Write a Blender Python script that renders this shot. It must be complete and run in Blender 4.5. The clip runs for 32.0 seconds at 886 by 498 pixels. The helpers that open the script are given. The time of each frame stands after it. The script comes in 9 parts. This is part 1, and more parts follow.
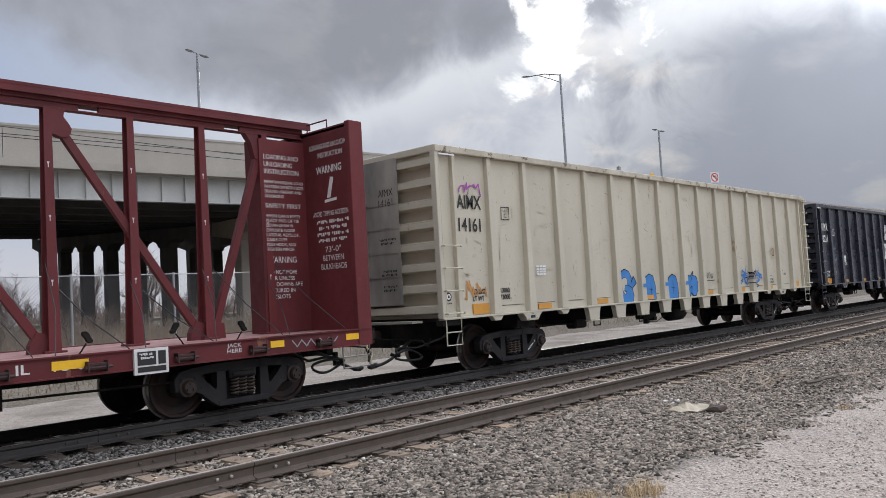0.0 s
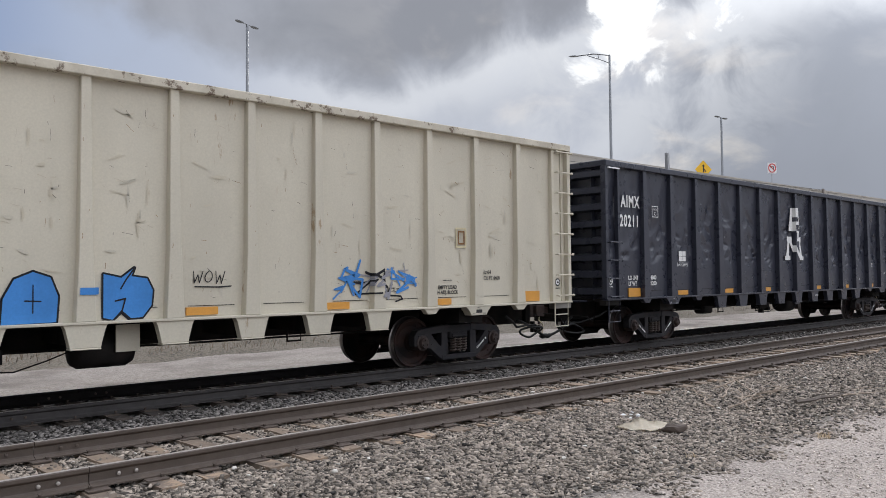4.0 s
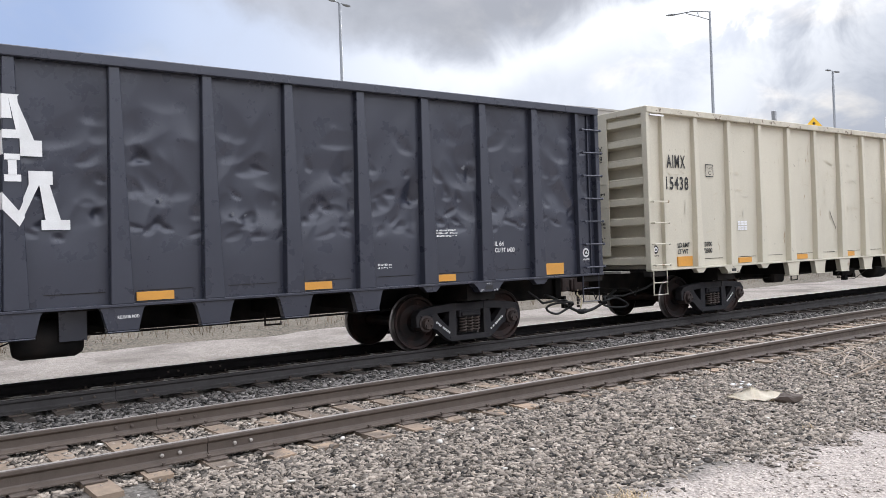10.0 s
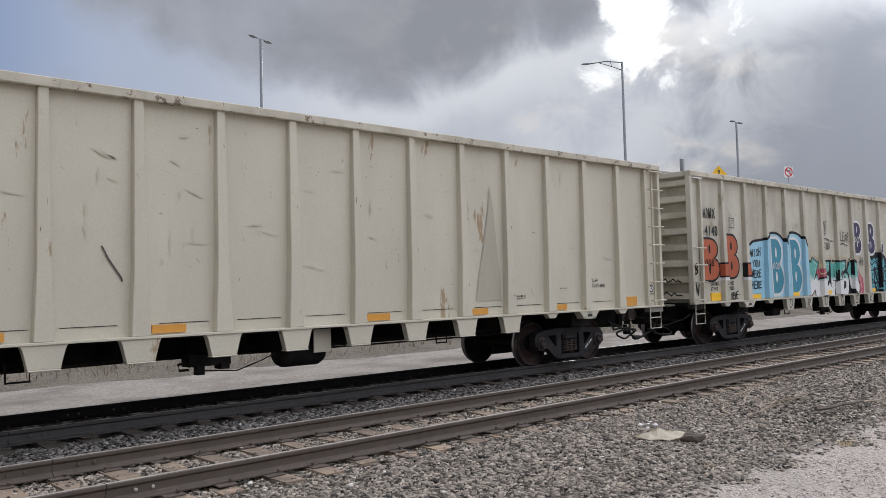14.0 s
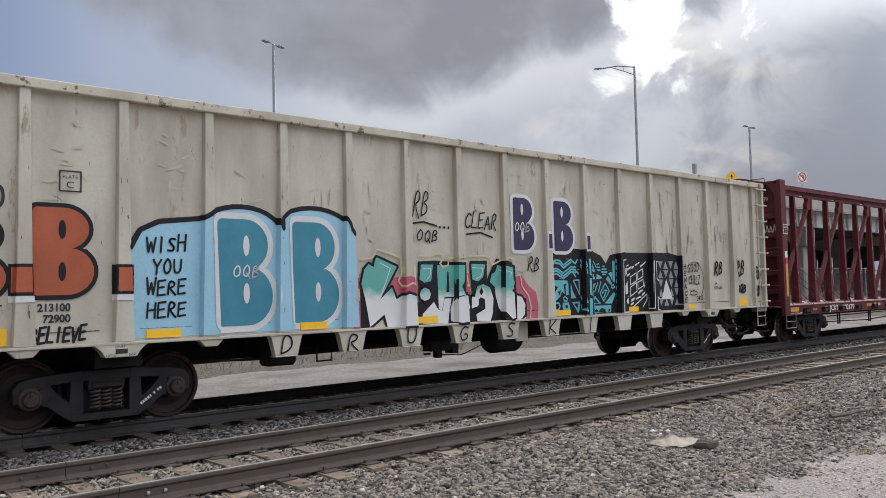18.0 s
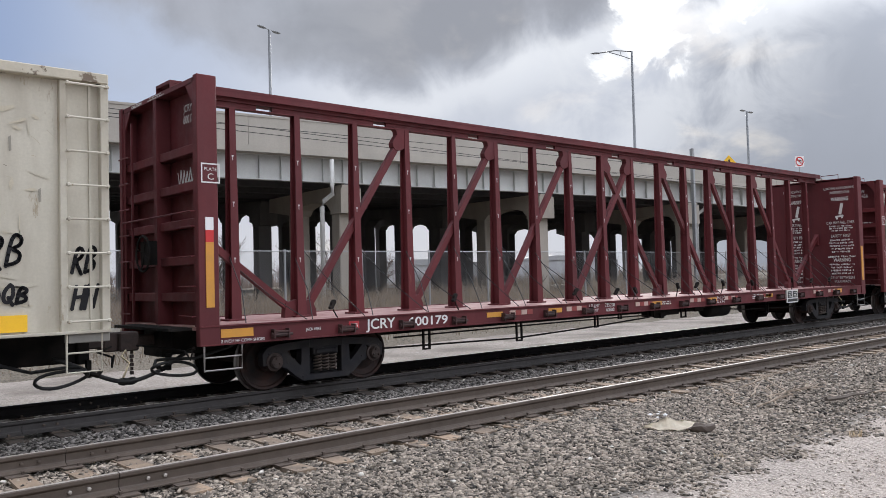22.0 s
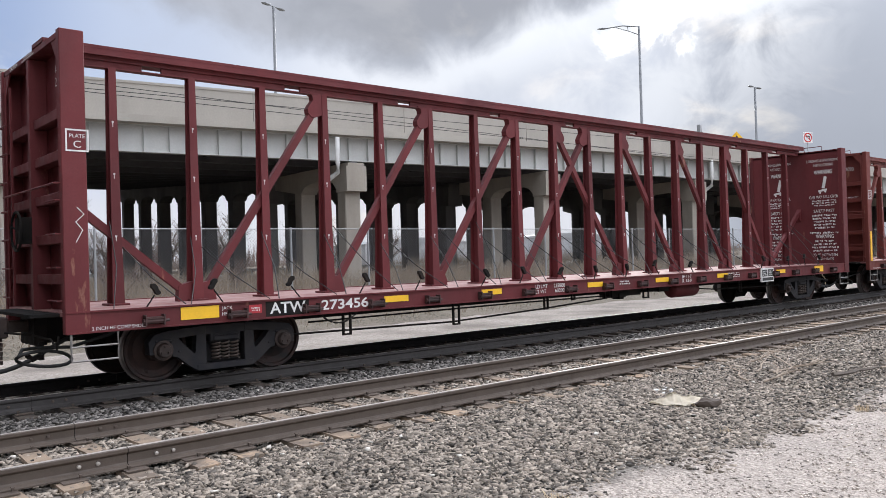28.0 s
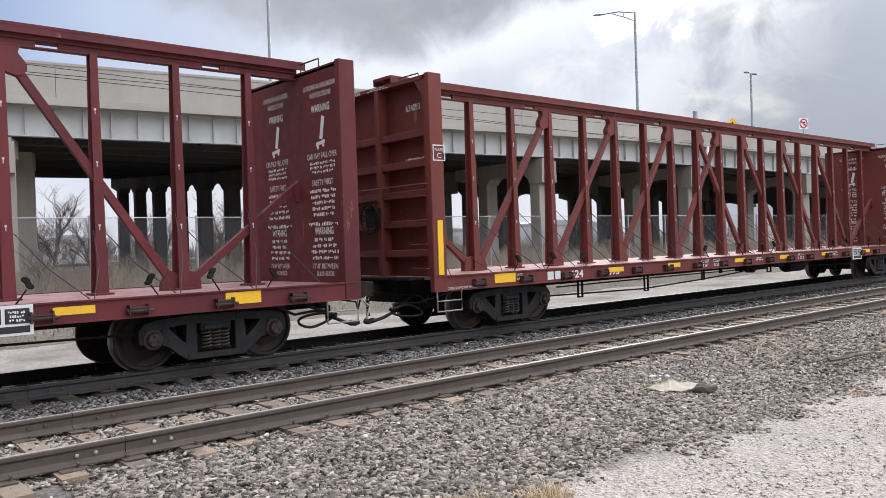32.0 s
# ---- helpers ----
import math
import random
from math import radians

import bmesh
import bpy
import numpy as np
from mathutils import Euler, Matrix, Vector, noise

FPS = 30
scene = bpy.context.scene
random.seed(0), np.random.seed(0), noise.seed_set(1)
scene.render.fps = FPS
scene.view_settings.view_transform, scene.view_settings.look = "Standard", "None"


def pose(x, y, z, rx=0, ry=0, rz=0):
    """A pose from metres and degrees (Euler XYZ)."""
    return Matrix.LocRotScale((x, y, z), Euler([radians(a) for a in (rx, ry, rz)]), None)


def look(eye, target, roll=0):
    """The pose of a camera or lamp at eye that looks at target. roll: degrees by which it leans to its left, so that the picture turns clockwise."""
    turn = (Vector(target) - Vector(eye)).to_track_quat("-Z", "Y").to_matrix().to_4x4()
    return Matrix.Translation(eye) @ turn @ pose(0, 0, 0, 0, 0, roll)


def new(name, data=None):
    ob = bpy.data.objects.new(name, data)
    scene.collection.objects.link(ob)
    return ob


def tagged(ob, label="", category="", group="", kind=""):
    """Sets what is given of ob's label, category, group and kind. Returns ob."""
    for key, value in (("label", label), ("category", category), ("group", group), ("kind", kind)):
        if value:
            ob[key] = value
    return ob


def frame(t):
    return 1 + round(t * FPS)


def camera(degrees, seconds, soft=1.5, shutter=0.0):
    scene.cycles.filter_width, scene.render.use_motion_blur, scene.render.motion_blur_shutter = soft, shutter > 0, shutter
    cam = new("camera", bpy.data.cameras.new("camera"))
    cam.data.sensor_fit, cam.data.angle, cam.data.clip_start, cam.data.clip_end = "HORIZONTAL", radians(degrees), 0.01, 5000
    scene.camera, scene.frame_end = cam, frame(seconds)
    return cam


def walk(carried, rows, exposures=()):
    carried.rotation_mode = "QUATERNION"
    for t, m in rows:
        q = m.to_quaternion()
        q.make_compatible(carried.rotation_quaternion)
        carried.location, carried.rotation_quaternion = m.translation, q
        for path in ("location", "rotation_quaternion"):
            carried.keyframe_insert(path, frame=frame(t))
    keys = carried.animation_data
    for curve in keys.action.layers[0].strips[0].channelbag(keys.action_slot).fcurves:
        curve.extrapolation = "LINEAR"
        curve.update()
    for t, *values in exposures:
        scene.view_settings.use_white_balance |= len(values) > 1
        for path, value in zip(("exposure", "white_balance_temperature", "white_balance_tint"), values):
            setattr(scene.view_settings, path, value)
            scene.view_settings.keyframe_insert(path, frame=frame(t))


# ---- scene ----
cam = camera(57.6, 32.0, soft=0.6)
# seconds, place in metres, turn in degrees
PATH = [
    (0.0, -7.016, -7.070, 1.561, 93.27, 3.26, -47.18), (0.5, -6.695, -7.151, 1.562, 93.01, 2.95, -47.45),
    (1.0, -6.380, -7.243, 1.587, 93.30, 2.59, -47.56), (1.5, -6.026, -7.278, 1.610, 93.38, 2.38, -47.28),
    (2.0, -5.686, -7.348, 1.617, 93.27, 2.07, -46.65), (2.5, -5.379, -7.430, 1.622, 92.98, 1.58, -45.93),
    (3.0, -5.146, -7.394, 1.634, 92.73, 1.32, -45.03), (3.5, -5.024, -7.402, 1.643, 92.47, 0.92, -44.20),
    (5.5, -4.929, -7.435, 1.652, 90.29, 0.22, -39.16), (6.0, -4.949, -7.419, 1.650, 90.31, 0.39, -37.93),
    (6.5, -4.998, -7.404, 1.646, 90.55, 0.74, -37.00), (7.0, -5.018, -7.403, 1.645, 91.01, 1.07, -36.53),
    (7.5, -4.990, -7.393, 1.658, 91.39, 1.59, -36.34), (8.0, -4.993, -7.352, 1.655, 91.59, 2.20, -36.47),
    (8.5, -4.992, -7.311, 1.667, 91.67, 3.00, -36.34), (9.0, -4.978, -7.313, 1.653, 91.27, 3.21, -36.17),
    (9.5, -4.963, -7.342, 1.648, 90.75, 2.81, -35.88), (10.0, -4.957, -7.371, 1.647, 90.13, 2.04, -36.24),
    (10.5, -4.957, -7.393, 1.639, 89.80, 1.11, -37.47), (11.0, -4.938, -7.406, 1.646, 89.73, 0.38, -39.33),
    (11.5, -4.927, -7.424, 1.647, 90.23, 0.15, -41.33), (12.0, -4.917, -7.434, 1.660, 90.93, 0.27, -42.60),
    (12.5, -4.905, -7.436, 1.676, 91.60, 0.58, -43.13), (13.0, -4.916, -7.436, 1.675, 92.09, 0.84, -43.01),
    (13.5, -4.941, -7.438, 1.670, 92.44, 1.20, -42.46), (15.5, -4.941, -7.435, 1.675, 93.14, 1.69, -41.25),
    (16.0, -4.941, -7.433, 1.675, 93.16, 1.74, -41.02), (16.5, -4.946, -7.432, 1.672, 93.13, 1.79, -40.83),
    (17.0, -4.949, -7.433, 1.669, 93.12, 1.69, -40.78), (17.5, -4.946, -7.436, 1.670, 93.10, 1.52, -40.95),
    (18.0, -4.946, -7.431, 1.676, 93.05, 1.26, -41.18), (18.5, -4.947, -7.432, 1.676, 93.01, 1.10, -41.41),
    (19.0, -4.951, -7.431, 1.676, 92.96, 1.02, -41.51), (19.5, -4.952, -7.435, 1.670, 92.92, 1.12, -41.48),
    (20.0, -4.952, -7.437, 1.670, 92.81, 1.19, -41.41), (20.5, -4.944, -7.440, 1.671, 92.64, 1.27, -41.33),
    (21.0, -4.941, -7.441, 1.669, 92.47, 1.41, -41.30), (21.5, -4.950, -7.439, 1.669, 92.24, 1.42, -41.34),
    (22.0, -4.953, -7.438, 1.671, 92.04, 1.48, -41.35), (22.5, -4.946, -7.429, 1.665, 91.83, 1.41, -41.29),
    (23.0, -4.939, -7.427, 1.661, 91.69, 1.47, -41.16), (23.5, -4.942, -7.429, 1.662, 91.58, 1.52, -40.99),
    (24.0, -4.951, -7.431, 1.664, 91.52, 1.37, -40.84), (24.5, -4.958, -7.430, 1.665, 91.48, 1.28, -40.77),
    (26.5, -4.959, -7.427, 1.658, 91.06, 1.37, -40.75), (27.0, -4.957, -7.428, 1.657, 90.88, 1.44, -40.77),
    (27.5, -4.946, -7.425, 1.652, 90.70, 1.55, -40.81), (28.0, -4.933, -7.421, 1.645, 90.50, 1.65, -40.91),
    (28.5, -4.931, -7.421, 1.647, 90.28, 1.69, -41.01), (29.0, -4.951, -7.428, 1.647, 90.14, 1.69, -41.07),
    (29.5, -4.957, -7.428, 1.649, 90.03, 1.70, -41.14), (30.0, -4.965, -7.420, 1.649, 89.93, 1.62, -41.16),
    (30.5, -4.957, -7.417, 1.650, 89.86, 1.65, -41.12), (31.0, -4.952, -7.417, 1.648, 89.75, 1.78, -41.14),
    (31.5, -4.942, -7.418, 1.649, 89.62, 1.86, -41.15), (32.0, -4.932, -7.413, 1.643, 89.61, 1.90, -41.19),
]
EXPOSURES = [(0.0, 0.30), (1.0, 0.34), (2.0, 0.10), (3.0, 0.1), (6.0, 0.84), (9.0, 0.90), (10.0, 0.88), (11.0, 0.86), (12.0, 0.6), (13.0, 0.22), (16.0, 0.18), (19.0, 0.22), (23.0, 0.55), (28.0, 0.7), (32.0, 0.76)]
walk(cam, [(t, pose(x, y, z, rx, ry, rz)) for t, x, y, z, rx, ry, rz in PATH], [(t, stops, 6330, 10) for t, stops in EXPOSURES])

# how far the train has rolled towards -x: seconds, metres
ROLLED = [
    (0.0, -49.895), (0.5, -48.048), (1.0, -46.201), (1.5, -44.336), (2.0, -42.464), (2.5, -40.589),
    (3.0, -38.705), (3.5, -36.818), (5.5, -29.251), (6.0, -27.355), (6.5, -25.466), (7.0, -23.565),
    (7.5, -21.642), (8.0, -19.716), (8.5, -17.792), (9.0, -15.857), (9.5, -13.913), (10.0, -11.960),
    (10.5, -9.996), (11.0, -8.023), (11.5, -6.040), (12.0, -4.041), (12.5, -2.023), (13.0, 0.000),
    (13.5, 2.012), (15.5, 10.166), (16.0, 12.231), (16.5, 14.317), (17.0, 16.417), (17.5, 18.529),
    (18.0, 20.650), (18.5, 22.775), (19.0, 24.902), (19.5, 27.027), (20.0, 29.147), (20.5, 31.267),
    (21.0, 33.387), (21.5, 35.505), (22.0, 37.638), (22.5, 39.787), (23.0, 41.942), (23.5, 44.095),
    (24.0, 46.251), (24.5, 48.423), (26.5, 57.141), (27.0, 59.329), (27.5, 61.527), (28.0, 63.732),
    (28.5, 65.946), (29.0, 68.181), (29.5, 70.469), (30.0, 72.772), (30.5, 75.069), (31.0, 77.353),
    (31.5, 79.636), (32.0, 81.926),
]


def rolled(t):
    for (t0, s0), (t1, s1) in zip(ROLLED, ROLLED[1:]):
        if t <= t1:
            return s0 + (s1 - s0) * (t - t0) / (t1 - t0)
    return ROLLED[-1][1]


RAIL_GAP = 1.55                      # between rail head centres
NEAR_A, NEAR_B = 0.0, RAIL_GAP       # rails of the empty track
FAR_A = 3.862                        # rails of the train's track
FAR_B = FAR_A + RAIL_GAP
TRACK_Y = FAR_A + RAIL_GAP / 2

# ---- light ----
SUN_DIR = Vector((0.79, 0.55, 0.36)).normalized()


def build_world():
    w = bpy.data.worlds.new("overcast_sky")
    scene.world = w
    w.use_nodes = True
    nt = w.node_tree
    nt.nodes.clear()
    N, L = nt.nodes.new, nt.links.new

    def math_node(op, a, b=None, c=None, clamp=False):
        n = N("ShaderNodeMath")
        n.operation, n.use_clamp = op, clamp
        for i, v in enumerate((a, b, c)):
            if v is None:
                continue
            if isinstance(v, (int, float)):
                n.inputs[i].default_value = v
            else:
                L(v, n.inputs[i])
        return n.outputs[0]

    def smooth(v, lo, hi):
        n = N("ShaderNodeMapRange")
        n.interpolation_type = "SMOOTHSTEP"
        n.inputs[1].default_value, n.inputs[2].default_value = lo, hi
        L(v, n.inputs[0])
        return n.outputs[0]

    def mix(f, a, b):
        n = N("ShaderNodeMix")
        n.data_type = "RGBA"
        for i, v in ((0, f), (6, a), (7, b)):
            if isinstance(v, (int, float)):
                n.inputs[i].default_value = v
            elif isinstance(v, tuple):
                n.inputs[i].default_value = (*v, 1)
            else:
                L(v, n.inputs[i])
        return n.outputs[2]

    def noise_tex(vec, scale, detail, rough=0.55, warp=0.0):
        n = N("ShaderNodeTexNoise")
        n.inputs["Scale"].default_value, n.inputs["Detail"].default_value = scale, detail
        n.inputs["Roughness"].default_value, n.inputs["Distortion"].default_value = rough, warp
        L(vec, n.inputs["Vector"])
        return n.outputs["Fac"]

    tc = N("ShaderNodeTexCoord").outputs["Generated"]
    sep = N("ShaderNodeSeparateXYZ")
    L(tc, sep.inputs[0])
    x, y, z = sep.outputs
    # the clouds lie on a flat layer overhead: project the view on it
    zz = math_node("ADD", math_node("MAXIMUM", z, 0.0), 0.34)
    com = N("ShaderNodeCombineXYZ")
    L(math_node("DIVIDE", x, zz), com.inputs[0])
    L(math_node("DIVIDE", y, zz), com.inputs[1])
    layer = com.outputs[0]
    big = noise_tex(layer, 1.1, 3.0, 0.5, 0.4)
    fine = noise_tex(layer, 3.0, 7.0, 0.55, 0.3)
    stuffy = math_node("ADD", math_node("MULTIPLY", big, 0.6), math_node("MULTIPLY", fine, 0.4))
    dot = N("ShaderNodeVectorMath")
    dot.operation = "DOT_PRODUCT"
    L(tc, dot.inputs[0])
    dot.inputs[1].default_value = Vector((0.790, 0.535, 0.303)).normalized()
    near_sun = dot.outputs["Value"]
    sky = N("ShaderNodeTexSky")
    sky.sky_type, sky.sun_disc = "NISHITA", False
    sky.sun_elevation = math.asin(SUN_DIR.z)
    sky.sun_rotation = math.atan2(SUN_DIR.x, SUN_DIR.y)
    clear = N("ShaderNodeVectorMath")
    clear.operation = "SCALE"
    L(sky.outputs[0], clear.inputs[0])
    clear.inputs[3].default_value = 0.05
    grey = mix(smooth(stuffy, 0.40, 0.62), (0.45, 0.47, 0.53), (0.23, 0.245, 0.29))
    # towards the sun the cover breaks up: a dark bank above, a pale sheet below it, a white gap where the sun stands
    az = math_node("MULTIPLY", math_node("ARCTAN2", x, y), 57.2958)
    el = math_node("MULTIPLY", math_node("ARCSINE", z), 57.2958)
    puff = math_node("SUBTRACT", noise_tex(tc, 5.0, 7.0, 0.55, 0.3), 0.5)
    wisp = math_node("SUBTRACT", noise_tex(tc, 13.0, 6.0, 0.6, 0.5), 0.5)
    edge = math_node("MINIMUM", math_node("ADD", 13.6, math_node("MULTIPLY", math_node("MAXIMUM", math_node("SUBTRACT", az, 39.0), 0.0), 0.30)), 18.6)
    edge = math_node("ADD", edge, math_node("MULTIPLY", math_node("MAXIMUM", math_node("SUBTRACT", 30.0, az), 0.0), 0.34))
    over = math_node("ADD", math_node("SUBTRACT", el, edge), math_node("ADD", math_node("MULTIPLY", puff, 5.0), math_node("MULTIPLY", wisp, 3.2)))
    sheet = mix(smooth(az, 14.0, 40.0), (0.34, 0.39, 0.50), (0.45, 0.47, 0.52))
    # open blue with white heaps at the northern end
    heap = smooth(math_node("SUBTRACT", math_node("MULTIPLY", puff, 16.0), math_node("SUBTRACT", el, 12.5)), -0.6, 1.6)
    north = mix(heap, (0.23, 0.29, 0.43), (0.50, 0.53, 0.60))
    sheet = mix(smooth(az, 20.0, 11.0), sheet, north)
    sheet = mix(smooth(az, 55.0, 63.0), sheet, (0.25, 0.265, 0.30))
    sheet = mix(math_node("MULTIPLY", smooth(puff, -0.02, 0.16), 0.5), sheet, (0.33, 0.35, 0.40))
    low_bank = math_node("MULTIPLY", smooth(math_node("ADD", az, math_node("MULTIPLY", puff, 40.0)), 56.0, 68.0), smooth(math_node("ADD", el, math_node("MULTIPLY", wisp, 10.0)), 14.0, 8.0))
    sheet = mix(math_node("MULTIPLY", low_bank, 0.7), sheet, (0.27, 0.285, 0.325))
    glow = math_node("MULTIPLY", smooth(near_sun, 0.970, 0.998), smooth(wisp, 0.16, -0.10))
    sheet = mix(math_node("MULTIPLY", glow, 0.7), sheet, (0.58, 0.59, 0.61))
    rim = math_node("MULTIPLY", math_node("MULTIPLY", smooth(over, -4.5, -1.0), smooth(over, 1.2, -1.0)), smooth(az, 24.0, 40.0))
    sheet = mix(math_node("MULTIPLY", rim, 0.6), sheet, (0.66, 0.67, 0.69))
    bank = smooth(over, -1.0, 2.4)
    sheet = mix(math_node("MULTIPLY", bank, 0.92), sheet, mix(smooth(puff, -0.15, 0.12), (0.32, 0.33, 0.365), (0.235, 0.243, 0.27)))
    core = smooth(math_node("ADD", near_sun, math_node("MULTIPLY", math_node("ADD", wisp, puff), -0.022)), 0.9962, 0.9996)
    sheet = mix(core, sheet, (0.98, 0.98, 0.97))
    low = math_node("MULTIPLY", smooth(z, 0.15, 0.04), smooth(az, 62.0, 44.0))
    sheet = mix(math_node("MULTIPLY", low, 0.8), sheet, (0.50, 0.495, 0.515))
    cloud = mix(math_node("MULTIPLY", smooth(near_sun, 0.35, 0.66), smooth(z, 0.60, 0.42)), grey, sheet)
    cover = smooth(fine, 0.30, 0.46)
    out = mix(math_node("ADD", math_node("MULTIPLY", cover, 0.15), 0.85), clear.outputs[0], cloud)
    # high cloud, thin and sunlit: brighter overhead and over the open side of the line
    lift = math_node("ADD", 1.0, math_node("MULTIPLY", smooth(z, 0.36, 0.95), 1.7))
    open_side = N("ShaderNodeVectorMath")
    open_side.operation = "DOT_PRODUCT"
    L(tc, open_side.inputs[0])
    open_side.inputs[1].default_value = Vector((0.50, -0.62, 0.60)).normalized()
    lift = math_node("ADD", lift, math_node("MULTIPLY", math_node("MULTIPLY", smooth(open_side.outputs["Value"], 0.15, 0.98), smooth(z, 0.0, 0.42)), 2.7))
    lift = math_node("SUBTRACT", lift, math_node("MULTIPLY", smooth(x, 0.1, -0.8), 0.35))
    # an overcast sky darkens towards the horizon away from the sun
    lift = math_node("MULTIPLY", lift, math_node("SUBTRACT", 1.0, math_node("MULTIPLY", math_node("MULTIPLY", smooth(z, 0.30, 0.0), smooth(y, 0.1, -0.4)), 0.4)))
    warm = N("ShaderNodeVectorMath")
    warm.operation = "MULTIPLY"
    L(out, warm.inputs[0])
    warm.inputs[1].default_value = (1.03, 1.0, 0.95)
    out = mix(smooth(math_node("SUBTRACT", z, math_node("MULTIPLY", y, 0.6)), 0.2, 0.6), out, warm.outputs[0])
    sc = N("ShaderNodeVectorMath")
    sc.operation = "SCALE"
    L(out, sc.inputs[0])
    L(lift, sc.inputs[3])
    out = sc.outputs[0]
    bg = N("ShaderNodeBackground")
    L(out, bg.inputs[0])
    bg.inputs[1].default_value = 1.0
    L(bg.outputs[0], N("ShaderNodeOutputWorld").inputs[0])


build_world()
sun = new("sun", bpy.data.lights.new("sun", "SUN"))
sun.data.energy, sun.data.angle, sun.data.color = 0.8, radians(14), (1.0, 0.96, 0.9)
sun.matrix_world = look(SUN_DIR * 50, (0, 0, 0))


# ---- materials ----
def material(name, base, rough=0.6, metal=0.0, other=None, amount=0.5, scale=3.0, streak=0.0, grain=60.0, bump=0.15,
             rust=None, rust_amount=0.0, island=0.0, spec=0.5, rust_scale=2.2):
    """A worn surface: base and other mix in soft patches, streak stretches them upright, rust adds sharp-edged spots."""
    m = bpy.data.materials.new(name)
    m.use_nodes = True
    nt = m.node_tree
    N, L = nt.nodes.new, nt.links.new
    bs = nt.nodes["Principled BSDF"]
    tc = N("ShaderNodeTexCoord")
    info = N("ShaderNodeObjectInfo")
    off = N("ShaderNodeVectorMath")
    off.operation = "MULTIPLY_ADD"
    L(info.outputs["Random"], off.inputs[0])
    off.inputs[1].default_value = (13.0, 7.0, 5.0)
    L(tc.outputs["Object"], off.inputs[2])
    vec = off.outputs[0]
    if streak:
        mp = N("ShaderNodeMapping")
        mp.inputs["Scale"].default_value = (1, 1, 1 / streak)
        L(vec, mp.inputs["Vector"])
        vec_s = mp.outputs[0]
    else:
        vec_s = vec

    def tex(v, s, d=5.0, r=0.6):
        n = N("ShaderNodeTexNoise")
        n.inputs["Scale"].default_value, n.inputs["Detail"].default_value, n.inputs["Roughness"].default_value = s, d, r
        L(v, n.inputs["Vector"])
        return n.outputs["Fac"]

    def ramp(v, lo, hi, to0=0.0, to1=1.0):
        n = N("ShaderNodeMapRange")
        for i, k in enumerate((lo, hi, to0, to1), 1):
            n.inputs[i].default_value = k
        L(v, n.inputs[0])
        return n.outputs[0]

    def mix(f, a, b, kind="MIX"):
        n = N("ShaderNodeMix")
        n.data_type, n.blend_type = "RGBA", kind
        for i, v in ((0, f), (6, a), (7, b)):
            if isinstance(v, (int, float)):
                n.inputs[i].default_value = v
            elif isinstance(v, tuple):
                n.inputs[i].default_value = (*v, 1)
            else:
                L(v, n.inputs[i])
        return n.outputs[2]

    other = other or tuple(c * 0.6 for c in base)
    col = mix(ramp(tex(vec_s, scale), 0.38, 0.68, 0.0, amount), base, other)
    col = mix(ramp(tex(vec, grain, 3.0), 0.3, 0.7, 0.0, 0.22), col, tuple(c * 0.55 for c in base))
    if rust_amount:
        col = mix(ramp(tex(vec_s, rust_scale, 8.0, 0.7), 0.70 - rust_amount * 0.3, 0.74 - rust_amount * 0.3), col, rust)
    if island:
        geo = N("ShaderNodeNewGeometry")
        col = mix(1.0, col, mix(geo.outputs["Random Per Island"], (1 - island,) * 3, (1 + island,) * 3), "MULTIPLY")
    L(col, bs.inputs["Base Color"])
    bs.inputs["Metallic"].default_value = metal
    bs.inputs["Specular IOR Level"].default_value = spec
    L(ramp(tex(vec, scale * 4), 0.3, 0.7, max(rough - 0.12, 0.03), min(rough + 0.12, 1.0)), bs.inputs["Roughness"])
    if bump:
        b = N("ShaderNodeBump")
        b.inputs["Strength"].default_value, b.inputs["Distance"].default_value = bump, 0.01
        L(tex(vec, grain, 4.0), b.inputs["Height"])
        L(b.outputs[0], bs.inputs["Normal"])
    return m


def plain(name, base, rough=0.5, metal=0.0):
    m = bpy.data.materials.new(name)
    m.use_nodes = True
    bs = m.node_tree.nodes["Principled BSDF"]
    bs.inputs["Base Color"].default_value = (*base, 1)
    bs.inputs["Roughness"].default_value, bs.inputs["Metallic"].default_value = rough, metal
    return m


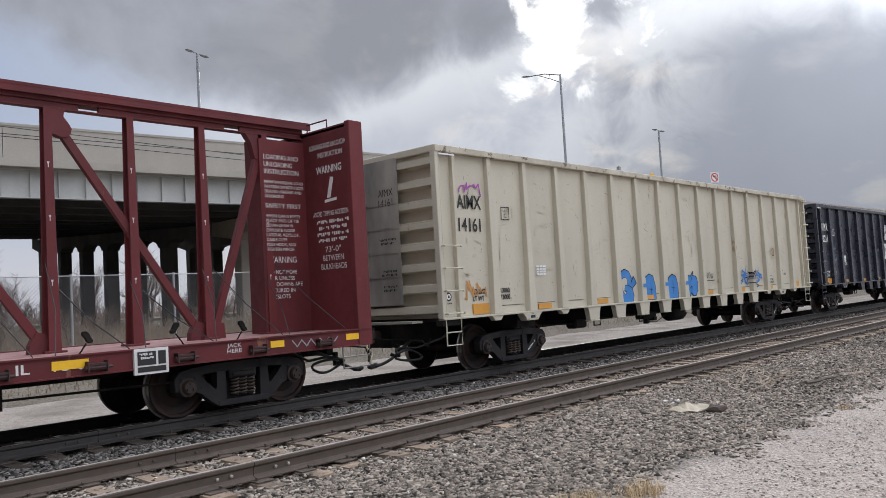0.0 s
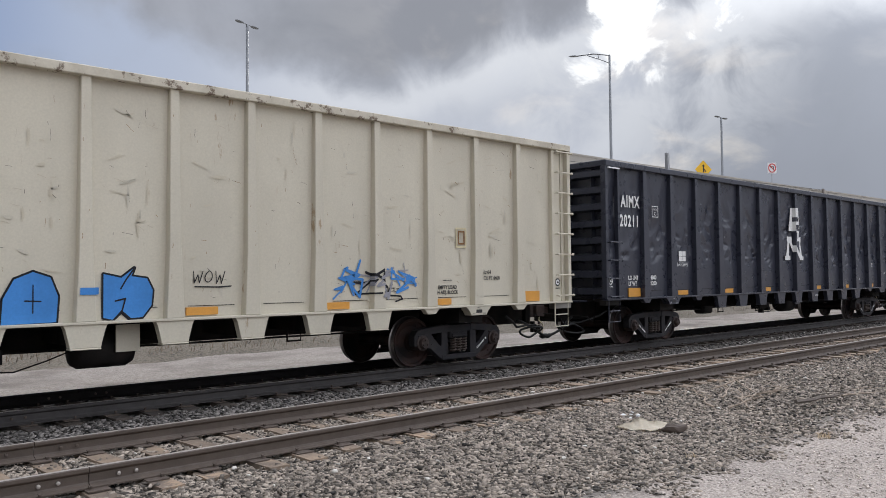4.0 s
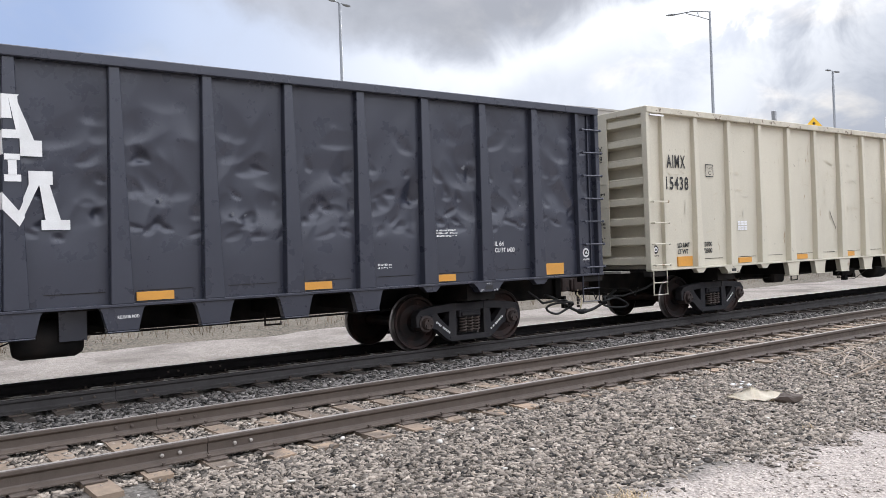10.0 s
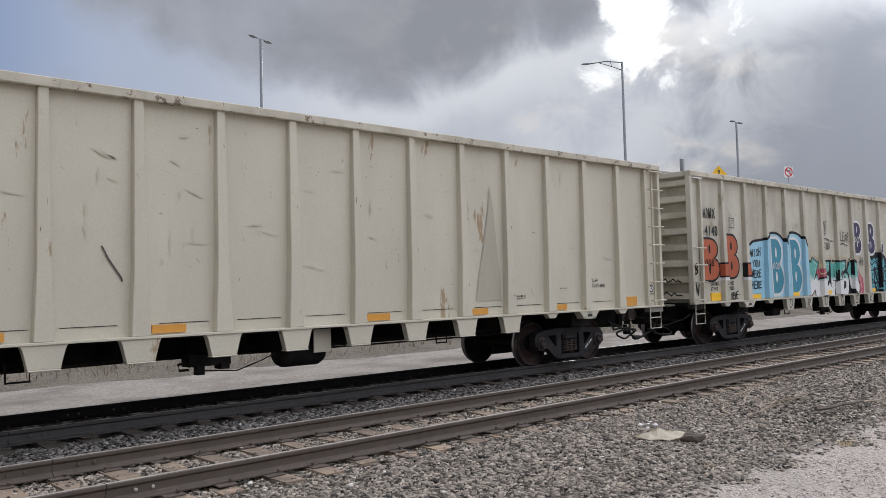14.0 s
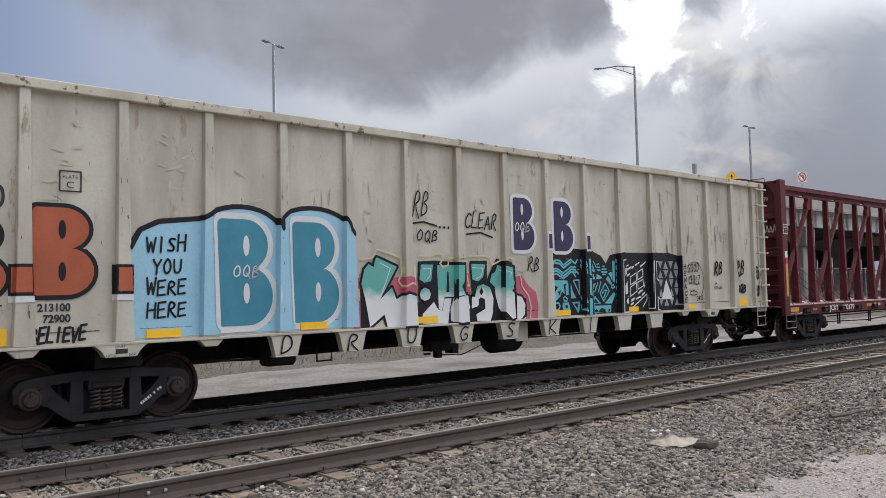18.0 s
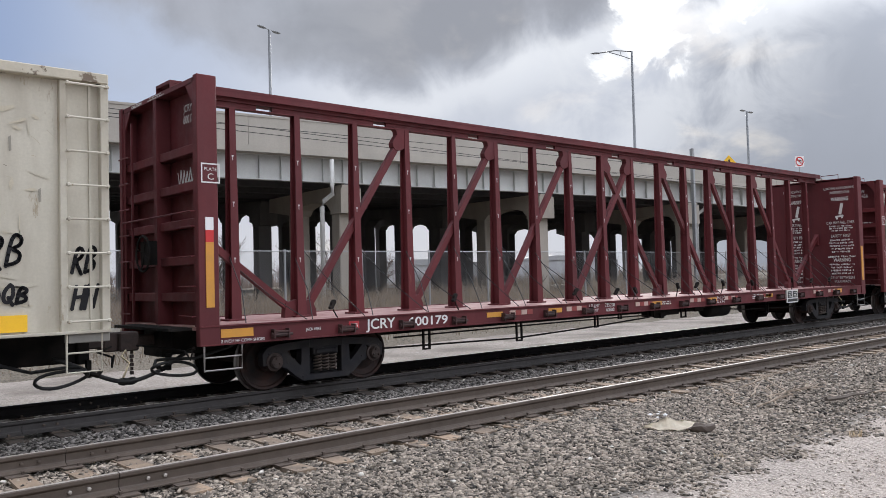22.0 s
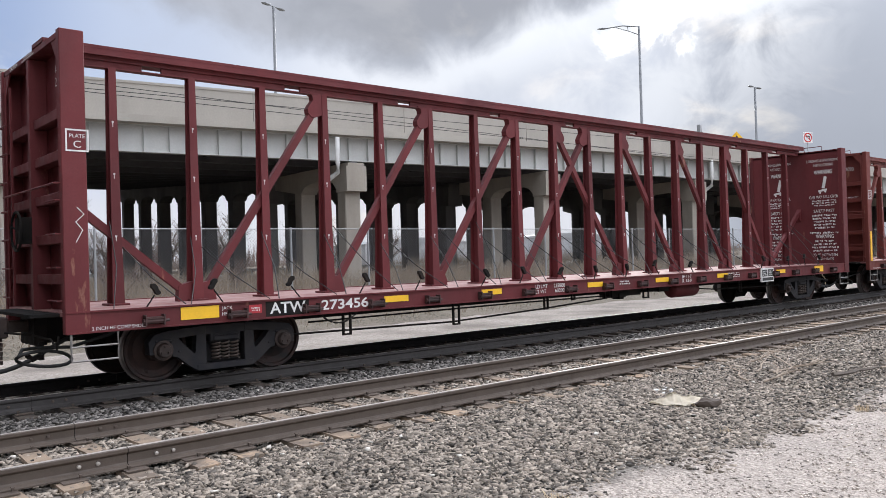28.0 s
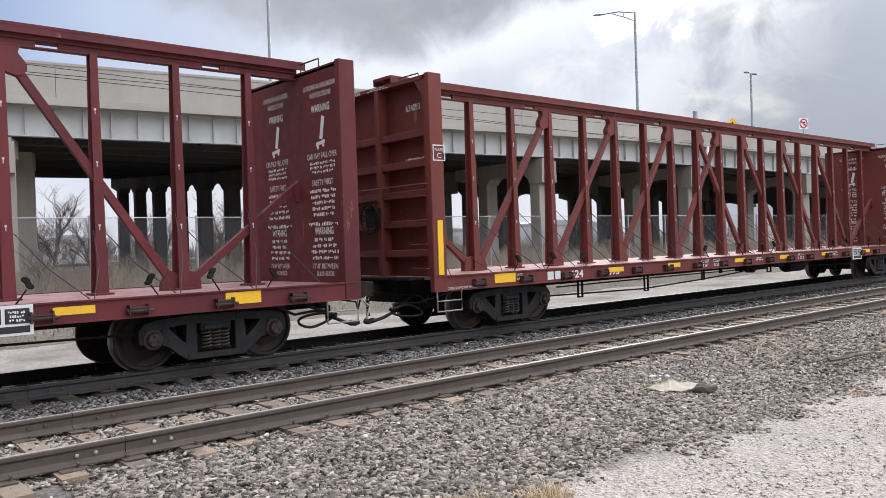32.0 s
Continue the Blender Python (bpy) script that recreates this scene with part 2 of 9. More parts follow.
def ground_material(name, kinds, rough=0.9, bump=0.6, blend=None):
    """Loose stone: small cells of several greys with darker patches, relief from the cells. kinds: (tones, cell, patch, patch_tone);
    blend: the y at which the second kind gives way to the first, and how ragged that edge is."""
    m = bpy.data.materials.new(name)
    m.use_nodes = True
    nt = m.node_tree
    N, L = nt.nodes.new, nt.links.new
    bs = nt.nodes["Principled BSDF"]
    geo = N("ShaderNodeNewGeometry").outputs["Position"]

    def tex(scale, detail, rough_=0.5):
        n = N("ShaderNodeTexNoise")
        n.inputs["Scale"].default_value, n.inputs["Detail"].default_value, n.inputs["Roughness"].default_value = scale, detail, rough_
        L(geo, n.inputs["Vector"])
        return n.outputs["Fac"]

    def ranged(v, lo, hi, to1=1.0):
        n = N("ShaderNodeMapRange")
        n.inputs[1].default_value, n.inputs[2].default_value, n.inputs[4].default_value = lo, hi, to1
        L(v, n.inputs[0])
        return n.outputs[0]

    def mixed(f, a, b):
        n = N("ShaderNodeMix")
        n.data_type = "RGBA"
        L(f, n.inputs[0]), L(a, n.inputs[6])
        if isinstance(b, tuple):
            n.inputs[7].default_value = (*b, 1)
        else:
            L(b, n.inputs[7])
        return n.outputs[2]

    def kind(tones, cell, patch, patch_tone):
        vor = N("ShaderNodeTexVoronoi")
        vor.inputs["Scale"].default_value = 1 / cell
        L(geo, vor.inputs["Vector"])
        sep = N("ShaderNodeSeparateColor")
        L(vor.outputs["Color"], sep.inputs[0])
        ramp = N("ShaderNodeValToRGB")
        ramp.color_ramp.elements[0].color, ramp.color_ramp.elements[1].color = (*tones[0], 1), (*tones[-1], 1)
        for i, t in enumerate(tones[1:-1], 1):
            ramp.color_ramp.elements.new(i / (len(tones) - 1)).color = (*t, 1)
        L(sep.outputs[0], ramp.inputs[0])
        col = mixed(ranged(tex(0.7, 6.0), 0.45, 0.7, patch), ramp.outputs[0], patch_tone)
        return mixed(ranged(tex(7.0, 5.0, 0.65), 0.52, 0.72, 0.5), col, patch_tone), vor.outputs["Distance"]

    col, height = kind(*kinds[0])
    if blend:
        other, _ = kind(*kinds[1])
        sep = N("ShaderNodeSeparateXYZ")
        L(geo, sep.inputs[0])
        acc = sep.outputs[1]
        for scale, detail, amount in ((0.45, 2.0, blend[1]), (3.0, 6.0, blend[1] * 1.2)):
            n = N("ShaderNodeMath")
            n.operation = "MULTIPLY_ADD"
            L(tex(scale, detail, 0.7), n.inputs[0])
            n.inputs[1].default_value = amount
            L(acc, n.inputs[2])
            acc = n.outputs[0]
        mid = blend[0] + blend[1] * 1.1
        col = mixed(ranged(acc, mid - 0.20, mid + 0.20), other, col)
    L(col, bs.inputs["Base Color"])
    bs.inputs["Roughness"].default_value = rough
    bs.inputs["Specular IOR Level"].default_value = 0.25
    b = N("ShaderNodeBump")
    b.invert = True
    b.inputs["Strength"].default_value, b.inputs["Distance"].default_value = bump, kinds[0][1]
    L(height, b.inputs["Height"])
    L(b.outputs[0], bs.inputs["Normal"])
    return m


M = {}
GREY_STONE = ([(0.08, 0.072, 0.062), (0.145, 0.132, 0.115), (0.21, 0.192, 0.168), (0.11, 0.10, 0.088)], 0.05, 0.55, (0.085, 0.070, 0.056))
PALE_GRIT = ([(0.235, 0.20, 0.173), (0.405, 0.352, 0.308), (0.555, 0.486, 0.426), (0.32, 0.276, 0.24)], 0.016, 0.3, (0.24, 0.217, 0.197))
M["ballast"] = ground_material("ballast_to_grit", [GREY_STONE, PALE_GRIT], blend=(-3.05, 0.8))
M["gravel"] = ground_material("pale_gravel", [PALE_GRIT], bump=0.5)
M["lane"] = ground_material("gravel_lane", [([(0.25, 0.22, 0.192), (0.35, 0.31, 0.272), (0.42, 0.375, 0.33)], 0.035, 0.85, (0.17, 0.148, 0.127))], bump=0.5)
M["weedy"] = ground_material("weedy_ground", [([(0.13, 0.11, 0.085), (0.19, 0.165, 0.13), (0.09, 0.08, 0.062)], 0.06, 0.6, (0.23, 0.20, 0.16))])
M["stone"] = material("crushed_stone", (0.272, 0.231, 0.188), 0.85, other=(0.092, 0.076, 0.060), scale=9, grain=140, island=0.95, bump=0.3)
M["stone_oily"] = material("greasy_stone", (0.180, 0.165, 0.150), 0.8, other=(0.068, 0.062, 0.057), scale=9, grain=140, island=0.95, bump=0.3)
M["rail_main"] = material("dark_steel_rail", (0.050, 0.045, 0.043), 0.68, other=(0.030, 0.027, 0.026), scale=2.5, grain=90, bump=0.3)
M["rail_side"] = material("rusted_rail", (0.098, 0.074, 0.057), 0.62, other=(0.055, 0.042, 0.033), scale=2.5, grain=90, bump=0.3)
# grease together with the train's shade, both put into the rail's colour
M["rail_shaded"] = material("greasy_shaded_rail", (0.022, 0.020, 0.020), 0.75, other=(0.012, 0.011, 0.011), scale=2.5, grain=90, spec=0.1, bump=0.3)
M["rail_top"] = material("worn_rail_head", (0.52, 0.48, 0.44), 0.48, metal=0.6, other=(0.30, 0.27, 0.24), scale=2, grain=50, bump=0.05)
M["tie"] = material("weathered_tie", (0.30, 0.225, 0.16), 0.9, other=(0.13, 0.105, 0.085), amount=0.95, scale=2.0, grain=70, bump=0.5, rust=(0.36, 0.262, 0.18), rust_amount=0.45, rust_scale=1.5)
M["tie_dark"] = material("oily_tie", (0.10, 0.08, 0.065), 0.85, other=(0.05, 0.042, 0.038), amount=0.9, scale=2.0, grain=70, bump=0.5)
M["plate"] = material("rusty_plate", (0.105, 0.080, 0.063), 0.8, other=(0.062, 0.048, 0.04), scale=8, grain=90, bump=0.3)
M["beige"] = material("chalky_beige_paint", (0.61, 0.567, 0.455), 0.62, other=(0.50, 0.465, 0.375), amount=0.75, scale=0.8, streak=4.0, grain=35, bump=0.06, rust=(0.33, 0.245, 0.15), rust_amount=0.20, rust_scale=2.6)
M["beige_old"] = material("dirty_beige_paint", (0.60, 0.568, 0.475), 0.68, other=(0.40, 0.36, 0.285), amount=0.95, scale=1.5, streak=3.5, grain=30, bump=0.08, rust=(0.36, 0.305, 0.22), rust_amount=0.32, rust_scale=3.2)
M["black"] = material("black_car_paint", (0.031, 0.034, 0.048), 0.33, other=(0.040, 0.043, 0.059), amount=0.6, scale=0.9, streak=3.0, grain=40, bump=0.02, spec=0.5)
M["maroon"] = material("faded_maroon_paint", (0.150, 0.028, 0.031), 0.62, spec=0.32, other=(0.085, 0.018, 0.020), amount=0.9, scale=1.0, streak=4.0, grain=40, bump=0.08, rust=(0.24, 0.105, 0.075), rust_amount=0.18)
M["maroon_dark"] = material("dark_maroon_paint", (0.135, 0.026, 0.030), 0.6, spec=0.32, other=(0.080, 0.018, 0.021), amount=0.9, scale=1.0, streak=4.0, grain=40, bump=0.08, rust=(0.17, 0.065, 0.05), rust_amount=0.15)
M["maroon_red"] = material("brick_red_car_paint", (0.170, 0.041, 0.032), 0.6, spec=0.32, other=(0.125, 0.032, 0.027), amount=0.9, scale=1.0, streak=4.0, grain=40, bump=0.08, rust=(0.28, 0.13, 0.08), rust_amount=0.22)
M["deck"] = material("scuffed_steel_deck", (0.36, 0.22, 0.205), 0.7, other=(0.22, 0.075, 0.07), amount=0.9, scale=2.0, grain=30, bump=0.15)
M["under"] = material("grimy_underframe", (0.012, 0.012, 0.012), 0.8, other=(0.036, 0.03, 0.026), amount=0.8, scale=3, grain=50, spec=0.12, bump=0.3)
M["truck"] = material("grimy_cast_steel", (0.019, 0.019, 0.023), 0.62, other=(0.045, 0.040, 0.038), amount=0.8, scale=4, grain=60, spec=0.25, bump=0.3)
M["wheel"] = material("wheel_steel", (0.022, 0.020, 0.020), 0.6, metal=0.2, other=(0.078, 0.042, 0.034), amount=0.85, scale=3, grain=50, spec=0.2, bump=0.2)
M["tread"] = material("bright_wheel_tread", (0.30, 0.28, 0.27), 0.4, metal=0.8, other=(0.16, 0.14, 0.13), scale=6, bump=0.05)
M["spring"] = material("brown_spring_steel", (0.10, 0.075, 0.062), 0.65, metal=0.2, other=(0.05, 0.042, 0.04), scale=8, bump=0.1)
M["cap"] = material("rusty_bearing_cap", (0.055, 0.034, 0.028), 0.7, other=(0.03, 0.024, 0.022), amount=0.9, scale=6, grain=60, bump=0.3)
M["reflector"] = material("orange_yellow_reflector", (0.66, 0.31, 0.045), 0.45, other=(0.52, 0.26, 0.06), amount=0.55, scale=5, bump=0.02)
M["reflector_bright"] = material("yellow_reflector", (0.95, 0.56, 0.02), 0.42, other=(0.85, 0.47, 0.03), amount=0.5, scale=5, bump=0.02)
M["white"] = material("white_lettering", (0.78, 0.78, 0.76), 0.6, other=(0.62, 0.61, 0.58), scale=4, bump=0.0)
M["dark_ink"] = material("black_lettering", (0.018, 0.018, 0.018), 0.6, other=(0.05, 0.047, 0.042), scale=4, bump=0.0)
M["hose"] = material("rubber_hose", (0.022, 0.022, 0.022), 0.6, bump=0.1)
M["galv"] = material("galvanised_steel", (0.42, 0.43, 0.44), 0.5, metal=0.6, other=(0.30, 0.31, 0.32), scale=4, bump=0.05)
M["lamp_grey"] = material("dull_lamp_steel", (0.20, 0.21, 0.22), 0.5, metal=0.3, other=(0.14, 0.145, 0.15), scale=4, bump=0.05)
M["concrete"] = material("pale_concrete", (0.47, 0.44, 0.39), 0.88, other=(0.36, 0.335, 0.295), amount=0.7, scale=0.35, streak=3.0, grain=12, bump=0.2)
# darker copy of the pier concrete, with the shade below the deck painted in
M["concrete_shaded"] = material("shaded_pier_concrete", (0.165, 0.158, 0.148), 0.9, other=(0.075, 0.072, 0.070), amount=0.85, scale=0.4, streak=3.0, grain=12, bump=0.25)
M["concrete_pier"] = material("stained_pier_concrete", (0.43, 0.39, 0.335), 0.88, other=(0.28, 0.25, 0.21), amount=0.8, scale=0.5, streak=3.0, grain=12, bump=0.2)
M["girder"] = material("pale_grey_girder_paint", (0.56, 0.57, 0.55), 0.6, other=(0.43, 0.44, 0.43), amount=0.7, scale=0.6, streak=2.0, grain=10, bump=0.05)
# steel under the deck, its colour darkened to stand for the shade there
M["beam_shaded"] = material("shaded_beam_steel", (0.11, 0.11, 0.115), 0.75, other=(0.07, 0.07, 0.072), scale=0.8, grain=10, bump=0.1)
M["pipe"] = material("white_drain_pipe", (0.62, 0.62, 0.60), 0.5, other=(0.45, 0.44, 0.42), scale=2, bump=0.03)
M["wire"] = material("dull_fence_wire", (0.26, 0.265, 0.27), 0.6, metal=0.3, other=(0.18, 0.18, 0.18), scale=4, bump=0.0)
M["brush"] = material("dead_brush", (0.20, 0.155, 0.11), 0.9, other=(0.29, 0.235, 0.175), amount=0.9, scale=0.6, grain=30, bump=0.0, island=0.4)
M["twig"] = material("bare_twigs", (0.16, 0.115, 0.095), 0.9, other=(0.10, 0.075, 0.06), scale=2, bump=0.0, island=0.35)
M["dry_twig"] = material("pale_dry_twig", (0.46, 0.38, 0.30), 0.85, other=(0.30, 0.24, 0.18), scale=4, bump=0.0)
M["bark"] = material("grey_bark", (0.15, 0.125, 0.105), 0.9, other=(0.09, 0.075, 0.065), scale=4, grain=40, bump=0.5)
M["straw"] = material("dry_straw", (0.56, 0.43, 0.26), 0.8, other=(0.40, 0.30, 0.18), scale=3, bump=0.0, island=0.35)
M["beige_chipped"] = material("chipped_beige_edge", (0.60, 0.555, 0.45), 0.66, other=(0.40, 0.36, 0.28), amount=0.9, scale=1.6, grain=35, bump=0.06, rust=(0.16, 0.12, 0.085), rust_amount=0.42, rust_scale=5.0)
M["strap"] = material("pale_rope", (0.70, 0.60, 0.40), 0.8, other=(0.55, 0.46, 0.30), scale=9, bump=0.1)
M["worn_steel"] = material("worn_bare_steel", (0.30, 0.285, 0.27), 0.5, metal=0.4, other=(0.18, 0.15, 0.135), scale=6, bump=0.1)
# pale tone that stands for the sky seen through the posts' keyholes
M["key_sky"] = material("sky_toned_keyhole", (0.62, 0.61, 0.60), 0.5, other=(0.45, 0.43, 0.42), scale=6, bump=0.0)
M["winch"] = material("rusty_winch_steel", (0.065, 0.028, 0.025), 0.65, other=(0.025, 0.018, 0.018), amount=0.9, scale=7, grain=50, bump=0.2)
M["soot"] = material("sooty_beige_paint", (0.40, 0.38, 0.33), 0.7, other=(0.15, 0.145, 0.135), amount=0.95, scale=0.9, streak=3.0, grain=30, bump=0.08)
M["card"] = material("damp_cardboard", (0.86, 0.79, 0.66), 0.8, other=(0.72, 0.63, 0.49), scale=5, grain=50, bump=0.1)
M["scrap"] = plain("dark_brown_scrap", (0.075, 0.055, 0.042), 0.7)
M["sign_yellow"] = plain("sign_yellow", (0.85, 0.50, 0.02), 0.5)
M["sign_white"] = plain("sign_white", (0.8, 0.8, 0.8), 0.5)
M["sign_red"] = plain("sign_red", (0.55, 0.03, 0.03), 0.5)
M["sign_black"] = plain("sign_black", (0.02, 0.02, 0.02), 0.5)


# ---- mesh helpers ----
def box(bm, x0, x1, y0, y1, z0, z1):
    v = [bm.verts.new(p) for p in ((x0, y0, z0), (x1, y0, z0), (x1, y1, z0), (x0, y1, z0), (x0, y0, z1), (x1, y0, z1), (x1, y1, z1), (x0, y1, z1))]
    for f in ((3, 2, 1, 0), (4, 5, 6, 7), (0, 1, 5, 4), (1, 2, 6, 5), (2, 3, 7, 6), (3, 0, 4, 7)):
        bm.faces.new([v[i] for i in f])
    return v


def prism(bm, outline, y0, y1):
    """Extrude an outline in x and z from y0 to y1."""
    a = [bm.verts.new((x, y0, z)) for x, z in outline]
    b = [bm.verts.new((x, y1, z)) for x, z in outline]
    n = len(a)
    bm.faces.new(a)
    bm.faces.new(b[::-1])
    for i in range(n):
        bm.faces.new((a[i], b[i], b[(i + 1) % n], a[(i + 1) % n]))


def strut(bm, p, q, w, y0, y1, w1=None):
    """A flat bar between two points of the x-z plane."""
    (x0, z0), (x1, z1) = p, q
    d = math.hypot(x1 - x0, z1 - z0)
    nx, nz = -(z1 - z0) / d, (x1 - x0) / d
    a, b = w / 2, (w if w1 is None else w1) / 2
    prism(bm, [(x0 - nx * a, z0 - nz * a), (x1 - nx * b, z1 - nz * b), (x1 + nx * b, z1 + nz * b), (x0 + nx * a, z0 + nz * a)], y0, y1)


def tube(bm, points, r, sides=6, taper=1.0):
    """A round rod along a line of points."""
    pts = [Vector(p) for p in points]
    rings = []
    up = Vector((0, 0, 1))
    for i, p in enumerate(pts):
        d = (pts[min(i + 1, len(pts) - 1)] - pts[max(i - 1, 0)]).normalized()
        side = d.cross(up if abs(d.z) < 0.95 else Vector((1, 0, 0))).normalized()
        top = side.cross(d)
        rr = r * (1 + (taper - 1) * i / max(len(pts) - 1, 1))
        rings.append([bm.verts.new(p + (side * math.cos(a) + top * math.sin(a)) * rr) for a in (k * math.tau / sides for k in range(sides))])
    for a, b in zip(rings, rings[1:]):
        for k in range(sides):
            bm.faces.new((a[k], a[(k + 1) % sides], b[(k + 1) % sides], b[k]))
    bm.faces.new(rings[0][::-1])
    bm.faces.new(rings[-1])


def lathe(bm, profile, sides=32, axis="y"):
    """Turn a profile of (radius, along) round the axis."""
    rings = []
    for r, s in profile:
        ring = []
        for k in range(sides):
            a = k * math.tau / sides
            c, n = r * math.cos(a), r * math.sin(a)
            ring.append(bm.verts.new((c, s, n) if axis == "y" else (s, c, n) if axis == "x" else (c, n, s)))
        rings.append(ring)
    for a, b in zip(rings, rings[1:]):
        for k in range(sides):
            bm.faces.new((a[k], b[k], b[(k + 1) % sides], a[(k + 1) % sides]))
    bm.faces.new(rings[0])
    bm.faces.new(rings[-1][::-1])


def profile_x(bm, outline, x0, x1):
    """Extrude an outline in y and z along x."""
    a = [bm.verts.new((x0, y, z)) for y, z in outline]
    b = [bm.verts.new((x1, y, z)) for y, z in outline]
    n = len(a)
    bm.faces.new(a)
    bm.faces.new(b[::-1])
    for i in range(n):
        bm.faces.new((a[i], b[i], b[(i + 1) % n], a[(i + 1) % n]))


def mesh_of(name, bm, material, smooth=False, bevel=0.0):
    if bevel:
        bmesh.ops.bevel(bm, geom=bm.edges[:], offset=bevel, segments=1, affect="EDGES", clamp_overlap=True)
    bmesh.ops.recalc_face_normals(bm, faces=bm.faces[:])
    me = bpy.data.meshes.new(name)
    bm.to_mesh(me)
    bm.free()
    me.materials.append(material)
    if smooth:
        me.shade_smooth()
    return me


def part(name, bm, material, parent, label="", smooth=False, bevel=0.0):
    me = bm if isinstance(bm, bpy.types.Mesh) else mesh_of(name, bm, material, smooth, bevel)
    ob = new(name, me)
    ob.parent = parent
    if label:
        ob["label"] = label
    return ob


def place(name, me, parent, x=0, y=0, z=0, rz=0, label=""):
    ob = part(name, me, None, parent, label)
    ob.matrix_basis = pose(x, y, z, 0, 0, rz)
    return ob


def boxed(*args):
    bm = bmesh.new()
    box(bm, *args)
    return bm


def root(name, label, category, group="", x=0, y=0, z=0):
    ob = new(name)
    ob.empty_display_size = 0.3
    ob.location = (x, y, z)
    return tagged(ob, label, category, group)


def quick_mesh(name, verts, faces, material, smooth=False):
    me = bpy.data.meshes.new(name)
    verts, faces = np.asarray(verts, dtype=np.float32), np.asarray(faces, dtype=np.int32)
    n, k = faces.shape
    me.vertices.add(len(verts))
    me.vertices.foreach_set("co", verts.ravel())
    me.loops.add(n * k)
    me.loops.foreach_set("vertex_index", faces.ravel())
    me.polygons.add(n)
    me.polygons.foreach_set("loop_start", np.arange(0, n * k, k, dtype=np.int32))
    me.update(calc_edges=True)
    me.validate()
    me.materials.append(material)
    if smooth:
        me.shade_smooth()
    return me

# ---- ground and tracks ----
def build_ground():
    xs = [-1500, -300, -80, -30] + [-15 + 0.3 * i for i in range(250)] + [75, 120, 300, 1500]
    bands = [(-1500, -0.46, 0), (-60, -0.46, 0), (-8, -0.44, 0), (-4.8, -0.42, 1), (-3.6, -0.40, 1), (-2.95, -0.375, 1), (-2.2, -0.355, 1), (-1.5, -0.312, 1),
             (-0.95, -0.262, 1), (-0.5, -0.244, 1), (0.4, -0.242, 1), (1.1, -0.242, 1), (2.1, -0.242, 1), (2.7, -0.265, 1), (3.3, -0.25, 1),
             (4.4, -0.25, 1), (5.9, -0.24, 1), (6.6, -0.31, 1), (7.1, -0.355, 2), (9.5, -0.34, 2), (12.0, -0.35, 3), (13.4, -0.10, 3),
             (15.4, 0.25, 3), (26, 0.2, 3), (60, 0.1, 3), (300, 0.2, 3), (1500, 0.3, 3)]
    verts, faces, mats = [], [], []
    for y, z, m in bands:
        for x in xs:
            near = -16 < x < 61
            wob = noise.noise((x * 0.45, y, 3.0)) * 0.7 if near and y in (-4.8, 7.1, 12.0) else 0.0
            lump = (0.006 if -3.2 < y < 3.5 else 0.02) * noise.noise((x * 1.7, y * 2.0, 0.0)) if near and -9 < y < 20 else 0.0
            verts.append((x, y + wob, z + lump))
    n = len(xs)
    for j in range(len(bands) - 1):
        for i in range(n - 1):
            faces.append((j * n + i, j * n + i + 1, (j + 1) * n + i + 1, (j + 1) * n + i))
            mats.append(bands[j][2])
    me = quick_mesh("ground", verts, faces, M["gravel"])
    for k in ("ballast", "lane", "weedy"):
        me.materials.append(M[k])
    me.polygons.foreach_set("material_index", np.array(mats, dtype=np.int32))
    tagged(new("ground", me), "grey ballast and pale gravel ground with a lane behind", "ground", kind="structure")


def stone_shapes(count, rng):
    """Broken stones: lopsided blocks with sharp corners."""
    base = np.array([(x, y, z) for z in (-1, 1) for x, y in ((-1, -1), (1, -1), (1, 1), (-1, 1))], dtype=float) * 0.72
    faces = np.array([(3, 2, 1, 0), (4, 5, 6, 7), (0, 1, 5, 4), (1, 2, 6, 5), (2, 3, 7, 6), (3, 0, 4, 7)])
    tris = np.array([t for f in faces for t in ((f[0], f[1], f[2]), (f[0], f[2], f[3]))])
    return [(base + rng.uniform(-0.52, 0.52, base.shape)) * rng.uniform((0.95, 0.65, 0.32), (1.65, 1.15, 0.62)) for _ in range(count)], tris


def scatter(name, spots, material, rng, label, smallest, largest):
    shapes, faces = stone_shapes(24, rng)
    verts, polys = [], []
    for i, (x, y, z) in enumerate(spots):
        s = smallest + (largest - smallest) * rng.random() ** 1.2
        a, b = rng.uniform(0, math.tau), rng.uniform(-0.9, 0.9)
        v = shapes[i % 24] * s
        ca, sa, cb, sb = math.cos(a), math.sin(a), math.cos(b), math.sin(b)
        v = v @ np.array([[ca, sa, 0], [-sa * cb, ca * cb, sb], [sa * sb, -ca * sb, cb]])
        verts.append(v + (x, y, z + s * 0.15))
        polys.append(faces + 8 * i)
    me = quick_mesh(name, np.concatenate(verts), np.concatenate(polys), material)
    return tagged(new(name, me), label, "stones", kind="stuff")


def surface_z(y):
    marks = ((-3.6, -0.40), (-2.95, -0.375), (-2.2, -0.34), (-1.5, -0.29), (-0.95, -0.246), (-0.5, -0.232), (0.4, -0.230), (1.1, -0.230), (2.1, -0.226),
             (2.7, -0.24), (3.3, -0.225), (4.4, -0.25), (5.9, -0.24), (6.6, -0.31), (7.1, -0.355), (12, -0.35))
    for (y0, z0), (y1, z1) in zip(marks, marks[1:]):
        if y <= y1:
            return z0 + (z1 - z0) * max(0.0, (y - y0) / (y1 - y0))
    return -0.35


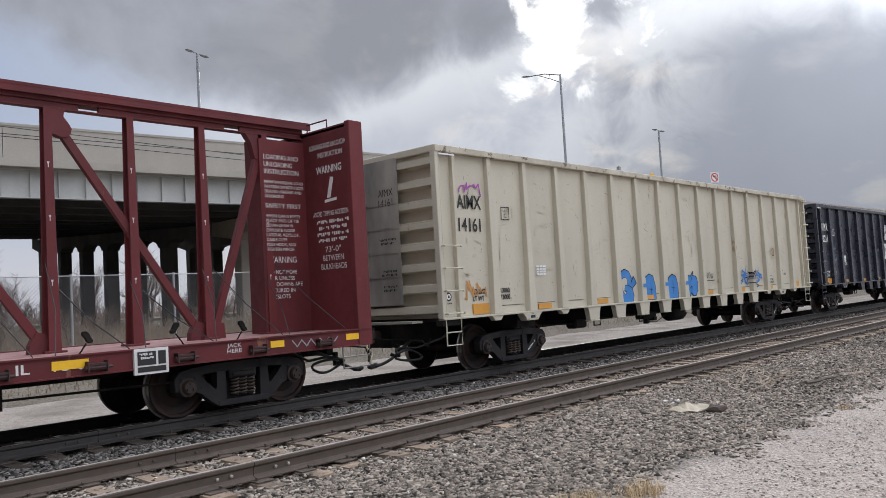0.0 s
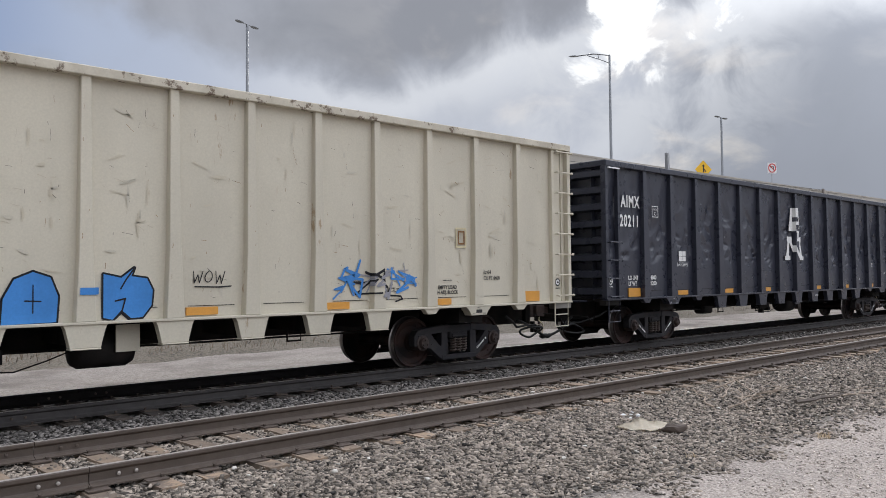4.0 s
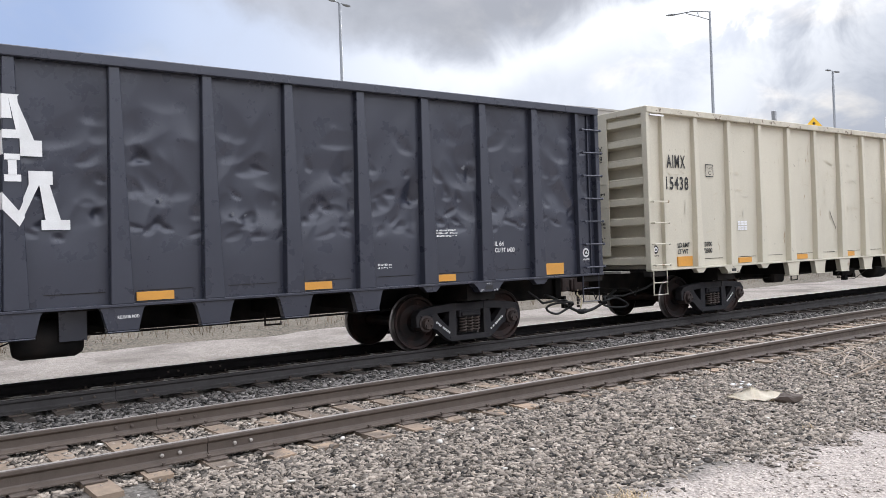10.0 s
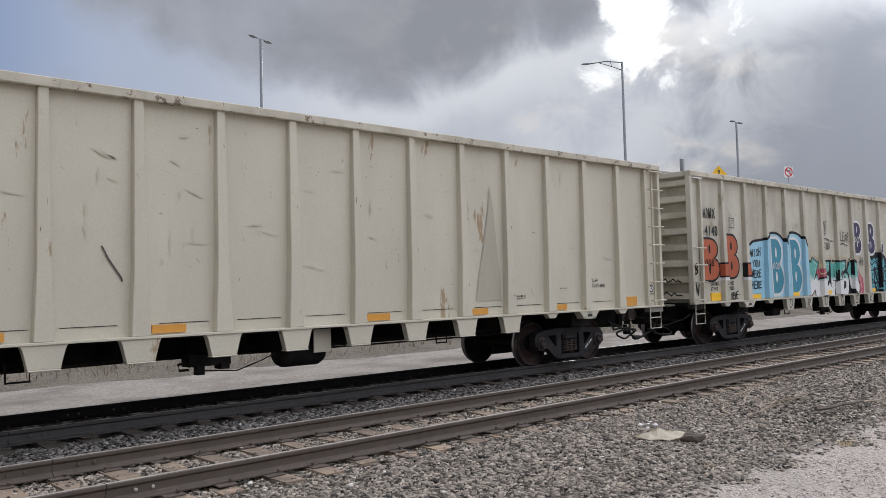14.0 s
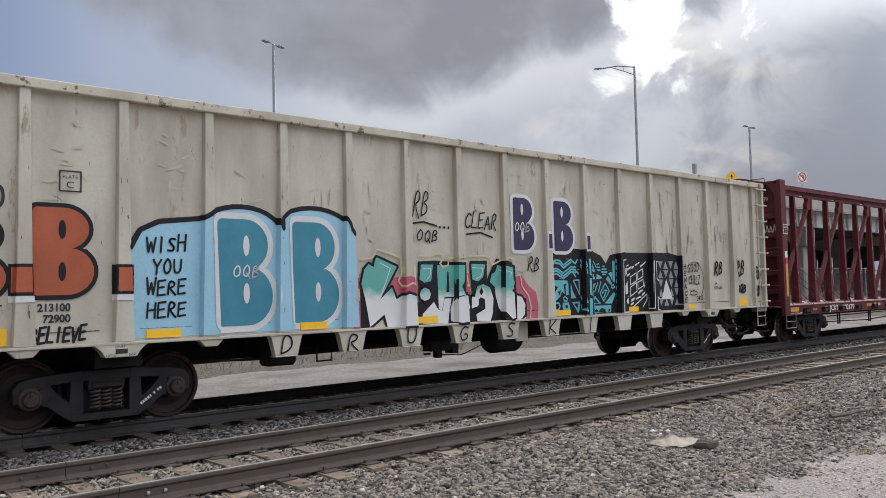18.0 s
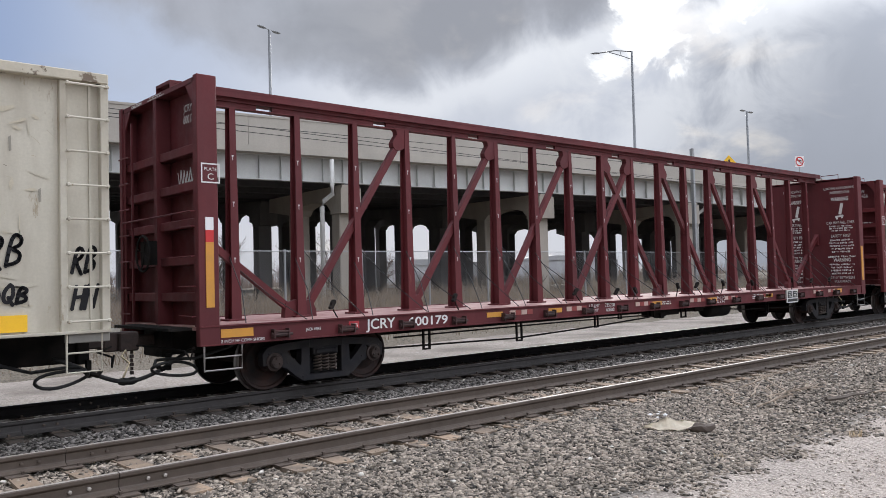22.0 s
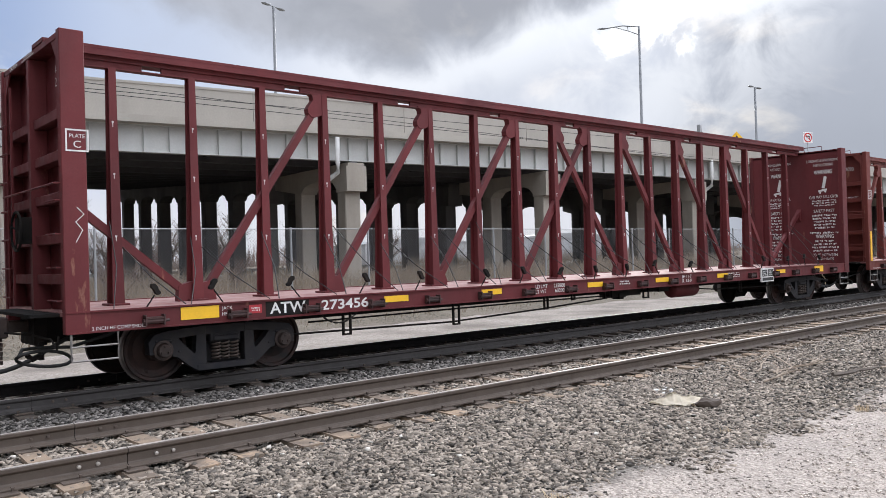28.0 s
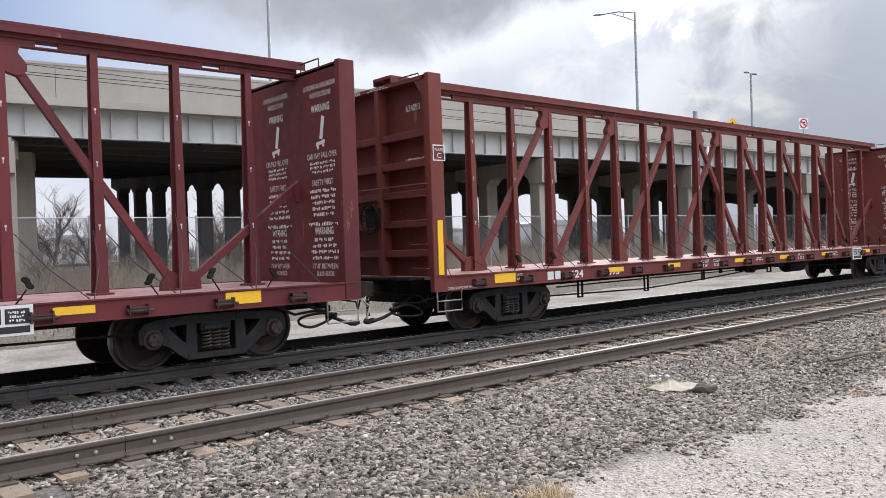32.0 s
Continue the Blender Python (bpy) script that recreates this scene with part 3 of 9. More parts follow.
def build_stones():
    rng = np.random.default_rng(4)
    spots, greasy = [], []
    # dense where the ground lies close to the lens, thinner further along the line
    for x0, x1, y0, y1, per in ((-3, 6, -3.6, -0.35, 1750), (-5, 6, -0.3, 2.7, 1000), (6, 14, -4.2, -0.35, 800), (6, 14, -0.3, 3.7, 420),
                                (-4, 6, 2.7, 3.7, 560), (14, 30, -4.2, 3.7, 110), (-6, 14, 5.6, 6.9, 90)):
        for _ in range(int((x1 - x0) * (y1 - y0) * per)):
            x, y = rng.uniform(x0, x1), rng.uniform(y0, y1)
            stray = y + 0.9 * noise.noise((x * 0.6, y * 0.6, 5.0)) + 0.4 * noise.noise((x * 2.2, y * 2.2, 9.0))
            if stray < -2.45 and rng.random() < 0.1 + (-2.45 - stray) / 1.0:
                continue
            if min(abs(y - r) for r in (NEAR_A, NEAR_B, FAR_A, FAR_B)) < 0.085:
                continue
            on_tie = abs((x + 1.78 + 0.265) % 0.53 - 0.265) < 0.12 and -0.45 < y < 2.0
            if on_tie and rng.random() < 0.86:
                continue
            # grease from passing trains blackens the stones beside the far track
            oily = y + 0.5 * noise.noise((x * 0.8, y * 0.8, 2.0)) + rng.normal(0, 0.18) > 2.05
            (greasy if oily else spots).append((x, y, surface_z(y) + (0.02 if on_tie else 0.002 if y > -0.65 else -0.004)))
    scatter("greasy_stones", greasy, M["stone_oily"], rng, "dark greasy ballast stones along the train's track", 0.011, 0.031)
    scatter("ballast_stones", spots, M["stone"], rng, "grey crushed ballast stones heaped round the ties", 0.011, 0.031)
    spots = [(x, y, surface_z(y)) for x, y in zip(rng.uniform(-5, 14, 9000), -2.45 - 2.6 * rng.random(9000) ** 0.8)]
    grit = material("pale_grit", (0.52, 0.46, 0.405), 0.85, other=(0.36, 0.315, 0.275), scale=8, grain=90, island=0.5, bump=0.1)
    scatter("gravel_chips", spots, grit, rng, "small pale gravel chips on the open ground", 0.005, 0.014)
    pale = plain("pale_pebble", (0.60, 0.565, 0.51), 0.8)
    spots = [(x, y, surface_z(y) + 0.02) for x, y in zip(rng.uniform(-5, 22, 260), rng.uniform(-2.9, 3.6, 260)) if min(abs(y - r) for r in (NEAR_A, NEAR_B)) > 0.1]
    scatter("pale_pebbles", spots, pale, rng, "scattered white pebbles among the ballast", 0.012, 0.032)


def rail_profile():
    half = [(0.07, -0.18), (0.07, -0.168), (0.022, -0.145), (0.012, -0.13), (0.012, -0.06), (0.03, -0.045), (0.036, -0.035), (0.036, -0.008), (0.026, 0.0)]
    return half + [(-y, z) for y, z in half[::-1]]


def build_tracks():
    prof = rail_profile()
    for name, rails, tie_mat, label in (("empty_track", (NEAR_A, NEAR_B), M["tie"], "empty railway track with rusty rails on wooden ties"),
                                        ("train_track", (FAR_A, FAR_B), M["tie_dark"], "railway track under the train, dark with grease")):
        top = root(name, label, "track")
        top["kind"] = "structure"
        for k, y in enumerate(rails):
            # the farther rail under the cars gets the tone with shade painted in
            side = M["rail_shaded"] if y == FAR_B else M["rail_main"] if y == FAR_A else M["rail_side"]
            cuts = [-90, -2.35, 260] if y < 2 else [-90, -2.2 if y == FAR_A else -0.6, 260]
            for x0, x1 in zip(cuts, cuts[1:]):
                bm = bmesh.new()
                ends = []
                for x in (x0 + 0.004, x1 - 0.004):
                    ends.append([bm.verts.new((x, y + yy, zz)) for yy, zz in prof])
                bm.faces.new(ends[0]), bm.faces.new(ends[1][::-1])
                n = len(prof)
                for i in range(n):
                    f = bm.faces.new((ends[0][i], ends[1][i], ends[1][(i + 1) % n], ends[0][(i + 1) % n]))
                    if i == 8:
                        f.material_index = 1
                ob = part("rail", bm, side, top)
                ob.data.materials.append(M["rail_top"])
            # bolt holes and heads at the joint
            for dx in (-0.42, -0.26, 0.26, 0.42):
                bm = bmesh.new()
                lathe(bm, [(0.018, 0.0), (0.018, -0.022), (0.006, -0.026)], 8)
                b = part("bolt", bm, M["rail_top"] if y == NEAR_A else M["plate"], top)
                b.location = (cuts[1] + dx, y - 0.012, -0.095)
        # ties, tie plates and spikes
        rng = random.Random(7)
        c = sum(rails) / 2
        tie_meshes = []
        for v in range(6):
            bm = bmesh.new()
            box(bm, -0.11, 0.11, -1.19 - rng.uniform(-0.06, 0.09), 1.19, -0.34, -0.192)
            bmesh.ops.subdivide_edges(bm, edges=[e for e in bm.edges if abs(e.verts[0].co.y - e.verts[1].co.y) > 1], cuts=6)
            for vv in bm.verts:
                vv.co.x += rng.uniform(-0.010, 0.010)
                vv.co.z += rng.uniform(-0.010, 0.003)
            tie_meshes.append(mesh_of("tie", bm, tie_mat))
        bm = bmesh.new()
        box(bm, -0.10, 0.10, -0.18, 0.18, -0.192, -0.181)
        plate = mesh_of("tie_plate", bm, M["plate"])
        bm = bmesh.new()
        box(bm, -0.009, 0.009, -0.012, 0.012, -0.182, -0.152)
        box(bm, -0.014, 0.014, -0.022, 0.014, -0.160, -0.150)
        spike = mesh_of("spike", bm, M["plate"])
        for i in range(-24, 130):
            x = -1.78 + 0.53 * i
            place("tie", tie_meshes[(i * 5) % 6], top, x, c + rng.uniform(-0.06, 0.06), rng.uniform(-0.016, 0.003), rng.uniform(-2.2, 2.2))
            if -8 < x < 34:
                for y in rails:
                    place("tie_plate", plate, top, x, y, 0)
                    if x < 20:
                        for dy in (-0.10, 0.10):
                            place("spike", spike, top, x + rng.choice((-0.06, 0.06)), y + dy, rng.uniform(0, 0.012), 180 if dy > 0 else 0)


# ---- the viaduct behind ----
BRIDGE = root("highway_viaduct", "long concrete and steel highway viaduct on concrete piers", "bridge", x=43.75, y=26.2)
BRIDGE.rotation_euler = (0, 0, radians(-8))
PIERS = [-89.0, -73.0, -57.0, -40.7, -23.4, -9.1, 5.4, 20.0, 35.0, 50.0, 65.0]


def dip(u):
    """The viaduct comes down towards +x."""
    if u < 8:
        return 0.025 * max(0.0, u + 8) ** 2 / 32
    return 0.025 * u if u < 70 else 1.75 + 0.036 * (u - 70)


def parapet_top(u):
    """The parapet is lower over the descending end."""
    t = min(1.0, max(0.0, (u + 18) / 24))
    return 10.42 - 0.48 * t * t * (3 - 2 * t) - dip(u)


def askew(u, v):
    """Where a pier's line stands at v across the road."""
    return u + 0.3 + (0.26 if u == -40.7 and v < 9.3 else -0.08) * v


def bank(v):
    """The inner lanes are banked: they climb away from the tracks."""
    return 0.061 * max(0.0, v - 10.3)


def long_shape(bm, u0, u1, outline):
    """A long beam of any section, in 9 m lengths that follow the dip."""
    n = max(1, round((u1 - u0) / 9))
    rings = []
    for k in range(n + 1):
        u = u0 + (u1 - u0) * k / n
        rings.append([bm.verts.new((u, v, z - dip(u) + bank(v))) for v, z in outline])
    m = len(outline)
    for p, q in zip(rings, rings[1:]):
        for k in range(m):
            bm.faces.new((p[k], p[(k + 1) % m], q[(k + 1) % m], q[k]))
    bm.faces.new(rings[0][::-1]), bm.faces.new(rings[-1])


def long_box(bm, u0, u1, v0, v1, z0, z1):
    long_shape(bm, u0, u1, [(v0, z0), (v1, z0), (v1, z1), (v0, z1)])


def long_boxed(*args):
    bm = bmesh.new()
    long_box(bm, *args)
    return bm


def build_bridge():
    u0, u1, width = -110.0, 151.0, 46.0
    step = 9.0
    for side, v in (("near", 0.0), ("far", width)):
        s = 1 if side == "near" else -1
        u = u0
        while u < u1:
            bm = bmesh.new()
            ends = []
            for w in (u + 0.012, u + step / 2, u + step - 0.012):
                top, low = parapet_top(w) + bank(v), 8.78 - dip(w) + bank(v)
                ends.append([bm.verts.new((w, v + s * q, z)) for q, z in ((0, low), (0.28, low), (0.28, top), (-0.035, top), (-0.035, top - 0.12), (0, top - 0.12))])
            for p, q in zip(ends, ends[1:]):
                for k in range(6):
                    bm.faces.new((p[k], p[(k + 1) % 6], q[(k + 1) % 6], q[k]))
            bm.faces.new(ends[0][::-1]), bm.faces.new(ends[-1])
            part("parapet_panel", bm, M["concrete"], BRIDGE)
            u += step
        part("fascia_beam", long_boxed(u0, u1, min(v - s * 0.22, v + s * 0.5), max(v - s * 0.22, v + s * 0.5), 8.44, 8.79), M["concrete"], BRIDGE)
    bm = bmesh.new()
    long_shape(bm, u0, u1, [(0.3, 8.42), (10.3, 8.42), (width - 0.3, 8.42), (width - 0.3, 8.75), (10.3, 8.75), (0.3, 8.75)])
    part("deck_slab", bm, M["concrete"], BRIDGE, "concrete road deck")
    n = 16
    for i in range(n):
        v = 0.55 + (width - 1.1) * i / (n - 1)
        bm = bmesh.new()
        long_shape(bm, u0, u1, [(v - 0.20, 7.08), (v + 0.20, 7.08), (v + 0.20, 7.13), (v + 0.012, 7.13), (v + 0.012, 8.38), (v + 0.16, 8.38), (v + 0.16, 8.43),
                                (v - 0.16, 8.43), (v - 0.16, 8.38), (v - 0.012, 8.38), (v - 0.012, 7.13), (v - 0.20, 7.13)])
        # only the outer girder is pale; the rest have the underside's shade as colour
        part("girder", bm, M["girder"] if i in (0,) else M["beam_shaded"], BRIDGE)
    stiff = mesh_of("stiffener", boxed(-0.018, 0.018, -0.19, 0.0, 7.13, 8.38), M["girder"])
    u = -60.0
    while u < 60:
        place("stiffener", stiff, BRIDGE, u, 0.538, -dip(u))
        u += 1.22
    for k in range(26):
        bm = bmesh.new()
        u = -60 + 4.9 * k
        rings = [[bm.verts.new((u + du, v, z - dip(u) + bank(v))) for du, z in ((0, 7.35), (0.1, 7.35), (0.1, 8.0), (0, 8.0))] for v in (0.6, 10.3, width - 0.6)]
        for p, q in zip(rings, rings[1:]):
            for m in range(4):
                bm.faces.new((p[m], p[(m + 1) % 4], q[(m + 1) % 4], q[m]))
        bm.faces.new(rings[0][::-1]), bm.faces.new(rings[-1])
        part("cross_brace", bm, M["beam_shaded"], BRIDGE)
    # each pier: a short cap on two columns under the outer lanes, a long one on seven under the rest, a little askew
    for u in PIERS:
        cols = [1.0 + 5.2 * k for k in range(9)]
        caps = [(0.15, 9.2, cols[:2]), (10.45, 44.6, cols[2:])]
        if u == -40.7:
            # this pier's second column stands free under its girder
            caps = [(0.15, 1.9, cols[:1]), (cols[1] - 0.5, cols[1] + 0.5, cols[1:2]), caps[1]]
        for a, b, mine in caps:
            bm = bmesh.new()
            marks = [(a, 6.15)]
            for p, q in zip(mine, mine[1:]):
                marks += [(p + 0.5 + (q - p - 1.0) * k / 12, 5.62 + 0.60 * math.sin(math.pi * k / 12) ** 0.4) for k in range(13)]
            marks += [(b, 6.15)]
            rings = [[bm.verts.new((askew(u, v) + du, v, z - dip(u) + bank(v))) for du, z in ((-0.5, low), (0.5, low), (0.5, 6.98), (-0.5, 6.98))] for v, low in marks]
            for p, q in zip(rings, rings[1:]):
                for k in range(4):
                    bm.faces.new((p[k], p[(k + 1) % 4], q[(k + 1) % 4], q[k]))
            bm.faces.new(rings[0][::-1]), bm.faces.new(rings[-1])
            w = askew(u, a)
            if b - a > 1.1:
                box(bm, w - 0.62, w + 0.62, a - 0.06, a + 1.3, 5.40 - dip(u), 6.80 - dip(u))
            # piers under the banked inner lanes: the deck's shade is put into their colour
            inward = a > 10
            part("pier_cap", bm, M["concrete_shaded" if inward else "concrete_pier"], BRIDGE, "inner pier concrete toned dark for the deck's shade" if inward else "")
            for v in mine:
                w = askew(u, v)
                part("pier_column", boxed(w - 0.47, w + 0.47, v - 0.5, v + 0.5, -0.3, 6.3 - dip(u) + bank(v)), M["concrete_shaded" if inward else "concrete_pier"], BRIDGE, bevel=0.05)
        for i in range(n):
            v = 0.55 + (width - 1.1) * i / (n - 1)
            part("bearing", boxed(askew(u, v) - 0.22, askew(u, v) + 0.22, v - 0.18, v + 0.18, 6.97 - dip(u) + bank(v - 0.18), 7.09 - dip(u) + bank(v + 0.18)), M["beam_shaded"], BRIDGE)
    # drain pipes down two piers
    for u in (-24.35, 6.7, -41.9):
        bm = bmesh.new()
        tube(bm, [(u, -0.14, 8.3), (u, -0.14, 6.9), (u + 0.05, -0.05, 6.4), (u - 0.35, 0.2, 6.05), (u - 0.4, 0.35, 5.7), (u - 0.4, 0.4, 0.0)], 0.13, 10)
        part("drain_pipe", bm, M["pipe"], BRIDGE, "white drain pipe", smooth=True)


def lamp_post(x, y, base, top, arm, along, stout=1.0):
    p = root("street_lamp", "tall galvanised street lamp on the viaduct", "street lamp", "lamps on the viaduct", x, y, base)
    h = top - base
    bm = bmesh.new()
    lathe(bm, [(0.14 * stout, 0.0), (0.14 * stout, 0.05), (0.11 * stout, 0.06), (0.075 * stout, h)], 12, "z")
    part("pole", bm, M["lamp_grey"], p, smooth=True)
    d = Vector((math.cos(along), math.sin(along), 0))
    if arm > 1.0:
        bm = bmesh.new()
        tube(bm, [(0, 0, h - 0.05), d * arm * 0.5 + Vector((0, 0, h + 0.12)), d * arm + Vector((0, 0, h + 0.02))], 0.04, 8)
        tube(bm, [(0, 0, h - 0.62), d * arm * 0.34 + Vector((0, 0, h - 0.28)), d * arm * 0.7 + Vector((0, 0, h + 0.02))], 0.03, 8)
        tube(bm, [d * arm * 0.33 + Vector((0, 0, h - 0.28)), d * arm * 0.36 + Vector((0, 0, h + 0.07))], 0.02, 6)
        part("arm", bm, M["lamp_grey"], p, smooth=True)
        heads = ((arm, 1),)
    else:
        bm = bmesh.new()
        tube(bm, [-d * arm + Vector((0, 0, h)), d * arm + Vector((0, 0, h + 0.05))], 0.04, 6)
        part("arm", bm, M["lamp_grey"], p)
        heads = ((arm, 1), (-arm, -1))
    for a, s in heads:
        bm = bmesh.new()
        lathe(bm, [(0.02, -0.36 * stout), (0.11 * stout, -0.26 * stout), (0.15 * stout, -0.05 * stout), (0.13 * stout, 0.16 * stout), (0.03, 0.36 * stout)], 12, "x")
        bmesh.ops.scale(bm, vec=(1, 1, 0.45), verts=bm.verts[:])
        o = part("lamp_head", bm, M["lamp_grey"], p)
        o.matrix_basis = Matrix.Translation(d * (a + 0.3 * s) + Vector((0, 0, h + 0.02))) @ pose(0, 0, 0, 0, 0, math.degrees(along))
    return p


build_ground()
build_tracks()
build_bridge()
lamp_post(43.8, 26.65, 8.7, 17.72, 2.28, radians(128))
lamp_post(34.58, 62.43, 8.7, 26.5, 0.8, radians(20), 1.7)
lamp_post(121.6, 58.75, 6.0, 28.0, 1.0, radians(0), 2.2)
# ---- railway cars ----
TRUCK_PARTS = {}
WHEEL_X = 0.93


def truck_meshes():
    if TRUCK_PARTS:
        return TRUCK_PARTS
    wb, r = WHEEL_X, 0.455
    bm = bmesh.new()
    for s in (-1, 1):
        arm = [(1.12, 0.40), (1.13, 0.58), (1.05, 0.68), (0.86, 0.715), (0.30, 0.76), (0.30, 0.635), (0.70, 0.615), (0.775, 0.57), (1.035, 0.57), (1.035, 0.40)]
        leg = [(0.82, 0.565), (0.71, 0.612), (0.62, 0.50), (0.47, 0.35), (0.45, 0.40), (0.45, 0.632), (0.295, 0.64), (0.295, 0.12), (0.43, 0.12), (0.55, 0.20), (0.71, 0.345), (0.80, 0.355)]
        prism(bm, [(s * x, z) for x, z in arm], -0.083, 0.083)
        prism(bm, [(s * x, z) for x, z in leg], -0.079, 0.079)
        box(bm, min(s * 0.80, s * 1.04), max(s * 0.80, s * 1.04), -0.095, 0.095, 0.565, 0.60)
        tube(bm, [(s * 0.70, -0.086, 0.42), (s * 0.70, -0.07, 0.42)], 0.022, 8)
    box(bm, -0.44, 0.44, -0.090, 0.090, 0.115, 0.205)
    box(bm, -0.31, 0.31, -0.074, 0.074, 0.62, 0.755)
    TRUCK_PARTS["side_frame"] = mesh_of("side_frame", bm, M["truck"], bevel=0.010)
    bm = bmesh.new()
    box(bm, -0.235, 0.235, -1.10, 1.10, 0.50, 0.645)
    box(bm, -0.20, 0.20, -1.13, -1.09, 0.52, 0.60)
    box(bm, -0.20, 0.20, 1.09, 1.13, 0.52, 0.60)
    box(bm, -0.30, 0.30, -0.35, 0.35, 0.60, 0.74)
    for s in (-1, 1):
        box(bm, -0.29, 0.29, min(s * 0.90, s * 0.93), max(s * 0.90, s * 0.93), 0.20, 0.52)
    TRUCK_PARTS["bolster"] = mesh_of("bolster", bm, M["truck"], bevel=0.015)
    bm = bmesh.new()
    pts = []
    for k in range(61):
        a = k * math.tau * 5 / 60
        pts.append((0.058 * math.cos(a), 0.058 * math.sin(a), 0.25 + 0.245 * k / 60))
    tube(bm, pts, 0.016, 5)
    TRUCK_PARTS["spring"] = mesh_of("spring", bm, M["spring"], smooth=True)
    bm = bmesh.new()
    lathe(bm, [(0.03, -0.17), (0.085, -0.168), (0.10, -0.14), (0.105, -0.11), (0.14, -0.10), (0.135, 0.0), (0.135, 0.12)], 20)
    for k in range(3):
        a = math.pi / 2 + k * math.tau / 3
        box(bm, 0.055 * math.cos(a) - 0.016, 0.055 * math.cos(a) + 0.016, -0.19, -0.15, 0.055 * math.sin(a) - 0.016, 0.055 * math.sin(a) + 0.016)
    TRUCK_PARTS["bearing_cap"] = mesh_of("bearing_cap", bm, M["cap"])
    # wheelset: axle, two dished wheels with flanges
    bm = bmesh.new()
    lathe(bm, [(0.075, -1.02), (0.075, -0.86), (0.095, -0.85), (0.085, 0.0), (0.095, 0.85), (0.075, 0.86), (0.075, 1.02)], 14)
    for s in (-1, 1):
        lathe(bm, [(0.10, s * 0.86), (0.155, s * 0.85), (0.17, s * 0.79), (0.30, s * 0.765), (0.385, s * 0.80), (0.40, s * 0.838), (0.438, s * 0.842), (r - 0.004, s * 0.825),
                   (r, s * 0.74), (r + 0.008, s * 0.732), (r + 0.026, s * 0.722), (r + 0.026, s * 0.708), (r + 0.01, s * 0.70), (0.40, s * 0.698), (0.37, s * 0.745), (0.17, s * 0.73), (0.12, s * 0.69)], 40)
        # casting marks on the plate, so that the turning shows
        for k in range(3):
            a = k * 2.1 + 0.4
            box(bm, 0.33 * math.cos(a) - 0.02, 0.33 * math.cos(a) + 0.02, s * 0.755 - 0.03, s * 0.755 + 0.03, 0.33 * math.sin(a) - 0.02, 0.33 * math.sin(a) + 0.02)
    me = mesh_of("wheelset", bm, M["wheel"])
    me.materials.append(M["tread"])
    for p in me.polygons:
        c = p.center
        rad = math.hypot(c.x, c.z)
        if rad > r - 0.012 and abs(c.y) < 0.80:
            p.material_index = 1
    TRUCK_PARTS["wheelset"] = me
    bm = bmesh.new()
    for s in (-1, 1):
        strut(bm, (s * 0.42, 0.42), (s * 0.44, 0.30), 0.05, -0.80, 0.80)
    box(bm, -0.48, 0.48, -0.02, 0.02, 0.36, 0.40)
    TRUCK_PARTS["brake_beam"] = mesh_of("brake_beam", bm, M["under"])
    return TRUCK_PARTS


WHEELSETS = []


def truck(car, x):
    tp = truck_meshes()
    t = part("truck", boxed(-0.12, 0.12, -0.9, 0.9, 0.66, 0.80), M["under"], car, "black cast-steel two-axle truck with coil springs")
    t.location = (x, 0, 0)
    place("bolster", tp["bolster"], t)
    place("brake_beam", tp["brake_beam"], t)
    for y, turn in ((-1.02, 0), (1.02, 180)):
        place("side_frame", tp["side_frame"], t, 0, y, 0, turn)
        for sx in (-0.14, 0.0, 0.14):
            for sy in ((-0.05,) if y < 0 else (0.05,)):
                place("spring", tp["spring"], t, sx, y + sy, 0)
        for s in (-1, 1):
            place("bearing_cap", tp["bearing_cap"], t, s * WHEEL_X, y * 1.0, 0.455, turn)
    for s in (-1, 1):
        w = place("wheelset", tp["wheelset"], t, s * WHEEL_X, 0, 0.455)
        WHEELSETS.append((w, s * WHEEL_X))
    return t


def stencils(t, sides, seed):
    """White maker's print along the sloping arms of the near side frame, as plain bars."""
    rng = random.Random(seed)
    y = -1.02 - 0.083
    for s in sides:
        bm = bmesh.new()
        (xa, za), (xb, zb) = (s * (WHEEL_X - 0.19), 0.475), (s * 0.42, 0.245)
        d = math.hypot(xb - xa, zb - za)
        ux, uz = (xb - xa) / d, (zb - za) / d
        q = 0.02
        while q < d - 0.04:
            l = rng.uniform(0.018, 0.03)
            strut(bm, (xa + ux * q, za + uz * q), (xa + ux * (q + l), za + uz * (q + l)), 0.034, y - 0.003, y + 0.002)
            q += l + (0.012 if rng.random() < 0.8 else 0.04)
        box(bm, s * 0.36 - 0.02, s * 0.36 + 0.02, y - 0.003, y + 0.01, 0.165, 0.20)
        part("stencil", bm, M["white"], t, "white stencilled print")["kind"] = "stuff"
    return t


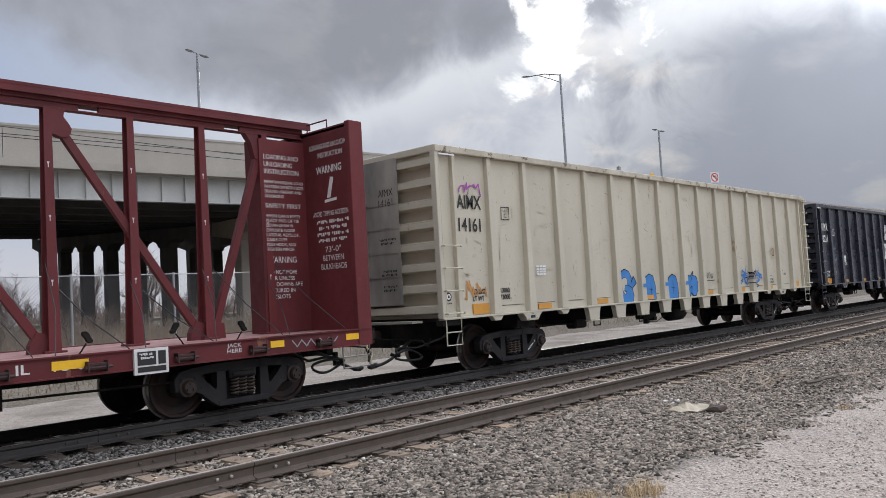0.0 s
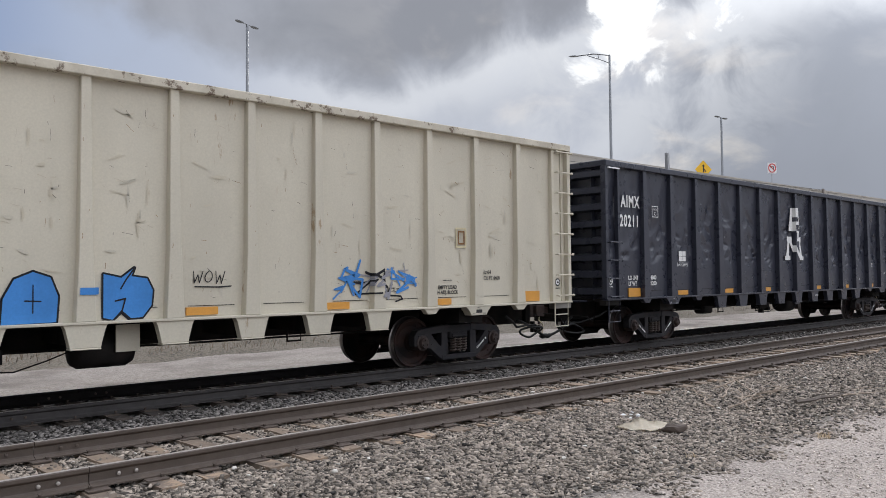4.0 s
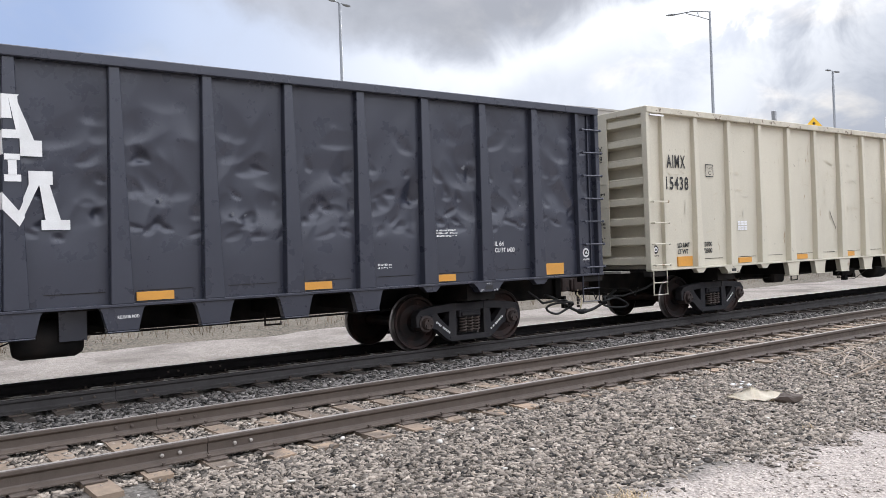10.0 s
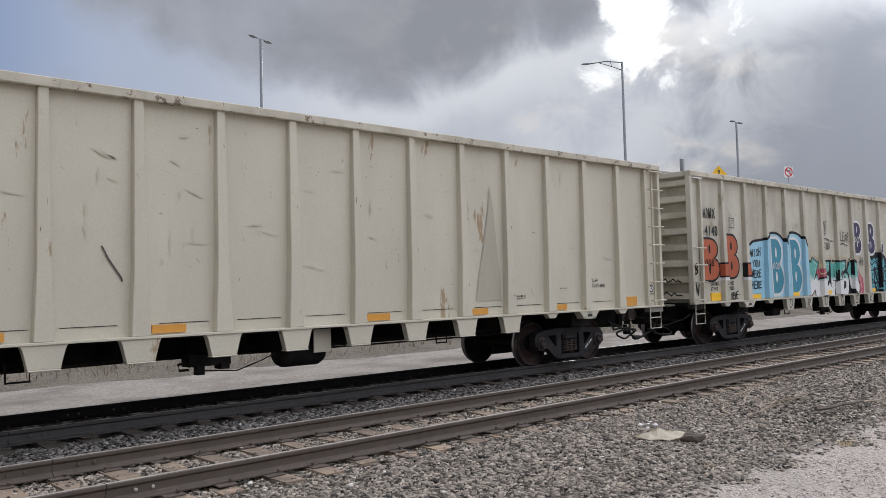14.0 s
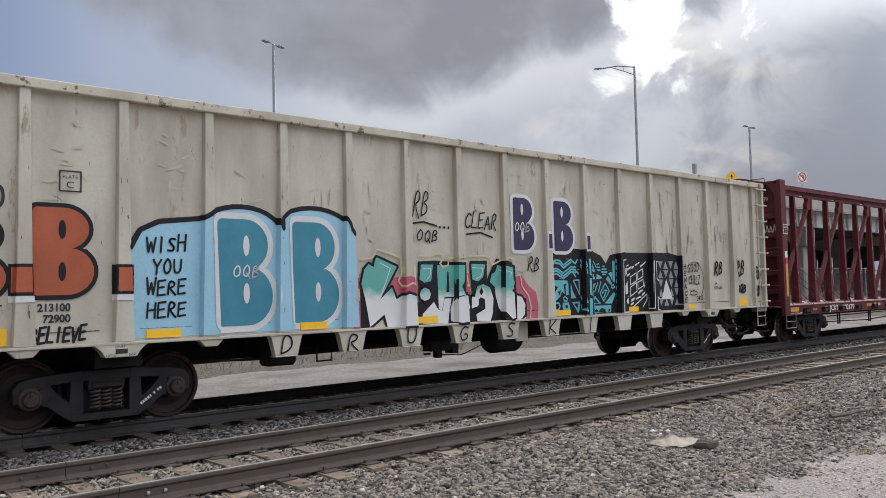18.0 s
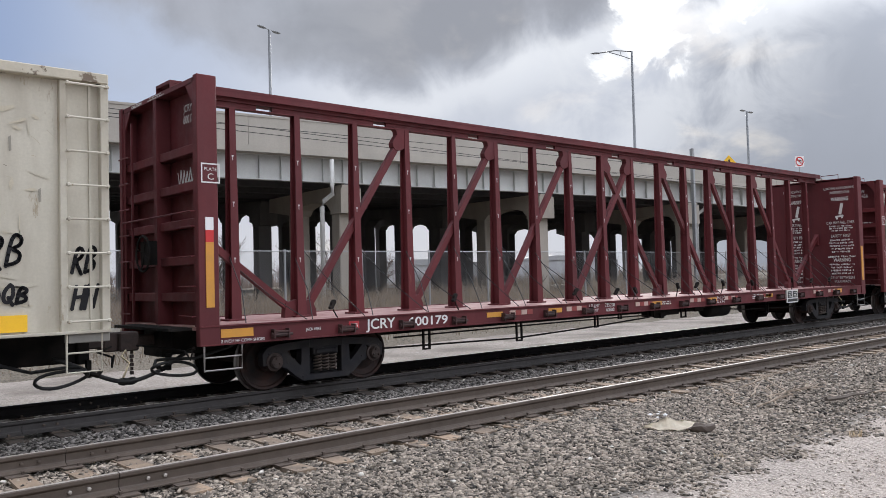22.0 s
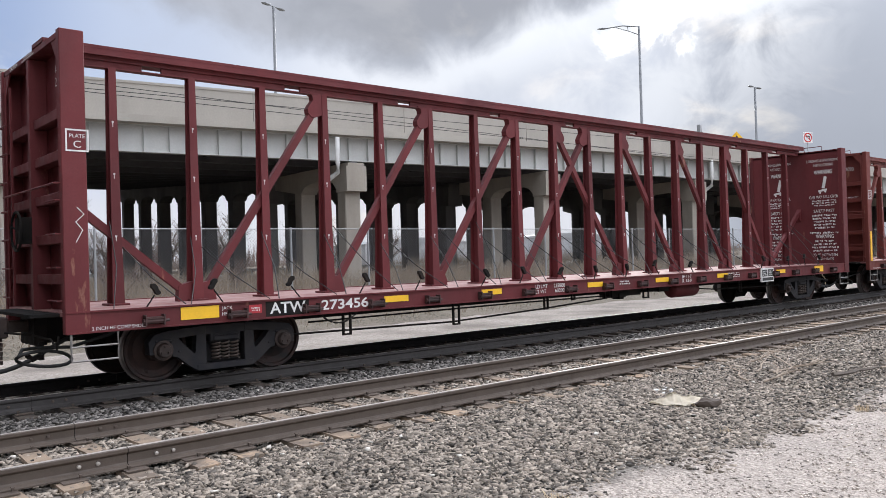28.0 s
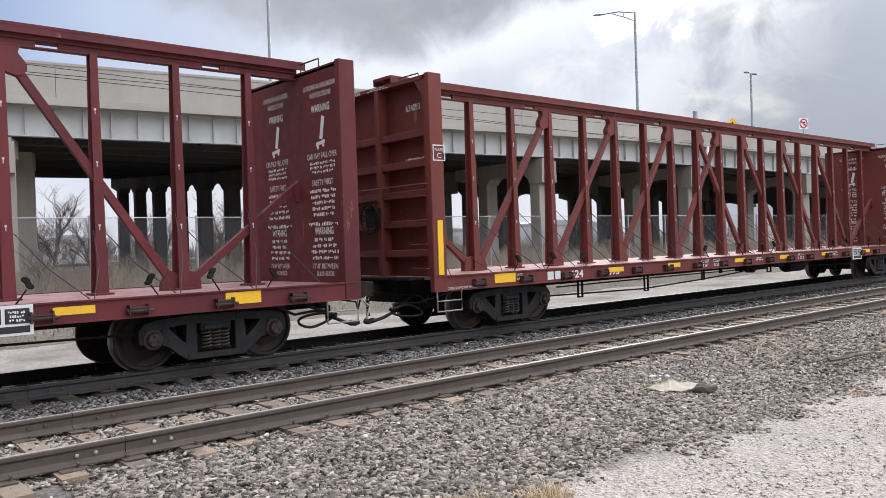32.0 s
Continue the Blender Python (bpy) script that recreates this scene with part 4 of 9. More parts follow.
def coupling(car, end, s, paint, sill):
    """Draft sill, coupler, air hose and uncoupling rod at one end (s: -1 or 1); end: where the body ends; sill: where the draft sill begins."""
    bm = bmesh.new()
    box(bm, min(s * sill, s * (end + 0.05)), max(s * sill, s * (end + 0.05)), -0.27, 0.27, 0.62, 1.02)
    box(bm, min(s * (end - 0.02), s * (end + 0.14)), max(s * (end - 0.02), s * (end + 0.14)), -0.36, 0.36, 0.60, 1.04)
    part("draft_sill", bm, M["under"], car, bevel=0.015)
    bm = bmesh.new()
    box(bm, min(s * end, s * (end + 0.48)), max(s * end, s * (end + 0.48)), -0.075, 0.075, 0.78, 0.94)
    box(bm, min(s * (end + 0.42), s * (end + 0.70)), max(s * (end + 0.42), s * (end + 0.70)), -0.16 + 0.05 * s, 0.14 + 0.05 * s, 0.72, 1.0)
    box(bm, min(s * (end + 0.62), s * (end + 0.78)), max(s * (end + 0.62), s * (end + 0.78)), -0.17 * s, 0.0, 0.74, 0.98) if s > 0 else box(bm, -(end + 0.78), -(end + 0.62), 0.0, 0.17, 0.74, 0.98)
    part("coupler", bm, M["cap"], car, "rusty knuckle coupler", bevel=0.02)
    bm = bmesh.new()
    y0 = -0.38
    reach = 0.72
    pts = [(s * (end - 0.35 + (0.35 + reach) * q), y0 - 0.10 * math.sin(math.pi * q), 0.70 - 0.40 * math.sin(math.pi * 0.5 * q) ** 1.4) for q in (k / 10 for k in range(11))]
    tube(bm, pts, 0.030, 8)
    tube(bm, [(s * (end + reach - 0.14), y0, 0.315), (s * (end + reach), y0, 0.30), (s * (end + reach + 0.05), y0, 0.32)], 0.05, 8)
    part("air_hose", bm, M["hose"], car, "black rubber air hose", smooth=True)
    bm = bmesh.new()
    tube(bm, [(s * (end + 0.12), -1.38, 0.78), (s * (end + 0.12), -1.30, 0.62), (s * (end + 0.16), -1.20, 0.74), (s * (end + 0.2), -0.5, 0.76), (s * (end + 0.5), -0.16, 0.80)], 0.014, 6)
    part("uncoupling_rod", bm, M["under"], car)
    # a loop of train line pipe
    bm = bmesh.new()
    cx = end + 0.14 if s < 0 else end - 0.35
    pts = [(s * (cx + 0.33 * math.cos(k * math.tau / 18)), -0.80 - 0.08 * math.sin(k * 0.7), 0.47 + 0.10 * math.sin(k * math.tau / 18) + 0.03 * math.cos(k * math.tau / 18)) for k in range(19)]
    tube(bm, pts, 0.023, 7)
    tube(bm, [(s * (cx + 0.30), -0.80, 0.52), (s * (cx + 0.24), -0.72, 0.60), (s * (cx + 0.05), -0.62, 0.60), (s * (cx - 0.35), -0.70, 0.58), (s * (cx - 0.75), -0.95, 0.72), (s * (cx - 1.0), -1.0, 0.84)], 0.023, 7)
    part("brake_pipe", bm, M["hose"], car, "looped black train-line hose", smooth=True)
    bm = bmesh.new()
    box(bm, min(s * (end + 0.06), s * (end + 0.12)), max(s * (end + 0.06), s * (end + 0.12)), -0.50, -0.42, 0.42, 0.66)
    tube(bm, [(s * (end + 0.10), -0.48, 0.48), (s * (end + 0.20), -0.50, 0.44), (s * (end + 0.26), -0.44, 0.50)], 0.035, 7)
    part("angle_cock", bm, M["under"], car)
    if s < 0:
        bm = bmesh.new()
        tube(bm, [(-end - 0.62, -0.22, 0.74), (-end - 0.70, -0.26, 0.66), (-end - 0.60, -0.30, 0.56), (-end - 0.66, -0.34, 0.46), (-end - 0.72, -0.36, 0.34)], 0.016, 6)
        part("hose_strap", bm, M["strap"], car, "pale rope strap holding up the air hose", smooth=True)
        bm = bmesh.new()
        for k in range(6):
            z = 0.72 - 0.06 * k
            box(bm, -end - 0.50 - 0.01 * (k % 2), -end - 0.47, -0.10 - 0.02 * (k % 2), -0.06, z - 0.05, z)
        part("lever_chain", bm, M["cap"], car)


def ladder(car, x0, x1, y, zs, mat, stiles=False):
    for z in zs:
        bm = bmesh.new()
        tube(bm, [(x0, y + 0.07, z), (x0, y, z), (x1, y, z), (x1, y + 0.07, z)], 0.016, 6)
        for x in (x0, x1):
            bmesh.ops.create_icosphere(bm, subdivisions=1, radius=0.030, matrix=Matrix.Translation((x, y, z)))
        part("ladder_rung", bm, mat, car)
    if stiles:
        for x in (x0, x1):
            part("ladder_stile", boxed(x - 0.02, x + 0.02, y + 0.02, y + 0.06, zs[0] - 0.12, zs[-1] + 0.12), mat, car)


def stirrup(car, x0, x1, y, z_top, z_bot, mat):
    bm = bmesh.new()
    tube(bm, [(x0, y, z_top), (x0, y, z_bot), (x1, y, z_bot), (x1, y, z_top)], 0.016, 6)
    tube(bm, [(x0, y, (z_top + z_bot) / 2), (x1, y, (z_top + z_bot) / 2)], 0.013, 6)
    part("stirrup_step", bm, mat, car)


G_HALF, G_RIB, G_RIBS = 9.80, 1.172, 7      # half length, rib pitch, ribs each side of the middle
PANEL_Y, RIB_Y = -1.515, -1.635


def rib_edges():
    """Where each rib face begins and ends along the car, for paint that runs over panels and ribs."""
    return [(k * G_RIB - 0.105, k * G_RIB + 0.105) for k in range(-G_RIBS, G_RIBS + 1)]


def gondola(label, x, top, paint, dent, seed, rung_mat):
    car = root("gondola_car", label, "railway car", "freight cars of the train", x, TRACK_Y, 0)
    rng = random.Random(seed)
    zb, zt = 1.13, top
    cuts = [-G_HALF + 0.04] + [k * G_RIB for k in range(-G_RIBS, G_RIBS + 1)] + [G_HALF - 0.04]
    for i, (a, b) in enumerate(zip(cuts, cuts[1:])):
        w = b - a
        battered = dent > 0.05
        hits = [(rng.uniform(0.15, 0.85) * w, zb + rng.uniform(0.1, 0.95) * (zt - zb), rng.uniform(0.10, 0.26), rng.uniform(0.06, 0.2), rng.uniform(0.2, 0.9)) for _ in range(7)]
        if battered:
            # broad folds over the upper two thirds, a row of sharp-lipped scoops at their foot, hardest in the middle of the car
            worn = 0.60 + 0.40 * math.exp(-((a + 0.6) / 4.5) ** 2) + 0.12 * rng.random()
            hits = [(rng.uniform(0.1, 0.9) * w, zb + rng.uniform(0.34, 0.85) * (zt - zb), rng.uniform(0.16, 0.36), rng.uniform(0.14, 0.34), rng.uniform(0.14, 0.30) * worn) for _ in range(5)]
            hits += [(rng.uniform(0.12, 0.88) * w, zb + rng.uniform(0.30, 0.60) * (zt - zb), rng.uniform(0.05, 0.13), rng.uniform(0.05, 0.12), rng.uniform(0.12, 0.30) * worn) for _ in range(6)]
            hits += [(rng.uniform(0.12, 0.88) * w, zb + rng.uniform(0.25, 0.33) * (zt - zb), rng.uniform(0.05, 0.15), rng.uniform(0.04, 0.08), rng.uniform(0.16, 0.34) * worn) for _ in range(5)]
        lean = [rng.uniform(-0.9, 0.9) for _ in hits]
        off = rng.uniform(0, 100)
        for side in (0, 1):
            nx, nz = (44, 120) if battered and not side else (9, 24)
            bm = bmesh.new()
            grid = []
            for j in range(nz + 1):
                row = []
                for k in range(nx + 1):
                    lx, z = w * k / nx, zb - 0.02 + (zt - zb - 0.06) * j / nz
                    edge = min(1.0, 5 * min(lx / w, 1 - lx / w)) * min(1.0, (2.5 if battered else 6) * min(j / nz, 1 - j / nz))
                    if battered:
                        bend = noise.noise((lx * 1.2 + off, z * 0.9, seed + 2.0))
                        crease = 1.0 - 2.6 * abs(noise.noise((lx * 1.5 + off + 0.7 * bend, z * 1.0 + 0.8 * bend, seed + 5.0)))
                        d = 0.28 + 0.40 * noise.noise((lx * 1.2 + off + 0.5 * bend, z * 0.8 + bend, seed)) - 0.17 * worn * max(0.0, crease) ** 2 + 0.07 * noise.noise((lx * 4.0 + off, z * 3.0 + bend, seed + 9.0))
                    else:
                        d = 0.30 + 0.22 * noise.noise((lx * 1.1 + off, z * 0.8, seed)) + 0.10 * noise.noise((lx * 3.0 + off, z * 2.4, seed + 9.0))
                    for (hx, hz, hw, hh, hd), tip in zip(hits, lean):
                        up = (z - hz) / hh
                        q = ((lx - hx + (tip * hw * up if battered else 0.0)) / hw) ** 2 + (up * ((1.9 if up > 0 else 0.75) if not battered else (0.55 if up > 0 else 1.7))) ** 2
                        if q < 1.0:
                            d += hd * ((1.0 - q) if battered else (1.0 - math.sqrt(q)) ** 1.15)
                    low = 0.16 + 0.84 * min(1.0, max(0.0, (z - 1.62) / 0.5)) ** 1.5 if battered else 1.0
                    row.append(bm.verts.new((a + lx, PANEL_Y + max(0.0, d) * dent * edge * low, z)))
                grid.append(row)
            for j in range(nz):
                for k in range(nx):
                    bm.faces.new((grid[j][k], grid[j][k + 1], grid[j + 1][k + 1], grid[j + 1][k]))
            back = [bm.verts.new((xx, PANEL_Y + (0.05 if dent < 0.05 else 0.30), zz)) for xx, zz in ((a, zb - 0.02), (b, zb - 0.02), (b, zt - 0.08), (a, zt - 0.08))]
            bm.faces.new(back[::-1])
            o = part("side_panel", bm, paint, car, smooth=True)
            if side:
                o.matrix_basis = pose(0, 0, 0, 0, 0, 180)
    # ribs: tapered hats, wider towards the floor, with a foot below the sill
    def rib_mesh(long_foot):
        bm = bmesh.new()
        rings = [(zt - 0.10, 0.062, RIB_Y + 0.03), (zb + 0.9, 0.085, RIB_Y), (zb, 0.125, RIB_Y - 0.01)] if dent < 0.05 else [(zt - 0.10, 0.066, RIB_Y + 0.03), (zb + 0.9, 0.114, RIB_Y), (zb, 0.136, RIB_Y - 0.01)]
        vs = [[bm.verts.new((sx * w * (1 if front else 1.04), y if front else PANEL_Y + 0.02, z)) for sx, front in ((-1, 0), (-1, 1), (1, 1), (1, 0))] for z, w, y in rings]
        for p, q in zip(vs, vs[1:]):
            for k in range(4):
                bm.faces.new((p[k], p[(k + 1) % 4], q[(k + 1) % 4], q[k]))
        bm.faces.new(vs[0]), bm.faces.new(vs[-1][::-1])
        if long_foot:
            prism(bm, [(-0.29, zb - 0.02), (0.29, zb - 0.02), (0.235, zb - 0.09), (0.19, zb - 0.33), (-0.19, zb - 0.33), (-0.235, zb - 0.09)], RIB_Y + 0.01, RIB_Y + 0.13)
            box(bm, -0.19, 0.19, RIB_Y - 0.005, RIB_Y + 0.16, zb - 0.35, zb - 0.33)
        else:
            prism(bm, [(-0.20, zb - 0.02), (0.20, zb - 0.02), (0.09, zb - 0.13), (-0.09, zb - 0.13)], RIB_Y + 0.01, RIB_Y + 0.13)
        return mesh_of("rib", bm, paint, bevel=0.008)
    long_rib, short_rib = rib_mesh(True), rib_mesh(False)
    for k in range(-G_RIBS, G_RIBS + 1):
        me = long_rib if abs(k) < 5 else short_rib
        place("rib", me, car, k * G_RIB)
        place("rib", me, car, k * G_RIB, 0, 0, 180)
    post = bmesh.new()
    box(post, -0.04, 0.04, RIB_Y + 0.035, PANEL_Y + 0.02, zb - 0.02, zt - 0.1)
    post = mesh_of("end_post", post, paint, bevel=0.006)
    for s in (-1, 1):
        for turn in (0, 180):
            place("end_post", post, car, s * 9.26, 0, 0, turn)
    # sill ledge, top chord
    for s in (-1, 1):
        bm = bmesh.new()
        box(bm, -G_HALF, G_HALF, min(s * 1.50, s * 1.648), max(s * 1.50, s * 1.648), zb - 0.035, zb)
        part("side_sill", bm, paint, car, bevel=0.005)
        bm = bmesh.new()
        box(bm, -G_HALF + 0.004, G_HALF - 0.004, min(s * 1.50, s * 1.645), max(s * 1.50, s * 1.645), zt - 0.13, zt)
        part("top_chord", bm, M["beige_chipped"] if seed != 3 else paint, car, bevel=0.012)
    part("floor", boxed(-G_HALF + 0.1, G_HALF - 0.1, -1.5, 1.5, zb - 0.06, zb), M["under"], car)
    for s in (-1, 1):
        xe = s * G_HALF
        part("end_sheet", boxed(min(xe - s * 0.22, xe - s * 0.19), max(xe - s * 0.22, xe - s * 0.19), -1.54, 1.54, zb, zt - 0.05), paint, car)
        part("end_chord", boxed(min(xe, xe - s * 0.16), max(xe, xe - s * 0.16), -1.62, 1.62, zt - 0.13, zt + 0.004), paint, car, bevel=0.012)
        for y in (-1, 1):
            bm = boxed(min(xe, xe - s * 0.10), max(xe, xe - s * 0.10), min(y * 1.49, y * 1.625), max(y * 1.49, y * 1.625), zb - 0.03, zt - 0.12)
            part("corner_post", bm, paint, car, bevel=0.008)
        for k in range(8):
            z = zb + 0.06 + k * (zt - zb - 0.36) / 7.2
            bm = bmesh.new()
            prof = [(0.20, z), (0.02, z + 0.04), (0.02, z + 0.17), (0.20, z + 0.21)]
            vs = [[bm.verts.new((xe - s * d, y, zz)) for d, zz in prof] for y in (-1.5, 1.5)]
            for i in range(4):
                bm.faces.new((vs[0][i], vs[1][i], vs[1][(i + 1) % 4], vs[0][(i + 1) % 4]))
            bm.faces.new(vs[0]), bm.faces.new(vs[1][::-1])
            part("end_rib", bm, paint, car)
        bm = bmesh.new()
        box(bm, min(xe, xe + s * 0.014), max(xe, xe + s * 0.014), -0.60 if s < 0 else -0.92, 1.22 if s < 0 else 0.92, zb + 0.28, zt - 0.1)
        if s < 0:
            for z in (1.95, 2.42, 2.90, 3.38):
                box(bm, xe - 0.024, xe - 0.013, -0.56, 1.18, z, z + 0.014)
                for y in (-0.3, 0.25, 0.8):
                    box(bm, xe - 0.030, xe - 0.013, y, y + 0.16, z + 0.03, z + 0.045)
        part("end_plate", bm, paint if top < 4.3 or seed == 4 else M["soot"], car)
        coupling(car, G_HALF, s, paint, 7.4)
        part("end_step", boxed(min(xe + s * 0.02, xe + s * 0.30), max(xe + s * 0.02, xe + s * 0.30), -1.1, 0.2, 1.06, 1.10), M["soot"] if seed != 3 else paint, car)
        for y in (-1, 1):
            bm = bmesh.new()
            box(bm, min(xe, xe - s * 0.5), max(xe, xe - s * 0.5), min(y * 1.42, y * 1.60), max(y * 1.42, y * 1.60), 0.98, zb - 0.03)
            part("end_sill", bm, M["soot"] if y < 0 and s > 0 and seed != 3 else M["under"], car, bevel=0.01)
    # ladders and steps on the near side
    if top > 4.3:
        left = [zb + 0.08 + 0.42 * k for k in range(4)]
        right = [zb + 0.12 + 0.42 * k for k in range(8)]
    else:
        left = [zb + 0.05 + 0.40 * k for k in range(4)]
        right = [zb + 0.12 + 0.42 * k for k in range(7)]
    ladder(car, -9.74, -9.29, RIB_Y - 0.06, left, rung_mat)
    ladder(car, 9.29, 9.76, RIB_Y - 0.06, right, rung_mat)
    ladder(car, -9.72, -9.24, 1.69, left, rung_mat)
    for s in (-1, 1):
        stirrup(car, s * 9.70, s * 9.28, RIB_Y + 0.04, 1.10, 0.62, rung_mat)
    # underframe
    part("centre_sill", boxed(-8.4, 8.4, -0.3, 0.3, 0.70, 1.06), M["under"], car)
    for k in range(-4, 5):
        part("crossbearer", boxed(k * G_RIB - 0.12, k * G_RIB + 0.12, -1.5, 1.5, 0.82, 1.07), M["under"], car)
    for k in (-6, 6):
        part("body_bolster", boxed(k * G_RIB - 0.3, k * G_RIB + 0.3, -1.4, 1.4, 0.80, 1.07), M["under"], car)
    bm = bmesh.new()
    lathe(bm, [(0.02, -0.42), (0.20, -0.39), (0.245, -0.31), (0.245, 0.31), (0.20, 0.39), (0.02, 0.42)], 18, "x")
    o = part("air_reservoir", bm, M["under"], car, "black air reservoir tank", smooth=True)
    o.location = (0.42, -0.98, 0.73)
    part("reservoir_plate", boxed(0.50, 0.82, -1.30, -1.27, 0.70, 1.08), paint, car)
    bm = bmesh.new()
    box(bm, -1.45, -0.80, -1.08, -0.82, 0.62, 0.80)
    box(bm, -1.34, -1.22, -1.10, -0.98, 0.50, 0.64)
    box(bm, -0.98, -0.84, -1.12, -0.90, 0.56, 0.66)
    tube(bm, [(-1.45, -1.0, 0.70), (-1.58, -1.0, 0.66), (-1.56, -1.0, 0.58), (-1.42, -1.0, 0.58)], 0.022, 6)
    tube(bm, [(-1.2, -1.0, 0.55), (-0.66, -1.0, 0.51), (-0.28, -1.0, 0.62), (0.0, -1.0, 0.72)], 0.012, 5)
    part("brake_valve", bm, M["under"], car, "black brake control valve", bevel=0.01)
    bm = bmesh.new()
    box(bm, -4.72, -4.20, -1.10, -0.80, 0.60, 0.84)
    part("brake_cylinder", bm, M["under"], car, bevel=0.05)
    bm = bmesh.new()
    tube(bm, [(-3.80, -1.02, 0.86), (-3.80, -1.02, 0.62), (-3.52, -1.02, 0.62), (-3.52, -1.02, 0.86)], 0.018, 6)
    tube(bm, [(3.3, -1.02, 0.86), (3.3, -1.02, 0.66), (3.55, -1.02, 0.66), (3.55, -1.02, 0.86)], 0.018, 6)
    part("rod_hanger", bm, M["under"], car)
    bm = bmesh.new()
    tube(bm, [(-7.0, -0.5, 0.68), (-2.0, -0.7, 0.74), (2.0, -0.6, 0.70), (7.0, -0.5, 0.68)], 0.018, 6)
    tube(bm, [(-5.9, -1.0, 0.76), (-4.7, -1.0, 0.72)], 0.02, 6)
    tube(bm, [(-4.2, -1.0, 0.74), (-2.0, -1.0, 0.80)], 0.016, 6)
    part("brake_rod", bm, M["under"], car)
    for x in (-7.08, 7.02):
        stencils(truck(car, x), (-1, 1) if seed == 3 else (1,), seed)
    # orange reflectors along the sill
    for rx in (-8.61, -6.49, -4.17, -1.93, 1.60, 3.90, 6.17, 8.62):
        h = 0.20 if abs(rx) > 8 else 0.11
        part("reflector", boxed(rx - 0.235, rx + 0.235, PANEL_Y - 0.030, PANEL_Y + 0.01, zb + 0.025, zb + 0.025 + h), M["reflector_bright"] if seed == 5 else M["reflector"], car)
    # the weld along the foot of each panel
    seam = mesh_of("weld_seam", boxed(0.02, 0.72, PANEL_Y - 0.006, PANEL_Y + 0.01, zb + 0.15, zb + 0.158), M["under"])
    for k in range(-G_RIBS, G_RIBS):
        place("weld_seam", seam, car, k * G_RIB + 0.16 + 0.14 * rng.random())
    # handbrake on the leading end: housing, wheel and chain
    xe = -G_HALF
    brake = part("handbrake", boxed(xe - 0.13, xe - 0.01, 0.84, 1.10, 1.68, 2.10), M["hose"], car, "black handbrake gearbox and wheel", bevel=0.03)
    bm = bmesh.new()
    tube(bm, [(xe - 0.20, 1.12 + 0.28 * math.cos(a), 1.95 + 0.28 * math.sin(a)) for a in (k * math.tau / 24 for k in range(25))], 0.018, 6)
    for k in range(5):
        a = k * math.tau / 5 + 0.3
        tube(bm, [(xe - 0.16, 1.12, 1.95), (xe - 0.20, 1.12 + 0.28 * math.cos(a), 1.95 + 0.28 * math.sin(a))], 0.014, 5)
    tube(bm, [(xe - 0.05, 1.12, 1.95), (xe - 0.19, 1.12, 1.95)], 0.05, 8)
    part("wheel", bm, M["hose"], brake, smooth=True)
    bm = bmesh.new()
    for k in range(9):
        box(bm, xe - 0.09, xe - 0.06, 0.95 - 0.012 * (k % 2), 0.975 + 0.012 * (k % 2), 1.16 + 0.058 * k, 1.21 + 0.058 * k)
    part("chain", bm, M["under"], brake)
    return car


C_HALF = 11.33


def rolled_post(bm, levels, t=0.80, w=0.16):
    """An upright H section in one piece that narrows with height: levels of (z, half width, half depth)."""
    outline = [(-1, -1), (1, -1), (1, -t), (w, -t), (w, t), (1, t), (1, 1), (-1, 1), (-1, t), (-w, t), (-w, -t), (-1, -t)]
    rings = [[bm.verts.new((fx * a, fy * b, z)) for fx, fy in outline] for z, a, b in levels]
    for p, q in zip(rings, rings[1:]):
        for k in range(12):
            bm.faces.new((p[k], p[(k + 1) % 12], q[(k + 1) % 12], q[k]))
    bm.faces.new(rings[0][::-1]), bm.faces.new(rings[-1])


